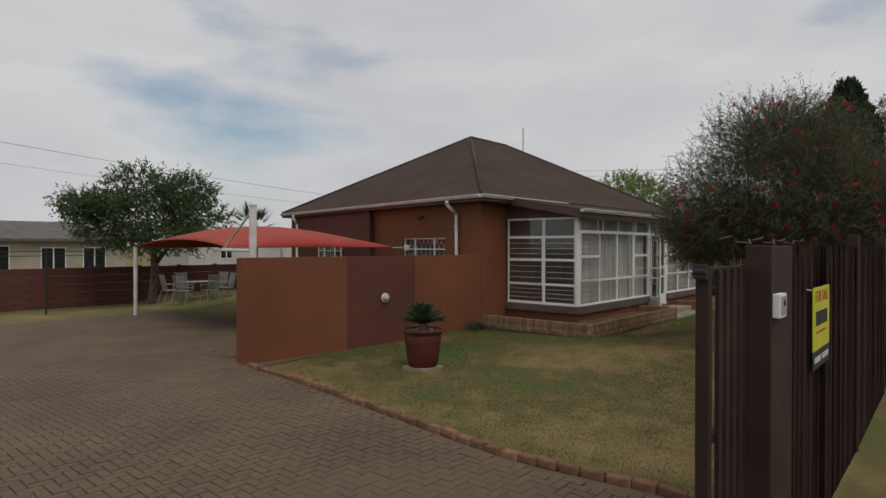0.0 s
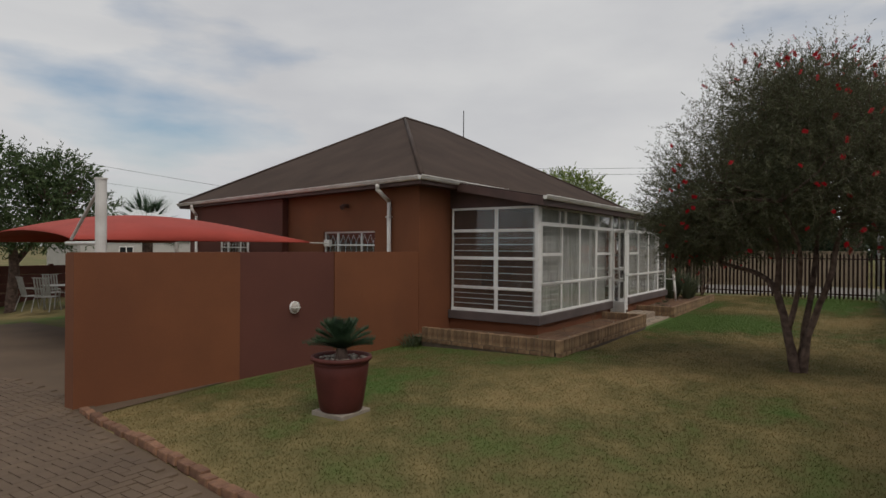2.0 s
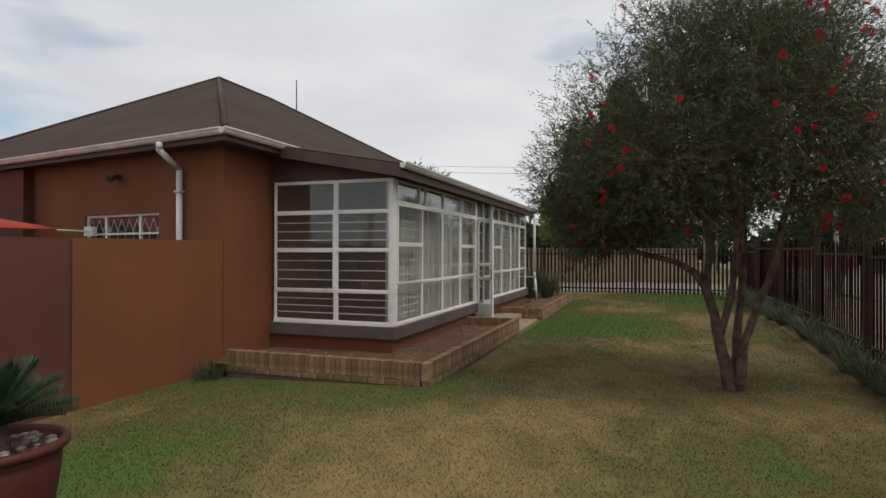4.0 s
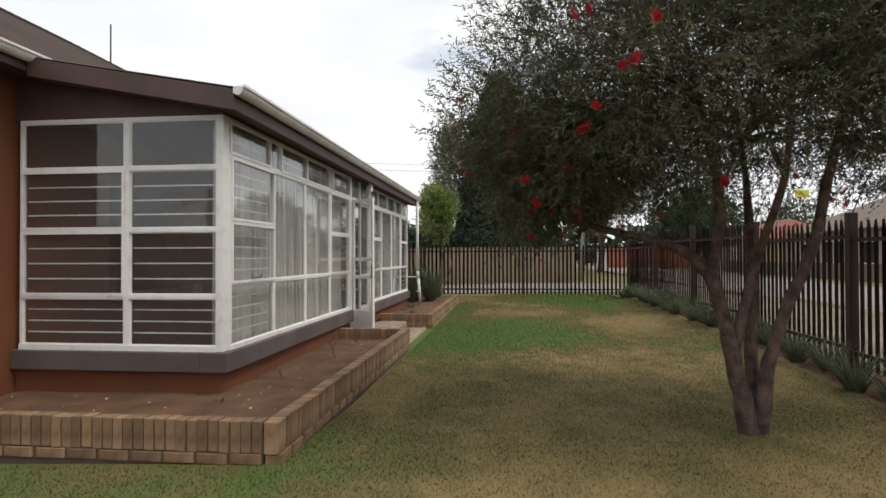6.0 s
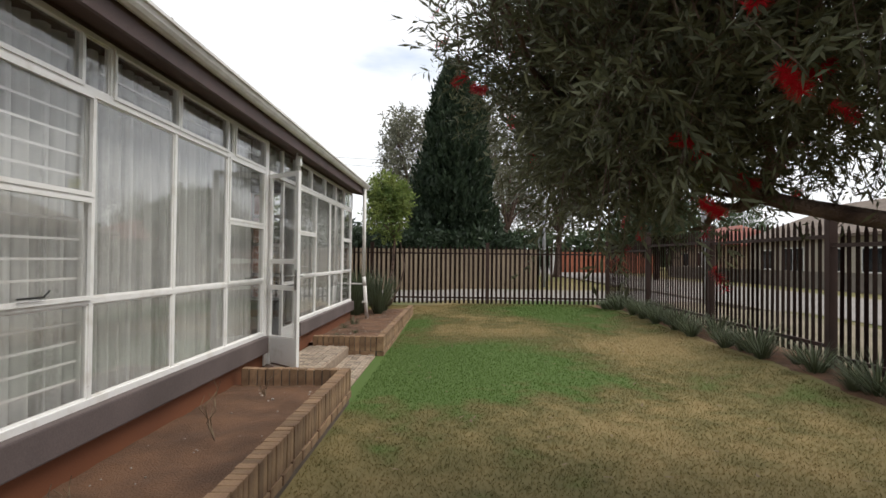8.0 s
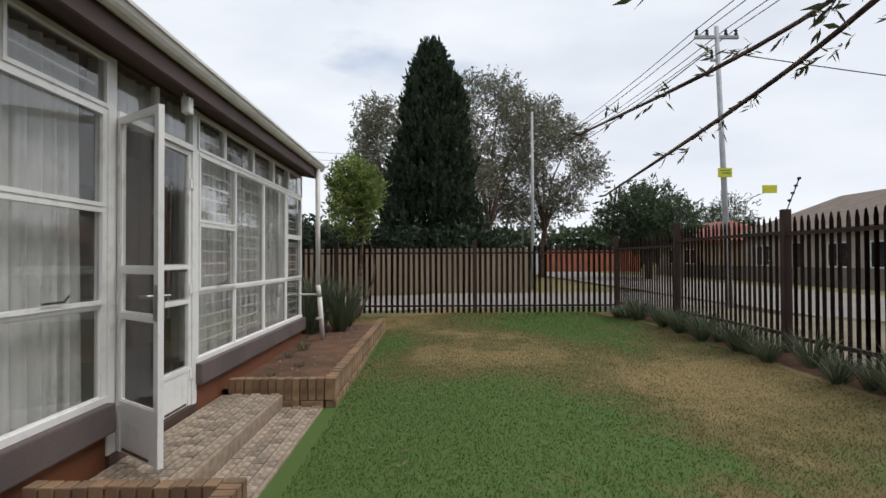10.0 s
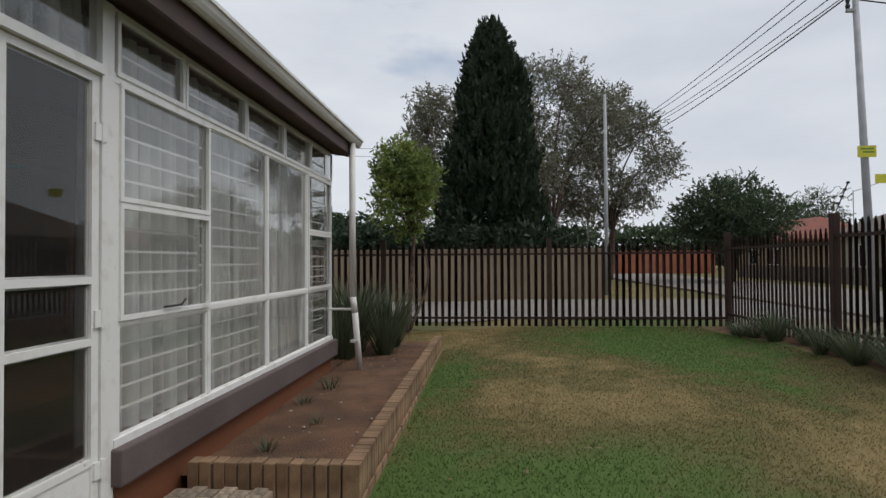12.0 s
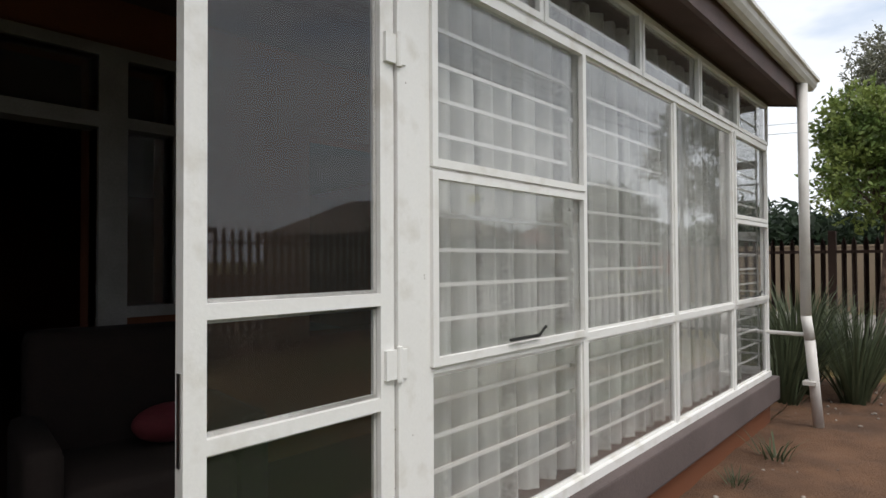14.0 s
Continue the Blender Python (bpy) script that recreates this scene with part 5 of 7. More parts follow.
bottlebrush, bb_c, bb_d = tree("bottlebrush_tree", (TX, TY, 0), bb_stems, bb_blobs, 17500, 19, (0.054, 0.0105), M_LEAF_BB, M_BARK,
                               "bottlebrush tree with dark narrow leaves and crimson flowers on the lawn", 11, 0.30, 70, 0.5, 0.12, 0.15,
                               keep=lambda p: p.z > 1.78 - 0.34 * sm(p.y, 4.3, 4.85) * (1 - sm(p.x, 12.9, 13.4)) and not (p.y > 5.1 and p.z < 2.1) and p.y < 5.6 and not (p.x < 11.6 and p.z < 1.75), trunk_r=0.07)
# thin upright shoots above the crown
sr = random.Random(21)
sc, sd = [], []
for k in range(150):
    c, rad = bb_blobs[sr.choice((0, 6, 7, 3, 4))]
    a = sr.uniform(0, 6.28)
    f = math.sqrt(sr.random())
    p = Vector((c[0] + rad[0] * f * math.cos(a), c[1] + rad[1] * f * math.sin(a), c[2] + rad[2] * math.sqrt(max(0, 1 - f * f)) * 0.9))
    sc.append(p)
    sd.append(Vector((sr.gauss(0, 0.18), sr.gauss(0, 0.18), 1)).normalized() * sr.uniform(0.3, 0.6))
o = tagged(new("top_foliage", leaf_soup("top_foliage", sc, sd, 18, 0.06, 0.010, 0.6, M_LEAF_BB, 5, -0.2)), kind="stuff")
o.parent = bottlebrush


# a long thin branch reaching out over the lawn
rc, rd = [], []
for line in ([(13.2, 4.0, 2.5, 0.02), (14.3, 4.1, 2.38, 0.014), (15.1, 4.4, 2.0, 0.009), (15.4, 4.95, 1.6, 0.004)],
             [(14.2, 4.1, 2.40, 0.012), (15.0, 4.45, 2.1, 0.008), (15.25, 5.12, 1.78, 0.004)]):
    reach = smooth_line(line, 6)
    bm = B()
    tube(bm, [Vector(q[:3]) for q in reach], [q[3] for q in reach], 7)
    part("branch", bm, M_BARK, bottlebrush, smooth=True)
    for a, b in zip(reach[2:], reach[3:]):
        ahead = Vector((b - a)[:3]).normalized()
        for k in range(2):
            rc.append(Vector(a[:3]) + Vector((sr.gauss(0, 0.03), sr.gauss(0, 0.03), sr.gauss(0, 0.02))))
            rd.append((ahead + Vector((sr.gauss(0, 0.4), sr.gauss(0, 0.4), sr.gauss(0, 0.4)))).normalized() * sr.uniform(0.04, 0.10))
# a loose drooping spray on the sunroom side
SPRAY = []
for k in range(420):
    d = Vector((sr.gauss(0, 1), sr.gauss(0, 1), sr.gauss(0, 1))).normalized() * sr.random() ** 0.4
    q = Vector((13.55 + 0.75 * d.x, 5.0 + 0.62 * d.y, 2.55 + 0.75 * d.z))
    if q.z < 1.75 + 0.35 * sm(q.y, 5.1, 5.4):
        continue
    rc.append(q)
    rd.append(Vector((sr.gauss(0, 0.5), sr.gauss(0.1, 0.5), sr.gauss(-0.2, 0.5))).normalized() * sr.uniform(0.12, 0.32))
    SPRAY.append((rc[-1], rd[-1]))
o = tagged(new("branch_foliage", leaf_soup("branch_foliage", rc, rd, 8, 0.042, 0.009, 0.5, M_LEAF_BB, 6, 0.05)), kind="stuff")
o.parent = bottlebrush


def flower_mesh():
    r = random.Random(2)
    verts, faces = [], []
    for k in range(300):
        z, a = r.uniform(-0.045, 0.045), r.uniform(0, 6.28)
        d = Vector((math.cos(a), math.sin(a), r.uniform(-0.15, 0.4))).normalized() * 0.034
        blade(verts, faces, (0, 0, z), (d.x, d.y, z + d.z), 0.0035, 0, 1)
    return soup("flower", verts, faces, M_FLOWER)


FLOWER = flower_mesh()
outer = [i for i, c in enumerate(bb_c) if ((c.x - 12.4) / 1.95) ** 2 + ((c.y - 3.4) / 2.1) ** 2 + ((c.z - 3.0) / 1.6) ** 2 > 0.92 and c.z > 1.6 and c.y < (5.0 if c.x < 12.2 else 4.6)]
for k in range(330):
    i = outer[sr.randrange(len(outer))]
    c = bb_c[i] + bb_d[i]
    if c.y > 5.5 and c.z < 2.0:
        continue
    o = new("flower", FLOWER)
    o.parent = bottlebrush
    d = bb_d[i].normalized()
    s = sr.uniform(0.75, 1.1)
    o.matrix_world = Matrix.Translation(c) @ d.to_track_quat("Z", "Y").to_matrix().to_4x4() @ Matrix.Diagonal((s, s, s, 1))
for c, d in SPRAY[::22]:
    o = new("flower", FLOWER)
    o.parent = bottlebrush
    o.matrix_world = Matrix.Translation(c + d) @ d.to_track_quat("Z", "Y").to_matrix().to_4x4()

# thorn tree by the boundary wall
tree("thorn_tree", (9.6, 25.3, 0), [[(9.6, 25.3, -0.6, 0.17), (9.7, 25.2, 1.2, 0.14), (9.5, 25.0, 2.0, 0.11)], [(9.7, 25.2, 1.2, 0.10), (10.6, 25.1, 2.4, 0.06)], [(9.5, 25.0, 2.0, 0.10), (8.2, 25.3, 3.0, 0.05)]],
     [((9.6, 25.2, 3.0), (2.2, 2.0, 1.2)), ((8.0, 25.0, 2.9), (1.5, 1.4, 0.8)), ((11.2, 25.1, 3.1), (1.5, 1.3, 0.9)), ((9.2, 25.2, 4.2), (1.3, 1.2, 0.8)), ((11.0, 25.2, 4.2), (1.1, 1.0, 0.7)), ((9.8, 24.6, 2.2), (2.4, 1.4, 0.5)), ((7.2, 25.0, 3.4), (0.9, 0.9, 0.4))],
     2600, 14, (0.14, 0.05), M_LEAF_TREE, M_BARK, "spreading green thorn tree beside the boundary wall", 13, 0.5, 44, 0.6, 0.1, 0.3, trunk_r=0.14)

# small bright tree by the far fence
tree("lollipop_tree", (27.0, 7.4, 0), [[(27.0, 7.4, 0.0, 0.045), (27.02, 7.32, 1.0, 0.04), (27.0, 7.25, 1.9, 0.03)], [(27.0, 7.35, 0.05, 0.03), (27.1, 7.0, 1.0, 0.02), (27.05, 7.1, 1.8, 0.015)]],
     [((27.0, 7.5, 2.55), (0.58, 0.58, 0.62)), ((27.0, 7.55, 3.2), (0.44, 0.42, 0.5)), ((27.0, 7.25, 2.95), (0.42, 0.42, 0.5))], 1100, 9, (0.10, 0.045), M_LEAF_BRIGHT, M_BARK,
     "small bright green tree beside the palisade fence", 17, 0.22, 20, 0.7, 0.0, 0.3, trunk_r=0.05)


def cypress(x, y, z0, h, r0, seed):
    """A tall cone of upswept sprays."""
    r = random.Random(seed)
    t = thing("cypress_tree", "tall dark green conical cypress behind the boundary wall", "tree")
    bm = B()
    rod(bm, (x, y, z0), (x, y, z0 + h * 0.9), 0.25, 0.03, 8)
    part("trunk", bm, M_BARK, t)
    cs, ds = [], []
    for k in range(4200):
        f = r.random() ** 0.8
        a = r.uniform(0, 6.28)
        lump = 1 + 0.11 * math.sin(3 * a + 9 * f) + 0.10 * math.sin(23 * f + 2 * a) + 0.06 * math.sin(41 * f - 5 * a)
        prof = (math.sin(min(1.0, f * 2.6 + 0.35) * math.pi / 2)) * (1 - f) ** 0.52 * min(1.0, ((1 - f) / 0.14) ** 0.4)
        R = r0 * 1.25 * prof * lump * r.uniform(0.55, 1.0)
        cs.append(Vector((x + R * math.cos(a), y + R * math.sin(a), z0 + 0.3 + f * (h - 0.5))))
        ds.append(Vector((math.cos(a) * 0.35, math.sin(a) * 0.35, 0.9)).normalized() * r.uniform(0.4, 0.9))
    o = new("crown", leaf_soup("crown", cs, ds, 12, 0.30, 0.13, 0.35, M_LEAF_CYP, seed, -0.3))
    o.parent = t
    return t


cypress(41.0, 5.65, 0.0, 11.1, 1.95, 3)


def airy_tree(name, x, y, h, spread_r, seed, label, mat=None, density=3000, leaf=(0.22, 0.08), low=0.30):
    r = random.Random(seed)
    top = 0.05 + h
    stems = []
    base = [(x, y, -0.1, 0.26), (x + r.uniform(-0.3, 0.3), y + r.uniform(-0.3, 0.3), h * 0.24, 0.19)]
    blobs = []
    for k in range(20):
        a = 2.4 * k + r.uniform(-0.4, 0.4)
        z = h * (low + (0.90 - low) * (k + 0.5) / 20)
        e = (z / h - low) / (1.0 - low)
        d = spread_r * math.sqrt(max(0.05, 1 - (2 * e - 0.8) ** 2)) * r.uniform(0.35, 0.85)
        c = (x + d * math.cos(a), y + d * math.sin(a), z)
        blobs.append((c, (spread_r * r.uniform(0.22, 0.36), spread_r * r.uniform(0.22, 0.36), h * r.uniform(0.06, 0.10))))
        if k % 2 == 0:
            mid = (x + 0.4 * d * math.cos(a), y + 0.4 * d * math.sin(a), h * 0.24 + (z - h * 0.24) * 0.6, 0.06)
            stems.append([(*base[1][:3], 0.11), mid, (*c, 0.02)])
    stems.append(base)
    return tree(name, (x, y, 0), stems, blobs, density, 10, leaf, mat or M_LEAF_FAR, M_BARK, label, seed, 0.6, 60, 0.7, 0.0, 0.2, trunk_r=0.11)


for k, (x, y, h, sr_) in enumerate(((50, 8.4, 11.8, 3.8), (51, 2.2, 14.0, 4.8), (55, -2.0, 13.6, 4.5))):
    airy_tree("street_tree", x, y, h, sr_, 40 + k, "tall airy grey-green tree behind the neighbouring wall")


def bushy(name, x, y, h, rad, seed, label, mat, n=2200, leaf=(0.22, 0.10)):
    r = random.Random(seed)
    blobs = [((x + r.uniform(-0.55, 0.55) * rad, y + r.uniform(-0.55, 0.55) * rad, h * r.uniform(0.45, 0.8)), (rad * r.uniform(0.4, 0.6), rad * r.uniform(0.4, 0.6), h * r.uniform(0.16, 0.26))) for _ in range(9)]
    return tree(name, (x, y, 0), [[(x, y, -0.1, 0.2), (x, y, h * 0.5, 0.1)]], blobs, n, 10, leaf, mat, M_BARK, label, seed, 0.6, 24, 0.6, 0.0, 0.45)


bushy("shade_tree", 51.0, -8.2, 5.8, 3.4, 51, "round dark green tree across the street", M_LEAF_DARK)
bushy("shade_tree", 78.0, -26.0, 8.6, 4.6, 52, "dark green tree behind the houses", M_LEAF_DARK, 900)
bushy("shade_tree", 45.0, 21.0, 8.0, 4.6, 53, "bright green tree behind the house", M_LEAF_BRIGHT, 1500)
bushy("shade_tree", 43.0, 11.5, 3.4, 2.4, 54, "dark green tree behind the tan wall", M_LEAF_CYP, 900)
bushy("shade_tree", 46.0, 15.0, 3.9, 3.0, 55, "dark green tree behind the tan wall", M_LEAF_DARK, 900)
bushy("shade_tree", 4.0, 52.0, 8.0, 4.0, 56, "dark tree behind the neighbouring house", M_LEAF_DARK, 900)


t_ = thing("hedge", "dark shrubs growing behind the tan wall", "hedge", kind="stuff")
hr = random.Random(71)
cs = [Vector((39 + hr.uniform(-1, 1.5), hr.uniform(2.6, 13), hr.uniform(0.2, 2.6) * (0.8 + 0.4 * noise.noise((k * 0.37, 0, 0))))) for k in range(1800)]
o = new("foliage", leaf_soup("foliage", cs, [Vector((hr.gauss(0, 0.4), hr.gauss(0, 0.4), 0.6)) for _ in cs], 9, 0.36, 0.16, 0.6, M_LEAF_CYP, 72))
o.parent = t_
t_ = thing("hedge", "dark far trees along the street's end", "hedge", kind="stuff")
cs = [Vector((90 + hr.uniform(-2, 2), hr.uniform(-60, 30), hr.uniform(0.2, 5.0) * (0.9 + 0.5 * noise.noise((k * 0.31, 4, 0))))) for k in range(2600)]
o = new("foliage", leaf_soup("foliage", cs, [Vector((hr.gauss(0, 0.6), hr.gauss(0, 0.6), 0.8)) for _ in cs], 8, 0.9, 0.45, 0.6, M_LEAF_DARK, 73))
o.parent = t_

# palm behind the carport
palm = thing("palm_tree", "fan palm with green fronds behind the carport", "palm")
bm = B()
rod(bm, (14.4, 25.6, -0.2), (14.4, 25.6, 2.6), 0.22, 0.18, 12)
part("trunk", bm, M_BARK, palm)
pr = random.Random(81)
for k in range(36):
    verts, faces = [], []
    a, el = 2.4 * k, radians(pr.uniform(-35, 80))
    d = Vector((math.cos(a) * math.cos(el), math.sin(a) * math.cos(el), math.sin(el)))
    c = Vector((14.4, 25.6, 2.6)) + d * pr.uniform(0.6, 0.95)
    side = d.cross(Vector((0, 0, 1))).normalized()
    upv = side.cross(d)
    blade(verts, faces, (14.4, 25.6, 2.6), c, 0.05, 0, 1)
    for i in range(17):
        g = radians(-75 + 150 * i / 16)
        q = c + (d * math.cos(g) + side * math.sin(g)) * 0.75 + Vector((0, 0, -0.1 * abs(math.sin(g))))
        blade(verts, faces, c, q, 0.055, 0.08, 2)
    o = new("frond", soup("frond", verts, faces, M_PALM))
    o.parent = palm


# ---- border plants ----
def strappy_mesh(n, h, spread, seed, width=0.013):
    r = random.Random(seed)
    verts, faces = [], []
    for k in range(n):
        a = r.uniform(0, 6.28)
        b = (0.08 * math.cos(a) * r.random(), 0.08 * math.sin(a) * r.random(), 0)
        L = h * r.uniform(0.6, 1.15)
        tip = (b[0] + spread * math.cos(a) * r.uniform(0.3, 1), b[1] + spread * math.sin(a) * r.uniform(0.3, 1), L)
        blade(verts, faces, b, tip, width, 0.40 * L, 4)
    return soup("leaves", verts, faces, M_LEAF_STRAP)


STRAPS = [strappy_mesh(110, 0.50, 0.44, s) for s in range(4)]
br = random.Random(91)
x = 11.6
while x < 26.5:
    t_ = thing("border_plant", "clump of strappy dark green border leaves along the fence", "plant", group="border plants along the fence")
    y = FENCE_Y + 0.34 + br.uniform(-0.15, 0.2)
    o = new("leaves", STRAPS[br.randrange(4)])
    o.parent = t_
    s = br.uniform(0.7, 1.4)
    t_.matrix_world = Matrix.Translation((x, y, ground_z(x, y) - 0.01)) @ Matrix.Rotation(br.uniform(0, 6.28), 4, "Z") @ Matrix.Diagonal((s, s, s * br.uniform(0.8, 1.2), 1))
    x += br.uniform(0.2, 0.5)
BIG = strappy_mesh(170, 1.0, 0.5, 30, 0.014)
for x, y, s in ((23.35, 7.75, 1.6), (23.75, 7.25, 1.45), (24.0, 7.75, 1.8), (23.3, 8.4, 1.6), (24.5, 7.3, 1.5), (24.6, 7.9, 1.5)):
    t_ = thing("grass_clump", "tall grassy shrub at the end of the planter", "shrub", group="shrubs by the planter end")
    o = new("leaves", BIG)
    o.parent = t_
    t_.matrix_world = Matrix.Translation((x, y, 0.05)) @ Matrix.Rotation(x * 3, 4, "Z") @ Matrix.Diagonal((s, s, s, 1))
SMALL = strappy_mesh(26, 0.2, 0.16, 33, 0.012)
for x, y, z, s in ((19.6, 7.35, 0.08, 0.8), (20.3, 7.2, 0.08, 0.7), (21.6, 7.45, 0.08, 1.3), (19.3, 7.05, 0.08, 0.7), (20.9, 7.5, 0.08, 0.8), (11.0, 9.55, -0.12, 2.0), (11.22, 9.62, -0.12, 2.0), (10.95, 9.68, -0.14, 1.8), (11.3, 9.75, -0.13, 1.7), (12.3, 7.55, 0.06, 0.6)):
    t_ = thing("weed", "small grassy weed growing in the bare soil", "weed", group="weeds in the planters")
    o = new("leaves", SMALL)
    o.parent = t_
    t_.matrix_world = Matrix.Translation((x, y, z)) @ Matrix.Rotation(x * 5, 4, "Z") @ Matrix.Diagonal((s, s, s, 1))
M_DRY = material("dry_stalk", (0.26, 0.19, 0.11), (0.14, 0.09, 0.06), 0.9, 9, 60, 0.3)
for x, y, s in ((14.3, 7.12, 1.0), (15.6, 7.2, 0.6), (13.1, 7.3, 0.5)):
    r = random.Random(int(x * 10))
    t_ = thing("dry_weed", "dry brown weed stalk standing in the soil", "weed", group="weeds in the planters")
    for k in range(4):
        bm = B()
        crooked(bm, (x, y, 0.12), (x + r.uniform(-0.12, 0.12), y + r.uniform(-0.12, 0.12), 0.12 + s * r.uniform(0.28, 0.46)), 0.005, 0.002, k, 0.3, 4, 5)
        part("stalk", bm, M_DRY, t_)

# ---- carport ----
port = thing("carport", "red shade-net carport on white steel poles", "carport")
corners = {"a": Vector((7.19, 20.6, 1.89)), "b": Vector((6.4, 13.4, 1.92)), "c": Vector((11.3, 12.9, 1.92)), "d": Vector((12.4, 20.4, 1.92))}
n = 18
verts, faces = [], []
for j in range(n + 1):
    for i in range(n + 1):
        u, v = i / n, j / n
        p = (corners["a"] * (1 - u) + corners["d"] * u) * (1 - v) + (corners["b"] * (1 - u) + corners["c"] * u) * v
        arch = 0.62 * (4 * v * (1 - v)) ** 0.8 * (0.35 + 0.65 * 4 * u * (1 - u))
        verts.append(p + Vector((0, (0.3 if v == 0 else -0.3 if v == 1 else 0) * 4 * u * (1 - u) * -1, arch)))
for j in range(n):
    for i in range(n):
        faces.append((j * (n + 1) + i, j * (n + 1) + i + 1, (j + 1) * (n + 1) + i + 1, (j + 1) * (n + 1) + i))
o = new("canopy", soup("canopy", verts, faces, M_CARPORT, True))
o.parent = port
md = o.modifiers.new("thick", "SOLIDIFY")
md.thickness = 0.02
for p, h, r in (((7.19, 20.6), 1.89, 0.06), ((5.93, 11.4), 2.78, 0.075), ((12.5, 20.4), 1.92, 0.06)):
    bm = B()
    rod(bm, (*p, -0.4), (*p, h), r, r, 16)
    rod(bm, (*p, h), (*p, h + 0.02), r * 1.2, r * 1.2, 16)
    part("pole", bm, M_GUTTER, port, smooth=False)
bm = B()
rod(bm, (5.93, 11.4, 2.70), (6.35, 13.3, 1.93), 0.025, 0.025, 10)
part("strut", bm, M_GUTTER, port)
bm = B()
rod(bm, (5.93, 11.4, 1.86), (6.4, 13.6, 1.86), 0.03, 0.03, 10)
part("cross_pipe", bm, M_GUTTER, port)
bm = B()
rod(bm, (11.3, 12.9, 1.92), (12.0, 13.0, 1.92), 0.015, 0.015, 8)
box(bm, 11.93, 12.04, 12.91, 13.09, 1.84, 2.0, 0.01)
part("wall_bracket", bm, M_GUTTER, port)

# ---- patio set ----
M_PATIO = material("grey_patio_metal", (0.30, 0.29, 0.27), None, 0.5, 5, 60, 0.1)


def patio_chair(m):
    ch = thing("patio_chair", "grey metal garden chair with a slatted back", "chair", group="chairs round the garden table")
    for k in range(6):
        bm = B()
        x = -0.2 + 0.08 * k
        beam(bm, (x, 0.20, 0.46), (x, 0.34, 1.02), 0.045, 0.012)
        part("back_slat", bm, M_PATIO, ch)
    bm = B()
    box(bm, -0.24, 0.24, -0.22, 0.22, 0.42, 0.45, 0.01)
    part("seat", bm, M_PATIO, ch)
    bm = B()
    beam(bm, (-0.25, 0.34, 1.02), (0.25, 0.34, 1.02), 0.03, 0.03)
    part("top_rail", bm, M_PATIO, ch)
    for sx in (-1, 1):
        bm = B()
        rod(bm, (sx * 0.24, -0.22, 0.44), (sx * 0.25, -0.30, 0.0), 0.014)
        part("leg", bm, M_PATIO, ch)
        bm = B()
        rod(bm, (sx * 0.24, 0.22, 0.44), (sx * 0.25, 0.36, 0.0), 0.014)
        part("leg", bm, M_PATIO, ch)
        bm = B()
        rod(bm, (sx * 0.27, -0.22, 0.66), (sx * 0.27, 0.27, 0.68), 0.016)
        rod(bm, (sx * 0.27, -0.22, 0.66), (sx * 0.25, -0.22, 0.44), 0.014)
        part("armrest", bm, M_PATIO, ch)
    ch.matrix_world = m
    return ch


PTX, PTY = 10.6, 23.3
gz = ground_z(PTX, PTY) + 0.01
c0 = patio_chair(pose(PTX - 1.1, PTY, gz, 0, 0, 90))
for x, y, a in ((PTX - 0.95, PTY - 0.7, 130), (PTX + 1.05, PTY - 0.2, -90), (PTX + 1.1, PTY + 0.5, -70), (PTX, PTY - 0.95, 180), (PTX - 0.1, PTY + 0.95, 0)):
    copy_thing(c0, pose(x, y, gz, 0, 0, a))
tb = thing("garden_table", "grey metal garden table with a glass top", "table")
bm = B()
box(bm, PTX - 0.7, PTX + 0.7, PTY - 0.45, PTY + 0.45, gz + 0.71, gz + 0.735, 0.008)
part("tabletop", bm, M_PATIO, tb)
for sx in (-1, 1):
    for sy in (-1, 1):
        bm = B()
        rod(bm, (PTX + sx * 0.55, PTY + sy * 0.32, gz + 0.71), (PTX + sx * 0.62, PTY + sy * 0.38, gz), 0.02)
        part("leg", bm, M_PATIO, tb)
wp = thing("washing_line_pole", "thin dark steel washing-line pole on the grass", "pole")
bm = B()
rod(bm, (5.65, 24.2, -0.5), (5.65, 24.2, 1.86), 0.03, 0.03, 10)
part("post", bm, M_BLACK, wp)
for z in (1.6, 1.75):
    bm = B()
    rod(bm, (3.8, 24.2, z), (7.6, 24.2, z), 0.012, 0.012, 8)
    part("arm", bm, M_BLACK, wp)

# ---- precast boundary wall ----
M_PRECAST = material("maroon_precast_panel", (0.13, 0.042, 0.032), (0.095, 0.03, 0.024), 0.85, 2.0, 60, 0.4)
pw = thing("wall_precast", "maroon precast panel boundary wall between posts", "wall", kind="structure")
PY0 = 27.0
PANEL = mesh_of("panel", (lambda b: (box(b, 0.06, 1.64, -0.02, 0.02, 0, 0.315, 0.008), b)[1])(B()), M_PRECAST)
PPOST = mesh_of("post", (lambda b: (box(b, -0.07, 0.07, -0.07, 0.07, 0, 1.66, 0.01), b)[1])(B()), M_PRECAST)
for k in range(22):
    x = -14 + 1.7 * k
    o = new("post", PPOST)
    o.parent, o.location = pw, (x, PY0, -0.53)
    for j in range(5):
        o = new("panel", PANEL)
        o.parent, o.location, o.rotation_euler = pw, (x, PY0, -0.52 + 0.32 * j), (RNG.uniform(-0.03, 0.03), 0, 0)

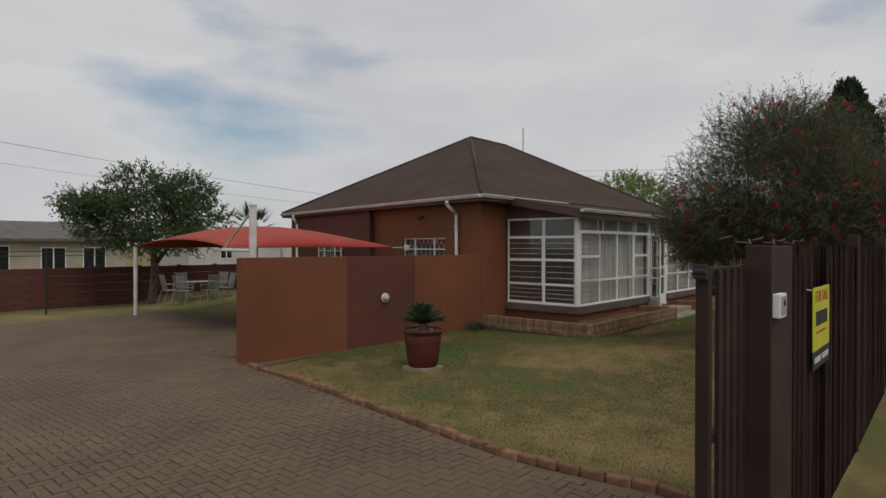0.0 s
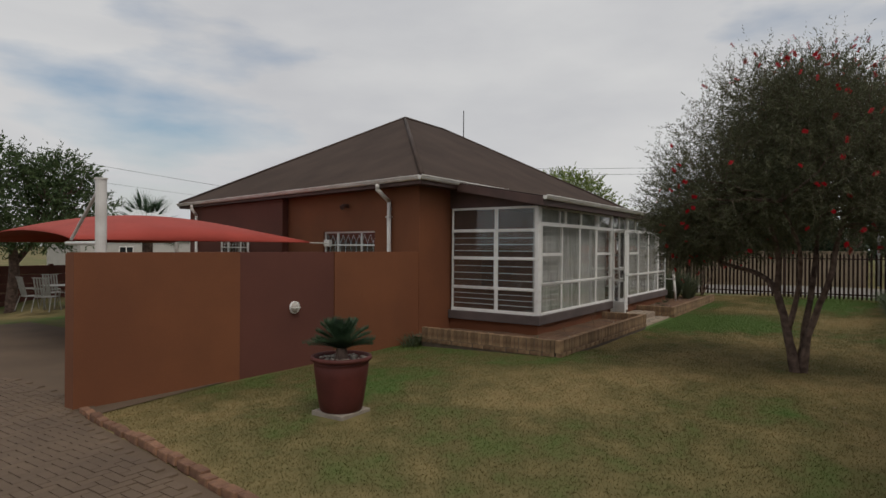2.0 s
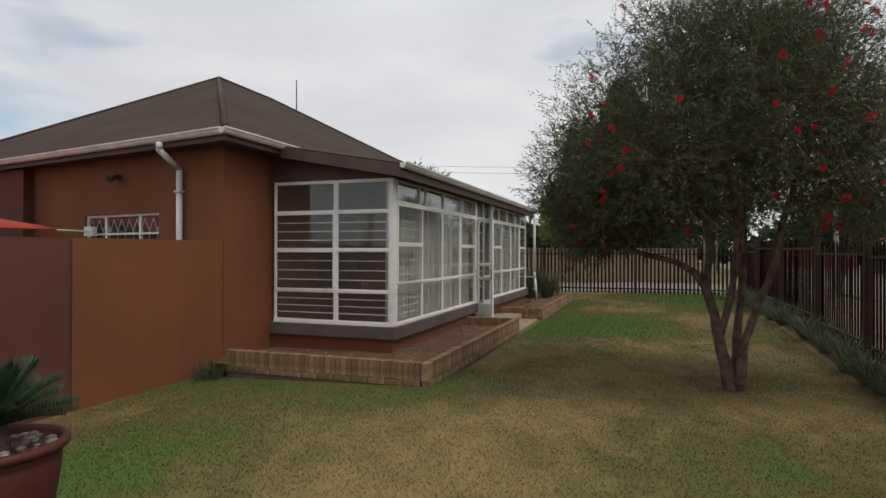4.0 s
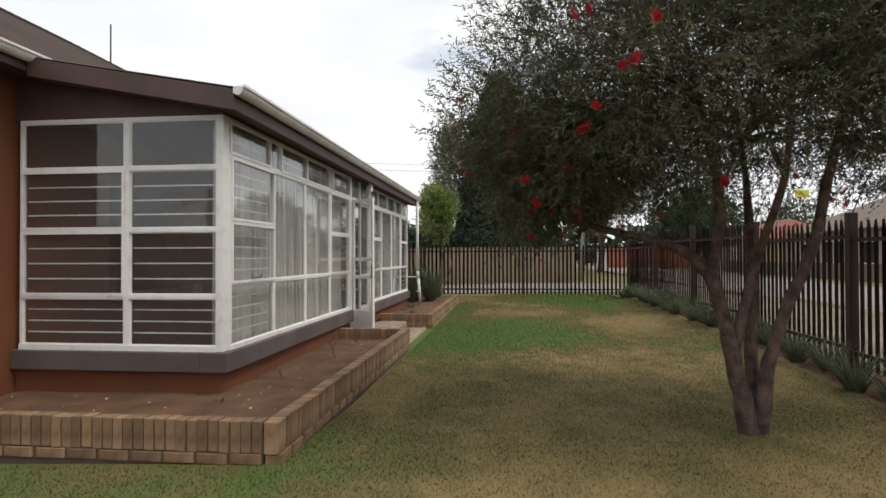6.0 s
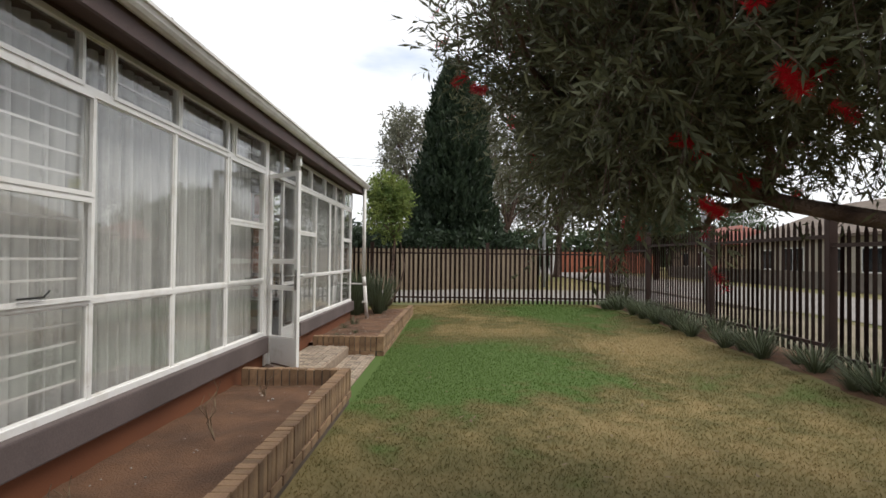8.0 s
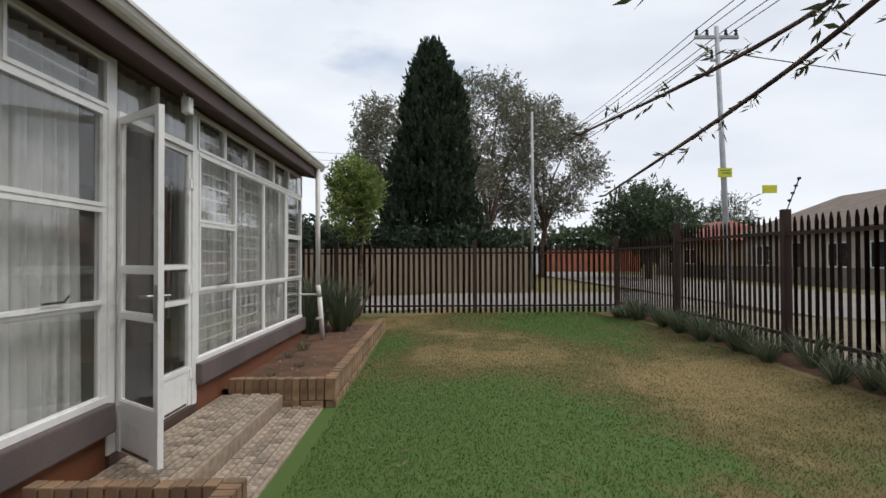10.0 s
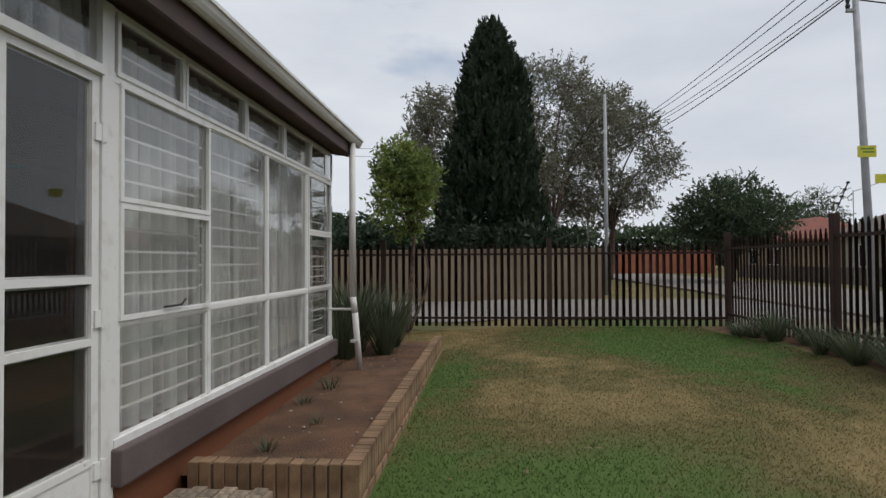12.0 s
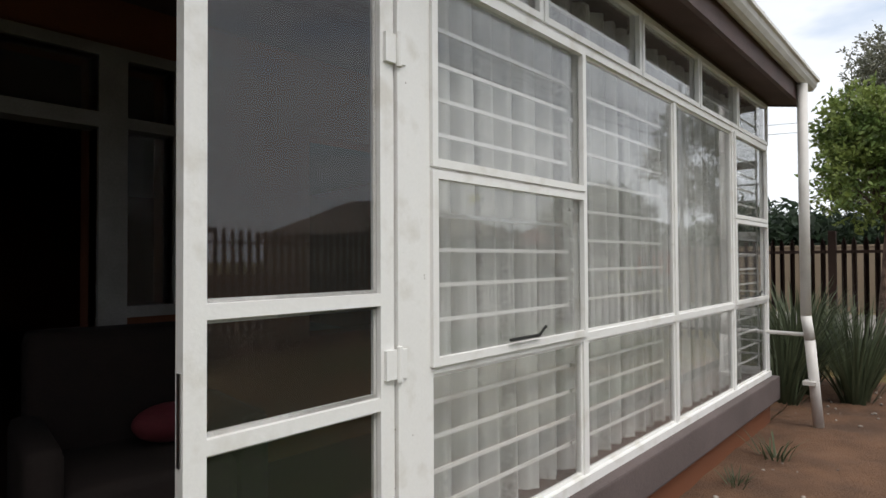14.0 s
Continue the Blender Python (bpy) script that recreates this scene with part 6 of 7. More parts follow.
# ---- neighbouring houses ----
M_CREAM = material("cream_plaster", (0.50, 0.45, 0.36), (0.42, 0.37, 0.29), 0.85, 1.0, 60, 0.2)
M_PALEWALL = material("white_plaster", (0.62, 0.60, 0.57), (0.52, 0.50, 0.47), 0.85, 1.0, 60, 0.2)
M_TAN = material("tan_plaster_wall", (0.31, 0.24, 0.165), (0.25, 0.19, 0.13), 0.9, 0.7, 60, 0.3)
M_GREYROOF = material("grey_tile_roof", (0.16, 0.145, 0.13), (0.11, 0.1, 0.09), 0.8, 2, 40, 0.3)
M_TILE = material("brown_tile_roof", (0.22, 0.17, 0.13), (0.16, 0.12, 0.095), 0.8, 2, 40, 0.3)
M_REDROOF = material("red_tile_roof", (0.27, 0.09, 0.06), (0.2, 0.065, 0.045), 0.8, 2, 40, 0.3)
M_ORANGE = material("orange_wall_paint", (0.42, 0.14, 0.075), (0.33, 0.11, 0.06), 0.85, 1, 60, 0.2)
M_GREYWALL = material("grey_block_wall", (0.23, 0.20, 0.17), (0.17, 0.15, 0.13), 0.9, 2, 60, 0.4)
M_DARKGLASS = material("dark_window_glass", (0.03, 0.035, 0.04), None, 0.08, 2, 30, 0.0)


def house(name, x0, x1, y0, y1, eave, ridge, wallm, roofm, label, face, wins, hip=2.5, over=0.5):
    """A far house: walls, hipped roof, and windows on the face that is seen ('s', 'n' or 'w')."""
    h = thing(name, label, "house")
    bm = B()
    box(bm, x0, x1, y0, y1, -0.2, eave)
    part("wall", bm, wallm, h)
    bm = B()
    a = [Vector((x0 - over, y0 - over, eave)), Vector((x1 + over, y0 - over, eave)), Vector((x1 + over, y1 + over, eave)), Vector((x0 - over, y1 + over, eave))]
    cy = (y0 + y1) / 2
    lo = [bm.verts.new(v) for v in a]
    lo2 = [bm.verts.new(v + Vector((0, 0, 0.16))) for v in a]
    t1, t2 = bm.verts.new((x0 - over + hip, cy, ridge)), bm.verts.new((x1 + over - hip, cy, ridge))
    bm.faces.new(lo[::-1])
    for i in range(4):
        j = (i + 1) % 4
        bm.faces.new((lo[i], lo[j], lo2[j], lo2[i]))
    bm.faces.new((lo2[0], lo2[1], t2, t1))
    bm.faces.new((lo2[1], lo2[2], t2))
    bm.faces.new((lo2[2], lo2[3], t1, t2))
    bm.faces.new((lo2[3], lo2[0], t1))
    part("roof", bm, roofm, h)
    for u, w, z0, z1 in wins:
        bm = B()
        f = B()
        if face in "sn":
            y = y0 - 0.03 if face == "s" else y1 + 0.03
            s = -1 if face == "s" else 1
            box(bm, u, u + w, y - 0.01, y + 0.01, z0, z1)
            for c in ((u - 0.05, u, z0, z1), (u + w, u + w + 0.05, z0, z1), (u - 0.05, u + w + 0.05, z1, z1 + 0.06), (u - 0.05, u + w + 0.05, z0 - 0.06, z0), (u + w / 2 - 0.03, u + w / 2 + 0.03, z0, z1)):
                box(f, c[0], c[1], y - 0.02 + 0.008 * s, y + 0.02 + 0.008 * s, c[2], c[3])
        wd = part("window", f, M_WHITE, h)
        part("pane", bm, M_DARKGLASS, wd)
    return h


house("neighbour_house", -6, 14.5, 41, 49, 2.2, 3.5, M_CREAM, M_GREYROOF, "cream plastered neighbouring house with a grey roof", "s", [(3.2, 1.6, 0.6, 1.8), (6.0, 2.2, 0.5, 1.9), (9.8, 1.2, 0.6, 1.8), (12.0, 1.2, 0.6, 1.8)])
house("outbuilding", 20.0, 30.0, 44, 49, 2.15, 2.6, M_PALEWALL, M_GREYROOF, "low white outbuilding beyond the boundary wall", "s", [(22.5, 0.9, 1.0, 1.7)], 1.0, 0.15)
house("street_house", 37.5, 53.0, -24.0, -15.5, 2.75, 5.2, M_CREAM, M_TILE, "cream house with a brown tiled roof across the street", "n", [(39.5, 1.8, 0.9, 2.1), (43.0, 1.4, 0.9, 2.1), (46.5, 2.2, 0.8, 2.2), (50.0, 1.4, 0.9, 2.1)], 4.0)
house("street_house", 14.0, 30.0, -26.0, -17.5, 2.75, 5.2, M_CREAM, M_TILE, "cream house with a tiled roof across the street", "n", [(16.0, 1.8, 0.9, 2.1), (20.0, 1.4, 0.9, 2.1), (25.5, 2.2, 0.8, 2.2)], 4.0)
house("street_house", 62.0, 72.0, -24.0, -17.0, 2.7, 4.7, M_TAN, M_REDROOF, "house with a red tiled roof down the street", "n", [(64.0, 1.8, 0.9, 2.1), (68.0, 1.4, 0.9, 2.1)], 3.4)
house("street_house", -14.0, 5.0, -26.0, -17.5, 2.75, 5.0, M_PALEWALL, M_GREYROOF, "pale house across the street", "n", [(-10.0, 1.8, 0.9, 2.1), (0.0, 1.4, 0.9, 2.1)], 4.0)
house("street_house", 74.0, 86.0, 2.0, 12.0, 2.7, 4.9, M_TAN, M_GREYROOF, "tan house beyond the side street", "s", [(78.0, 1.6, 0.9, 2.1)], 4.0)


def plain_wall(name, x0, x1, y0, y1, z1, m, label, pillars=0):
    t = thing(name, label, "wall", kind="structure")
    bm = B()
    box(bm, x0, x1, y0, y1, -0.25, z1)
    part("wall_face", bm, m, t)
    bm = B()
    box(bm, x0 - 0.03, x1 + 0.03, y0 - 0.03, y1 + 0.03, z1 + 0.002, z1 + 0.06, 0.01)
    part("coping", bm, m, t)
    return t


plain_wall("wall_tan", 36.4, 36.62, 1.9, 30, 1.72, M_TAN, "tan plastered boundary wall across the side street")
plain_wall("wall_tan_return", 36.62, 60, 1.9, 2.1, 1.72, M_TAN, "tan plastered boundary wall along the street")
plain_wall("wall_orange", 72, 72.2, -15, -5.2, 2.1, M_ORANGE, "orange painted boundary wall down the street")
plain_wall("wall_white_post", 71.6, 72.0, -5.2, -4.2, 2.0, M_PALEWALL, "white gate pier down the street")
plain_wall("wall_street", 10, 60, -12.4, -12.2, 0.85, M_GREYWALL, "low grey block wall across the street")

# ---- street ----
M_STREET = material("worn_grey_street", (0.27, 0.245, 0.22), (0.22, 0.20, 0.18), 0.9, 0.5, 50, 0.4)
M_VERGE = material("sandy_verge", (0.26, 0.21, 0.15), (0.16, 0.14, 0.08), 0.95, 1.3, 50, 0.8)


def sheet(name, x0, x1, y0, y1, off, m, label, cat):
    nx, ny = max(1, int((x1 - x0) / 1.0)), max(1, int((y1 - y0) / 1.0))
    verts = [(x0 + (x1 - x0) * i / nx, y0 + (y1 - y0) * j / ny, ground_z(x0 + (x1 - x0) * i / nx, y0 + (y1 - y0) * j / ny) + off) for j in range(ny + 1) for i in range(nx + 1)]
    faces = [(j * (nx + 1) + i, j * (nx + 1) + i + 1, (j + 1) * (nx + 1) + i + 1, (j + 1) * (nx + 1) + i) for j in range(ny) for i in range(nx)]
    return tagged(new(name, soup(name, verts, faces, m, True)), label, cat, kind="structure")


sheet("road", -60, 120, -9.5, -2.6, 0.02, M_STREET, "worn pale grey asphalt street", "road")
sheet("road_side", 29.0, 35.6, -2.6, 60, 0.024, M_STREET, "worn pale grey side street", "road")
sheet("pavement", 4.2, 29.0, -2.2, FENCE_Y - 0.25, 0.012, M_VERGE, "sandy verge with dry grass outside the fence", "verge")
bm = B()
box(bm, 4.4, 60, -2.58, -2.44, -0.2, ground_z(15, 0) + 0.12, 0.02)
solo("kerb", bm, M_CONCRETE, "pale concrete kerb along the street", "kerb", "structure")


def power_pole(x, y, h, label, arm=True, tag=False, lean=0.0):
    t = thing("power_pole", label, "power pole")
    bm = B()
    rod(bm, (x, y - lean, -0.2), (x, y, h), 0.088, 0.055, 14)
    part("pole", bm, M_GREYPOLE, t, smooth=True)
    if arm:
        bm = B()
        box(bm, x - 0.04, x + 0.04, y - 0.58, y + 0.58, h - 0.33, h - 0.25)
        part("cross_arm", bm, M_GREYPOLE, t)
        for k in (-0.52, -0.25, 0.25, 0.52):
            bm = B()
            lathe(bm, [(0.03, h - 0.25), (0.05, h - 0.2), (0.03, h - 0.16), (0.045, h - 0.12), (0.02, h - 0.08)], (x, y + k), 10)
            part("insulator", bm, M_BLACK, t)
    if tag:
        bm = B()
        box(bm, x - 0.115, x - 0.108, y - 0.17 - lean / 2, y + 0.20 - lean / 2, 3.46, 3.70)
        plate = part("sign_plate", bm, M_YELLOW, t, "small yellow sign plate")
        for z, a, b in ((3.62, -0.12, 0.14), (3.55, -0.13, 0.10)):
            bm = B()
            box(bm, x - 0.118, x - 0.1152, y + a - lean / 2, y + b - lean / 2, z, z + 0.035)
            part("print_bar", bm, M_PRINT, plate)
        bm = B()
        box(bm, x - 0.04, x + 0.04, y - 0.05, y + 0.16, h - 0.92, h - 0.86)
        bracket = part("bracket", bm, M_GREYPOLE, t)
        bm = B()
        lathe(bm, [(0.03, h - 0.86), (0.05, h - 0.80), (0.03, h - 0.74), (0.045, h - 0.68), (0.02, h - 0.62)], (x, y + 0.13), 10)
        part("insulator", bm, M_BLACK, bracket)
    return t


M_GREYPOLE = material("grey_galvanised_pole", (0.46, 0.47, 0.49), (0.36, 0.37, 0.39), 0.6, 4, 60, 0.1)
M_PRINT = material("green_print", (0.20, 0.36, 0.03), None, 0.6, 6, 60, 0.05)
M_YELLOW = material("yellow_paint", (0.72, 0.70, 0.04), (0.62, 0.60, 0.04), 0.5, 6, 60, 0.05)
power_pole(28.5, -1.85, 7.45, "tall grey power pole with a cross arm on the verge", True, True, 0.28)
power_pole(57.0, -1.0, 8.9, "grey power pole down the street")
power_pole(-12.0, -1.2, 8.1, "grey power pole on the verge")
power_pole(38.5, 1.35, 7.7, "thin pale street pole beside the tan wall", False)


def cable(p, q, sag, label, r=0.012):
    p, q = Vector(p), Vector(q)
    bm = B()
    m = 14
    pts = [p.lerp(q, i / m) - Vector((0, 0, sag * 4 * (i / m) * (1 - i / m))) for i in range(m + 1)]
    tube(bm, pts, [r] * len(pts), 5)
    return solo("cable", bm, M_BLACK, label, "cable", group="overhead cables")


for k in (-0.52, -0.25, 0.25, 0.52):
    cable((28.5, -1.85 + k, 7.38), (57.0, -1.0 + k, 8.85), 0.5, "black overhead power cable along the street")
    cable((28.5, -1.85 + k, 7.38), (-12.0, -1.2 + k, 8.05), 0.8, "black overhead power cable along the street")
cable((28.5, -1.72, 6.85), (57.0, -1.0, 8.0), 0.5, "black overhead service cable", 0.016)
cable((57, -1.0, 8.8), (47, 30, 9.0), 0.4, "thin overhead cable crossing behind the trees")
cable((57, -1.0, 8.3), (47, 30, 8.5), 0.4, "thin overhead cable crossing behind the trees")
cable((28.5, -1.85, 6.8), (33.0, -22.0, 6.4), 0.2, "black service cable to the house across the street", 0.016)
cable((-30, 46, 12.5), (60, 62, 8.0), 1.0, "thin overhead cable behind the carport", 0.015)
cable((-30, 48, 11.0), (60, 64, 7.0), 1.0, "thin overhead cable behind the carport", 0.011)
flag = thing("flag_sign", "small yellow flag sign on a thin pole across the street", "flag")
bm = B()
rod(bm, (42.4, -9.9, 0.0), (42.4, -9.9, 4.3), 0.02, 0.02, 8)
rod(bm, (42.4, -9.9, 4.25), (42.5, -11.4, 4.75), 0.015, 0.015, 8)
part("pole", bm, M_GREYPOLE, flag)
bm = B()
box(bm, 42.45, 42.47, -11.6, -10.85, 4.6, 5.0)
part("banner", bm, M_YELLOW, flag)

# ---- electric fence brackets ----
for x in (12.0, 14.7, 17.42, 20.7, 24.1, FENCE_X):
    t_ = thing("fence_bracket", "black electric-fence bracket with insulators on a fence post", "fence bracket", group="electric fence brackets")
    z = ground_z(x, FENCE_Y) + 1.84
    bm = B()
    rod(bm, (x, FENCE_Y, z - 0.05), (x + 0.05, FENCE_Y - 0.22, z + 0.42), 0.008, 0.008, 6)
    part("arm", bm, M_BLACK, t_)
    for k in range(4):
        f = 0.3 + 0.23 * k
        bm = B()
        rod(bm, (x + 0.05 * f - 0.02, FENCE_Y - 0.22 * f, z + 0.42 * f), (x + 0.05 * f + 0.02, FENCE_Y - 0.22 * f, z + 0.42 * f), 0.018, 0.018, 8)
        part("insulator", bm, M_BLACK, t_)

# ---- sliding gate, sign and intercom ----
gate = thing("sliding_gate", "dark brown steel slatted driveway gate, slid open", "gate")
GY = GATE_Y + 0.09
for a in ((2.395, 2.455, 0.0, 2.01), (3.22, 3.28, 0.0, 2.01)):
    bm = B()
    box(bm, a[0], a[1], GY - 0.03, GY + 0.03, -0.05 + a[2], a[3] - 0.14, 0.004)
    part("gate_frame", bm, M_FENCE, gate)
for z in (0.10, 1.0, 1.81):
    bm = B()
    box(bm, 2.455, 3.22, GY - 0.02, GY + 0.02, z, z + 0.05)
    part("rail", bm, M_FENCE, gate)
for k in range(6):
    x = 2.52 + 0.118 * k
    bm = B()
    box(bm, x, x + 0.06, GY - 0.042, GY - 0.022, 0.0, 1.85)
    part("slat", bm, M_FENCE, gate)
bm = B()
rod(bm, (2.375, GY - 0.03, 1.845), (2.375, GY + 0.03, 1.845), 0.022, 0.022, 14)
box(bm, 2.36, 2.393, GY - 0.03, GY + 0.03, 1.81, 1.875)
part("roller", bm, M_BLACK, gate)
gp = thing("gate_post", "square dark brown steel gate post", "post")
bm = B()
box(bm, 3.0, 3.515, GATE_Y - 0.075, GATE_Y + 0.055, -0.3, 1.97, 0.008)
part("post", bm, M_FENCE, gp)
ic = thing("intercom", "small white framed intercom box on the gate post", "intercom")
bm = B()
box(bm, 3.01, 3.16, GATE_Y - 0.115, GATE_Y - 0.076, 1.58, 1.71, 0.006)
part("case", bm, M_WHITE, ic)
bm = B()
box(bm, 3.024, 3.146, GATE_Y - 0.119, GATE_Y - 0.1152, 1.594, 1.696)
part("keypad", bm, M_GREYPOLE, ic)
bm = B()
rod(bm, (3.085, GATE_Y - 0.119, 1.66), (3.085, GATE_Y - 0.123, 1.66), 0.018, 0.018, 12)
part("button", bm, M_BLACK, ic)


def words(text, size, m, mat, parent, name="lettering"):
    cu = bpy.data.curves.new("words", "FONT")
    cu.body, cu.size, cu.align_x, cu.align_y, cu.extrude = text, size, "CENTER", "CENTER", 0.0008
    tmp = bpy.data.objects.new("words", cu)
    scene.collection.objects.link(tmp)
    me = bpy.data.meshes.new_from_object(tmp.evaluated_get(bpy.context.evaluated_depsgraph_get()))
    bpy.data.objects.remove(tmp)
    me.materials.clear()
    me.materials.append(mat)
    o = new(name, me)
    o.parent = parent
    o.matrix_local = m
    return o


M_SIGNRED = material("sign_red", (0.55, 0.05, 0.03), None, 0.5, 5, 60, 0.0)
M_SIGNWHITE = material("sign_white", (0.8, 0.8, 0.78), None, 0.5, 5, 60, 0.0)
sign = thing("sale_sign", "yellow for-sale sign board tied to the palisade fence", "sign")
sign.location = (4.47, GATE_Y - 0.075, 1.41)
bm = B()
box(bm, -0.32, 0.32, -0.003, 0.003, -0.17, 0.27)
part("board", bm, M_YELLOW, sign)
bm = B()
box(bm, -0.32, 0.32, -0.003, 0.003, -0.30, -0.1702)
part("footer", bm, M_BLACK, sign, "black strip with white bars")
words("FOR SALE", 0.115, pose(0, -0.0045, 0.20, 90), M_SIGNRED, sign)
for x0, x1, z0, z1, m in ((-0.22, 0.22, 0.0, 0.10, M_BLACK), (-0.2, 0.16, -0.055, -0.04, M_SIGNRED), (-0.27, -0.05, -0.255, -0.215, M_SIGNWHITE), (0.0, 0.27, -0.255, -0.215, M_SIGNWHITE)):
    bm = B()
    box(bm, x0, x1, -0.0055, -0.0035, z0, z1)
    part("bar", bm, m, sign)
for sx in (-1, 1):
    bm = B()
    rod(bm, (sx * 0.31, 0.0, 0.25), (sx * 0.36, 0.06, 0.27), 0.004, 0.004, 6)
    part("tie", bm, M_SIGNWHITE, sign)
bm = B()
pts = [(2.34 + 0.08 * i, GATE_Y + 0.02 * math.sin(i * 1.9), 1.995 + 0.014 * math.sin(i * 0.9) + 0.008 * math.cos(i * 2.7)) for i in range(24)]
tube(bm, [Vector(p) for p in pts], [0.0035] * 24, 6)
solo("loose_wire", bm, M_FASCIA, "loose grey wire looped along the gate top", "wire")

# ---- bricks of the planters ----
def lay(core, mesh, x, y, z, rz=0.0, ry=0.0):
    o = new("brick", mesh)
    o.parent = core
    o.location = (x + RNG.uniform(-0.003, 0.003), y + RNG.uniform(-0.004, 0.004), z + RNG.uniform(-0.004, 0.004))
    o.rotation_euler = (RNG.uniform(-0.02, 0.02), RNG.uniform(-0.015, 0.015), rz + RNG.uniform(-0.02, 0.02))


for core, runs, top, base, capped in BRICKS:
    for (x0, y0), (x1, y1) in runs:
        L = math.hypot(x1 - x0, y1 - y0)
        n = int(L / 0.076)
        along_x = abs(x1 - x0) > abs(y1 - y0)
        turn = 0.0 if along_x else math.pi / 2
        for i in range(n):
            f = (i + 0.5) / n
            x, y = x0 + (x1 - x0) * f, y0 + (y1 - y0) * f
            if capped:
                lay(core, ME_BRICK_FLAT, *((x, y0 + 0.105) if along_x else (x0 + 0.105, y)), top - 0.036, turn)
            lay(core, ME_BRICK_STAND, *((x, y0 + 0.052) if along_x else (x0 + 0.052, y)), top - (0.078 if capped else 0.0) - 0.1085, turn)
        m = int(L / 0.226)
        for i in range(0 if capped else m):
            f = (i + 0.5) / m
            x, y = x0 + (x1 - x0) * f, y0 + (y1 - y0) * f
            lay(core, ME_BRICK_STRETCH, *((x, y0 + 0.044) if along_x else (x0 + 0.044, y)), top - 0.255, turn)

# ---- kerb bricks along the lawn ----
edge = thing("lawn_edging", "row of worn reddish bricks between lawn and driveway", "edging", kind="structure")
M_EDGE = material("worn_red_brick", (0.31, 0.162, 0.092), (0.18, 0.088, 0.054), 0.95, 9, 80, 0.9, 0.01, per_object=0.3)
bm = B()
box(bm, -0.105, 0.105, -0.05, 0.05, -0.045, 0.045, 0.014)
ME_EDGE = mesh_of("brick", bm, M_EDGE)
y = 1.9
while y < 10.25:
    x = curb_x(y)
    dx = (curb_x(y + 0.1) - x) / 0.1
    o = new("brick", ME_EDGE)
    o.parent = edge
    o.location = (x + 0.05 + RNG.uniform(-0.012, 0.012), y, back_fall(y) - 0.105 + RNG.uniform(-0.012, 0.012))
    o.rotation_euler = (RNG.uniform(-0.08, 0.08), RNG.uniform(-0.08, 0.08), math.pi / 2 - math.atan(dx) + RNG.uniform(-0.06, 0.06))
    s = RNG.uniform(0.85, 1.1)
    o.scale = (s, RNG.uniform(0.85, 1.1), RNG.uniform(0.85, 1.1))
    y += 0.222 * s

# ---- pavers: herringbone ----
def paver_centres(x0, x1, y0, y1):
    """Herringbone of 0.2 x 0.1 blocks: centre and whether it lies along x."""
    a = 0.1
    out = []
    for i in range(int(x0 / a) - 2, int(x1 / a) + 2):
        for j in range(int(y0 / a) - 2, int(y1 / a) + 2):
            k = (i - j) % 4
            if k == 0:
                out.append((i * a + a, j * a + a / 2, True))
            elif k == 2 + 1:
                out.append((i * a + a / 2, j * a + a, False))
    return out


bm = B()
box(bm, -0.0975, 0.0975, -0.0475, 0.0475, -0.02, 0.0, 0.003)
ME_PAVER = mesh_of("paver", bm, material("brown_paver_single", (0.156, 0.104, 0.065), (0.116, 0.077, 0.049), 0.85, 0.7, 90, 0.4, 0.003, per_object=0.07))
near, rest = [], []
for x, y, flat in paver_centres(-4.5, 5.3, 0.3, 13.0):
    if y < 10.4 and x > curb_x(y) - 0.14:
        continue
    d = math.hypot(x - 2.6, (y - 3.6) * 1.0)
    near.append((d, x, y, flat))
near.sort()
for d, x, y, flat in near[:300]:
    o = new("paver", ME_PAVER)
    o.parent = driveway
    o.location = (x, y, back_fall(y) - 0.112 + RNG.uniform(-0.002, 0.002))
    o.rotation_euler = (RNG.uniform(-0.012, 0.012), RNG.uniform(-0.012, 0.012), 0 if flat else math.pi / 2)
verts, faces = [], []
pr_ = random.Random(5)
for d, x, y, flat in near[300:]:
    hx, hy = (0.0975, 0.0475) if flat else (0.0475, 0.0975)
    z = back_fall(y) - 0.112 + pr_.uniform(-0.003, 0.003)
    tx, ty = pr_.uniform(-0.015, 0.015), pr_.uniform(-0.015, 0.015)
    i = len(verts)
    for sx, sy in ((-1, -1), (1, -1), (1, 1), (-1, 1)):
        verts.append((x + sx * (hx - 0.004), y + sy * (hy - 0.004), z + sx * hx * tx + sy * hy * ty))
    for sx, sy in ((-1, -1), (1, -1), (1, 1), (-1, 1)):
        verts.append((x + sx * hx, y + sy * hy, z - 0.016))
    faces.append((i, i + 1, i + 2, i + 3))
    for a in range(4):
        b = (a + 1) % 4
        faces.append((i + 4 + a, i + 4 + b, i + b, i + a))
o = new("pavers", soup("pavers", verts, faces, M_PAVER))
o.parent = driveway
tagged(o, kind="stuff")

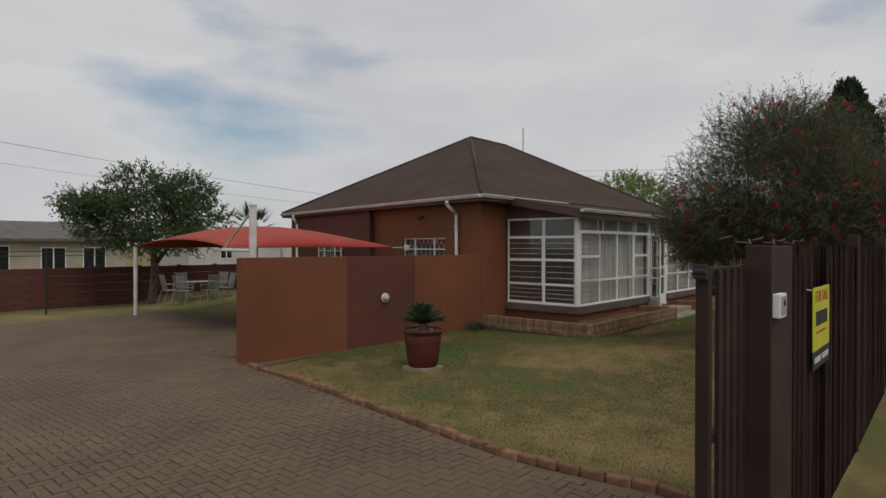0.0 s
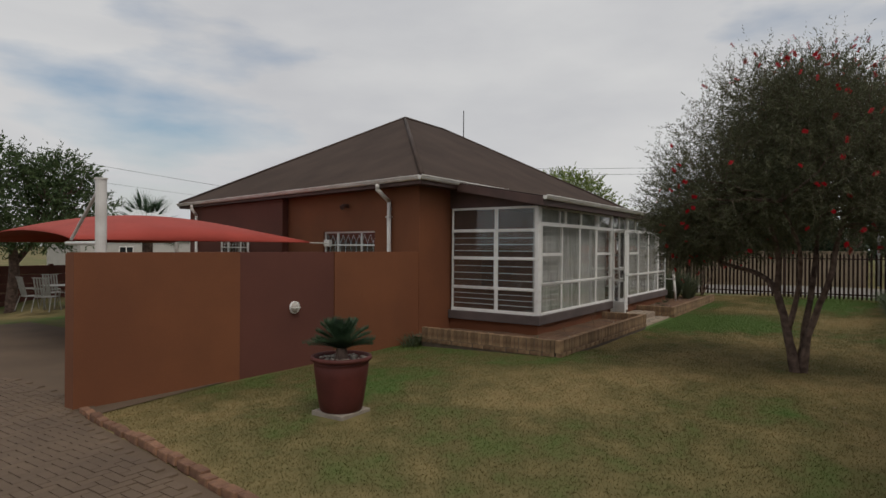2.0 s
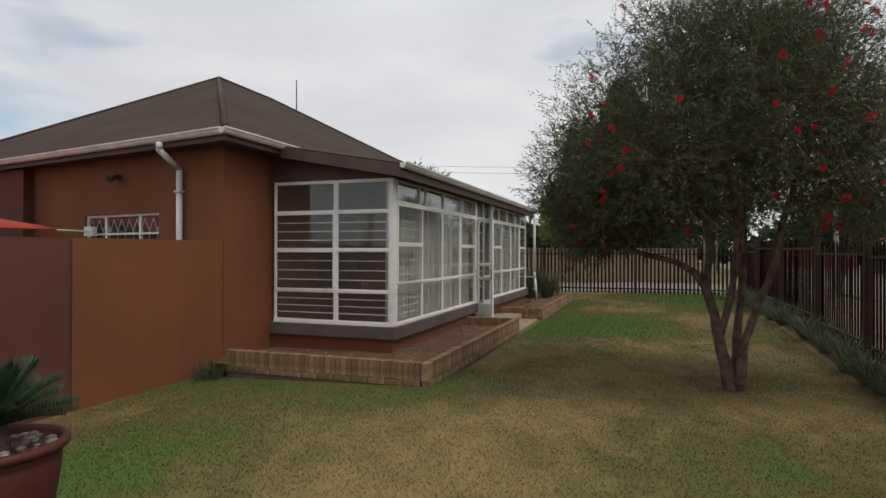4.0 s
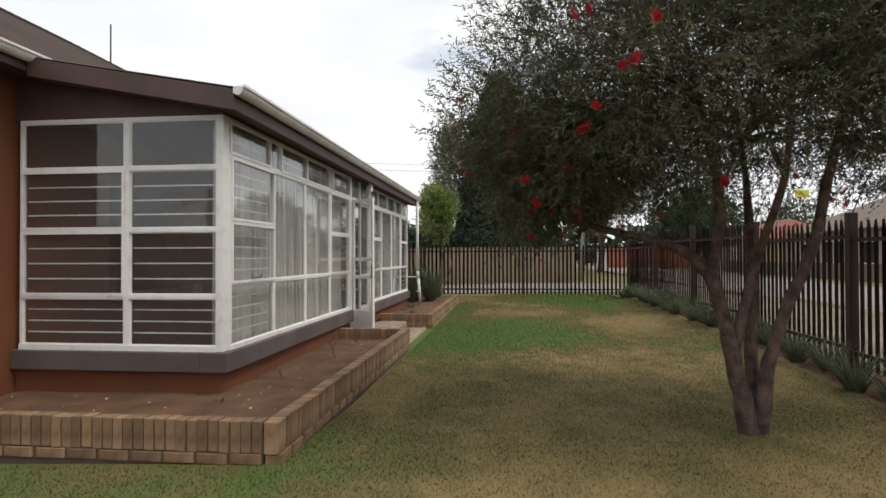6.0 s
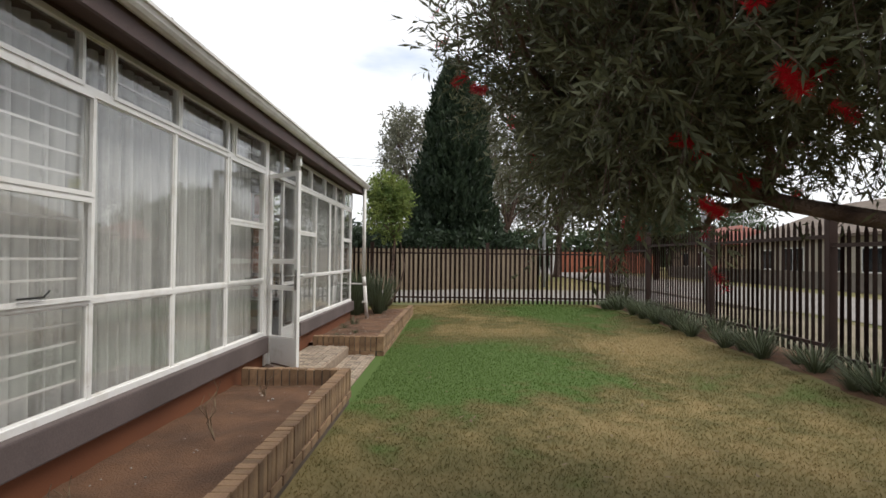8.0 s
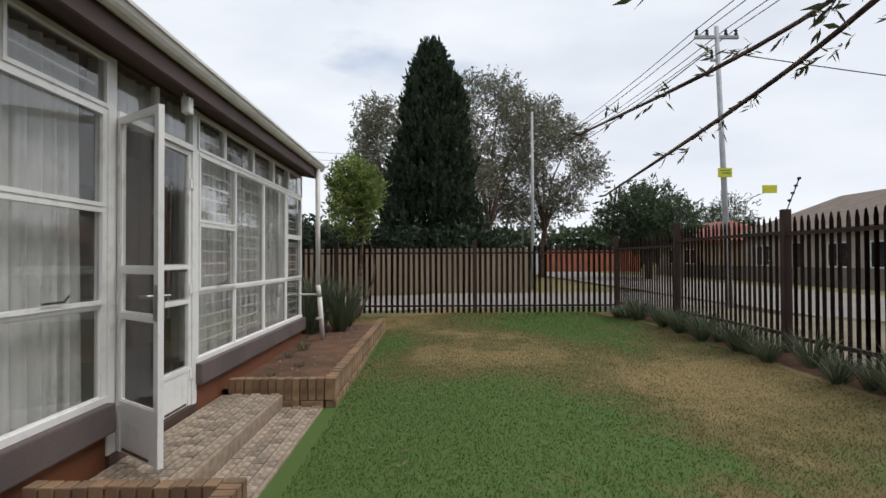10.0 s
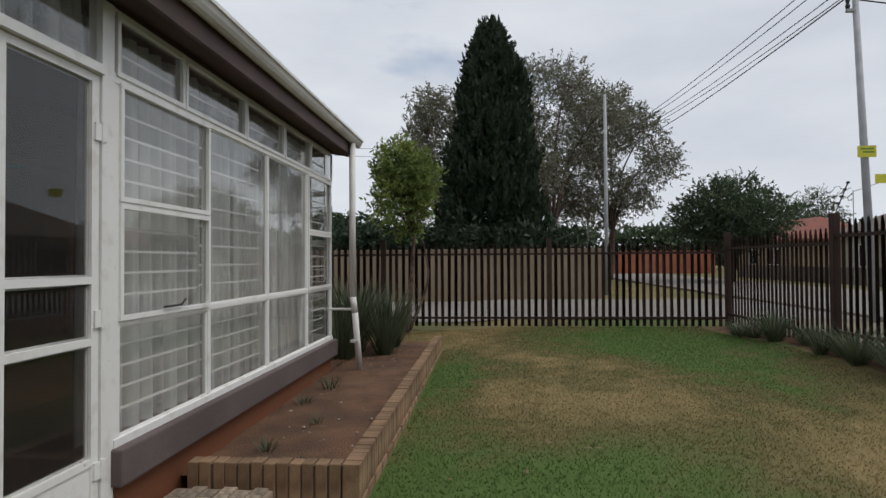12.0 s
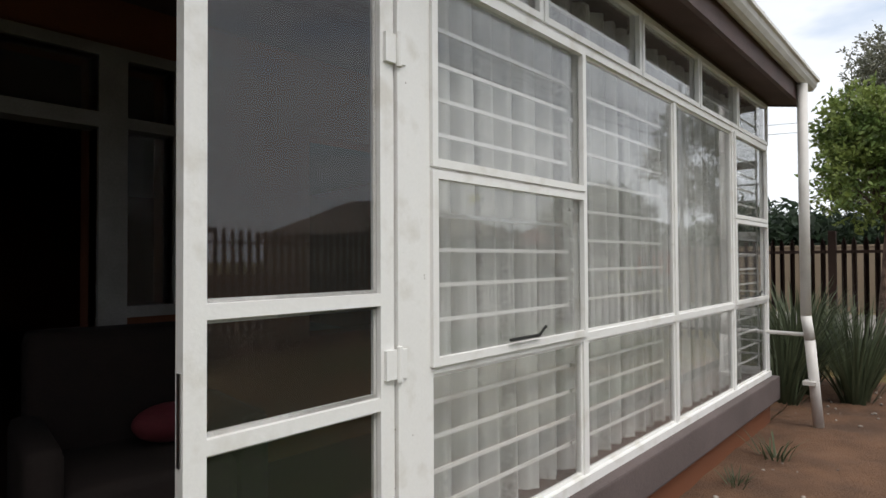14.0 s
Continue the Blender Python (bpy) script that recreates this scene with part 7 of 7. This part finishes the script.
# step pavers
ME_STEPBRICK = brick_mesh("brick", 0.108, 0.082, 0.02, material("step_paver", (0.42, 0.34, 0.255), (0.23, 0.175, 0.13), 0.85, 22, 90, 0.6, 0.006, per_object=0.32))
for x0, x1, y0, y1, z in ((16.28, 19.01, 7.10, 7.66, 0.050), (16.28, 19.01, 6.70, 7.07, -0.075)):
    ny = max(1, int((y1 - y0) / 0.087))
    for j in range(ny):
        n = int((x1 - x0) / 0.113)
        for i in range(n):
            o = new("brick", ME_STEPBRICK)
            o.parent = steps
            o.location = (x0 + (i + 0.5 + 0.2 * (-1) ** j) * (x1 - x0) / n, y0 + (j + 0.5) * (y1 - y0) / ny, z + RNG.uniform(-0.002, 0.002))
            o.rotation_euler = (RNG.uniform(-0.01, 0.01), RNG.uniform(-0.01, 0.01), RNG.uniform(-0.02, 0.02))

# ---- grass ----
def grass(n, seed):
    r = np.random.default_rng(seed)
    x = r.uniform(4.2, FENCE_X - 0.1, n)
    y = r.uniform(FENCE_Y + 0.58, 10.2, n)
    cx = np.array([curb_x(v) for v in y]) + 0.13
    wall = 10.39 - (x - 5.15) * 0.05 - np.maximum(0, x - 9.434) * 0.115
    ok = (x > cx) & (y < wall) & ~((x > 11.1) & (y > 6.54)) & ~((np.hypot(x - PX, y - PY) < 0.36))
    ok |= (x > 25.1) & (y < 10)
    x, y = x[ok], y[ok]
    n = len(x)
    z = np.array([ground_z(a, b) + 0.012 * noise.noise((a * 0.6, b * 0.6, 0)) for a, b in zip(x, y)]) + 0.006
    a = r.uniform(0, 2 * np.pi, n)
    h = r.uniform(0.004, 0.015, n)
    w = r.uniform(0.005, 0.009, n)
    lean = r.uniform(0.012, 0.036, n)
    b = a + r.uniform(0.8, 2.3, n)
    P = np.stack([x, y, z], 1)
    side = np.stack([np.cos(a) * w, np.sin(a) * w, np.zeros(n)], 1)
    tip = P + np.stack([np.cos(b) * lean, np.sin(b) * lean, h], 1)
    V = np.stack([P - side - [0, 0, 0.02], P + side - [0, 0, 0.02], tip], 1).reshape(-1, 3)
    F = np.arange(len(V)).reshape(-1, 3)
    return tagged(new("grass", soup("grass", V.tolist(), F.tolist(), M_BLADE)), "short patchy green and dry grass blades", "grass", kind="stuff")


grass(600000, 8)
# fallen leaves on the lawn
fr = random.Random(15)
verts, faces = [], []
for k in range(160):
    x, y = fr.uniform(9, 25), fr.uniform(1.9, 6.3)
    a = fr.uniform(0, 6.28)
    p = Vector((x, y, ground_z(x, y) + 0.03))
    blade(verts, faces, p, p + Vector((0.06 * math.cos(a), 0.06 * math.sin(a), fr.uniform(-0.01, 0.02))), 0.03, 0, 2)
tagged(new("fallen_leaves", soup("fallen_leaves", verts, faces, M_DRY)), "dry brown leaves scattered on the lawn", "leaves", kind="stuff")
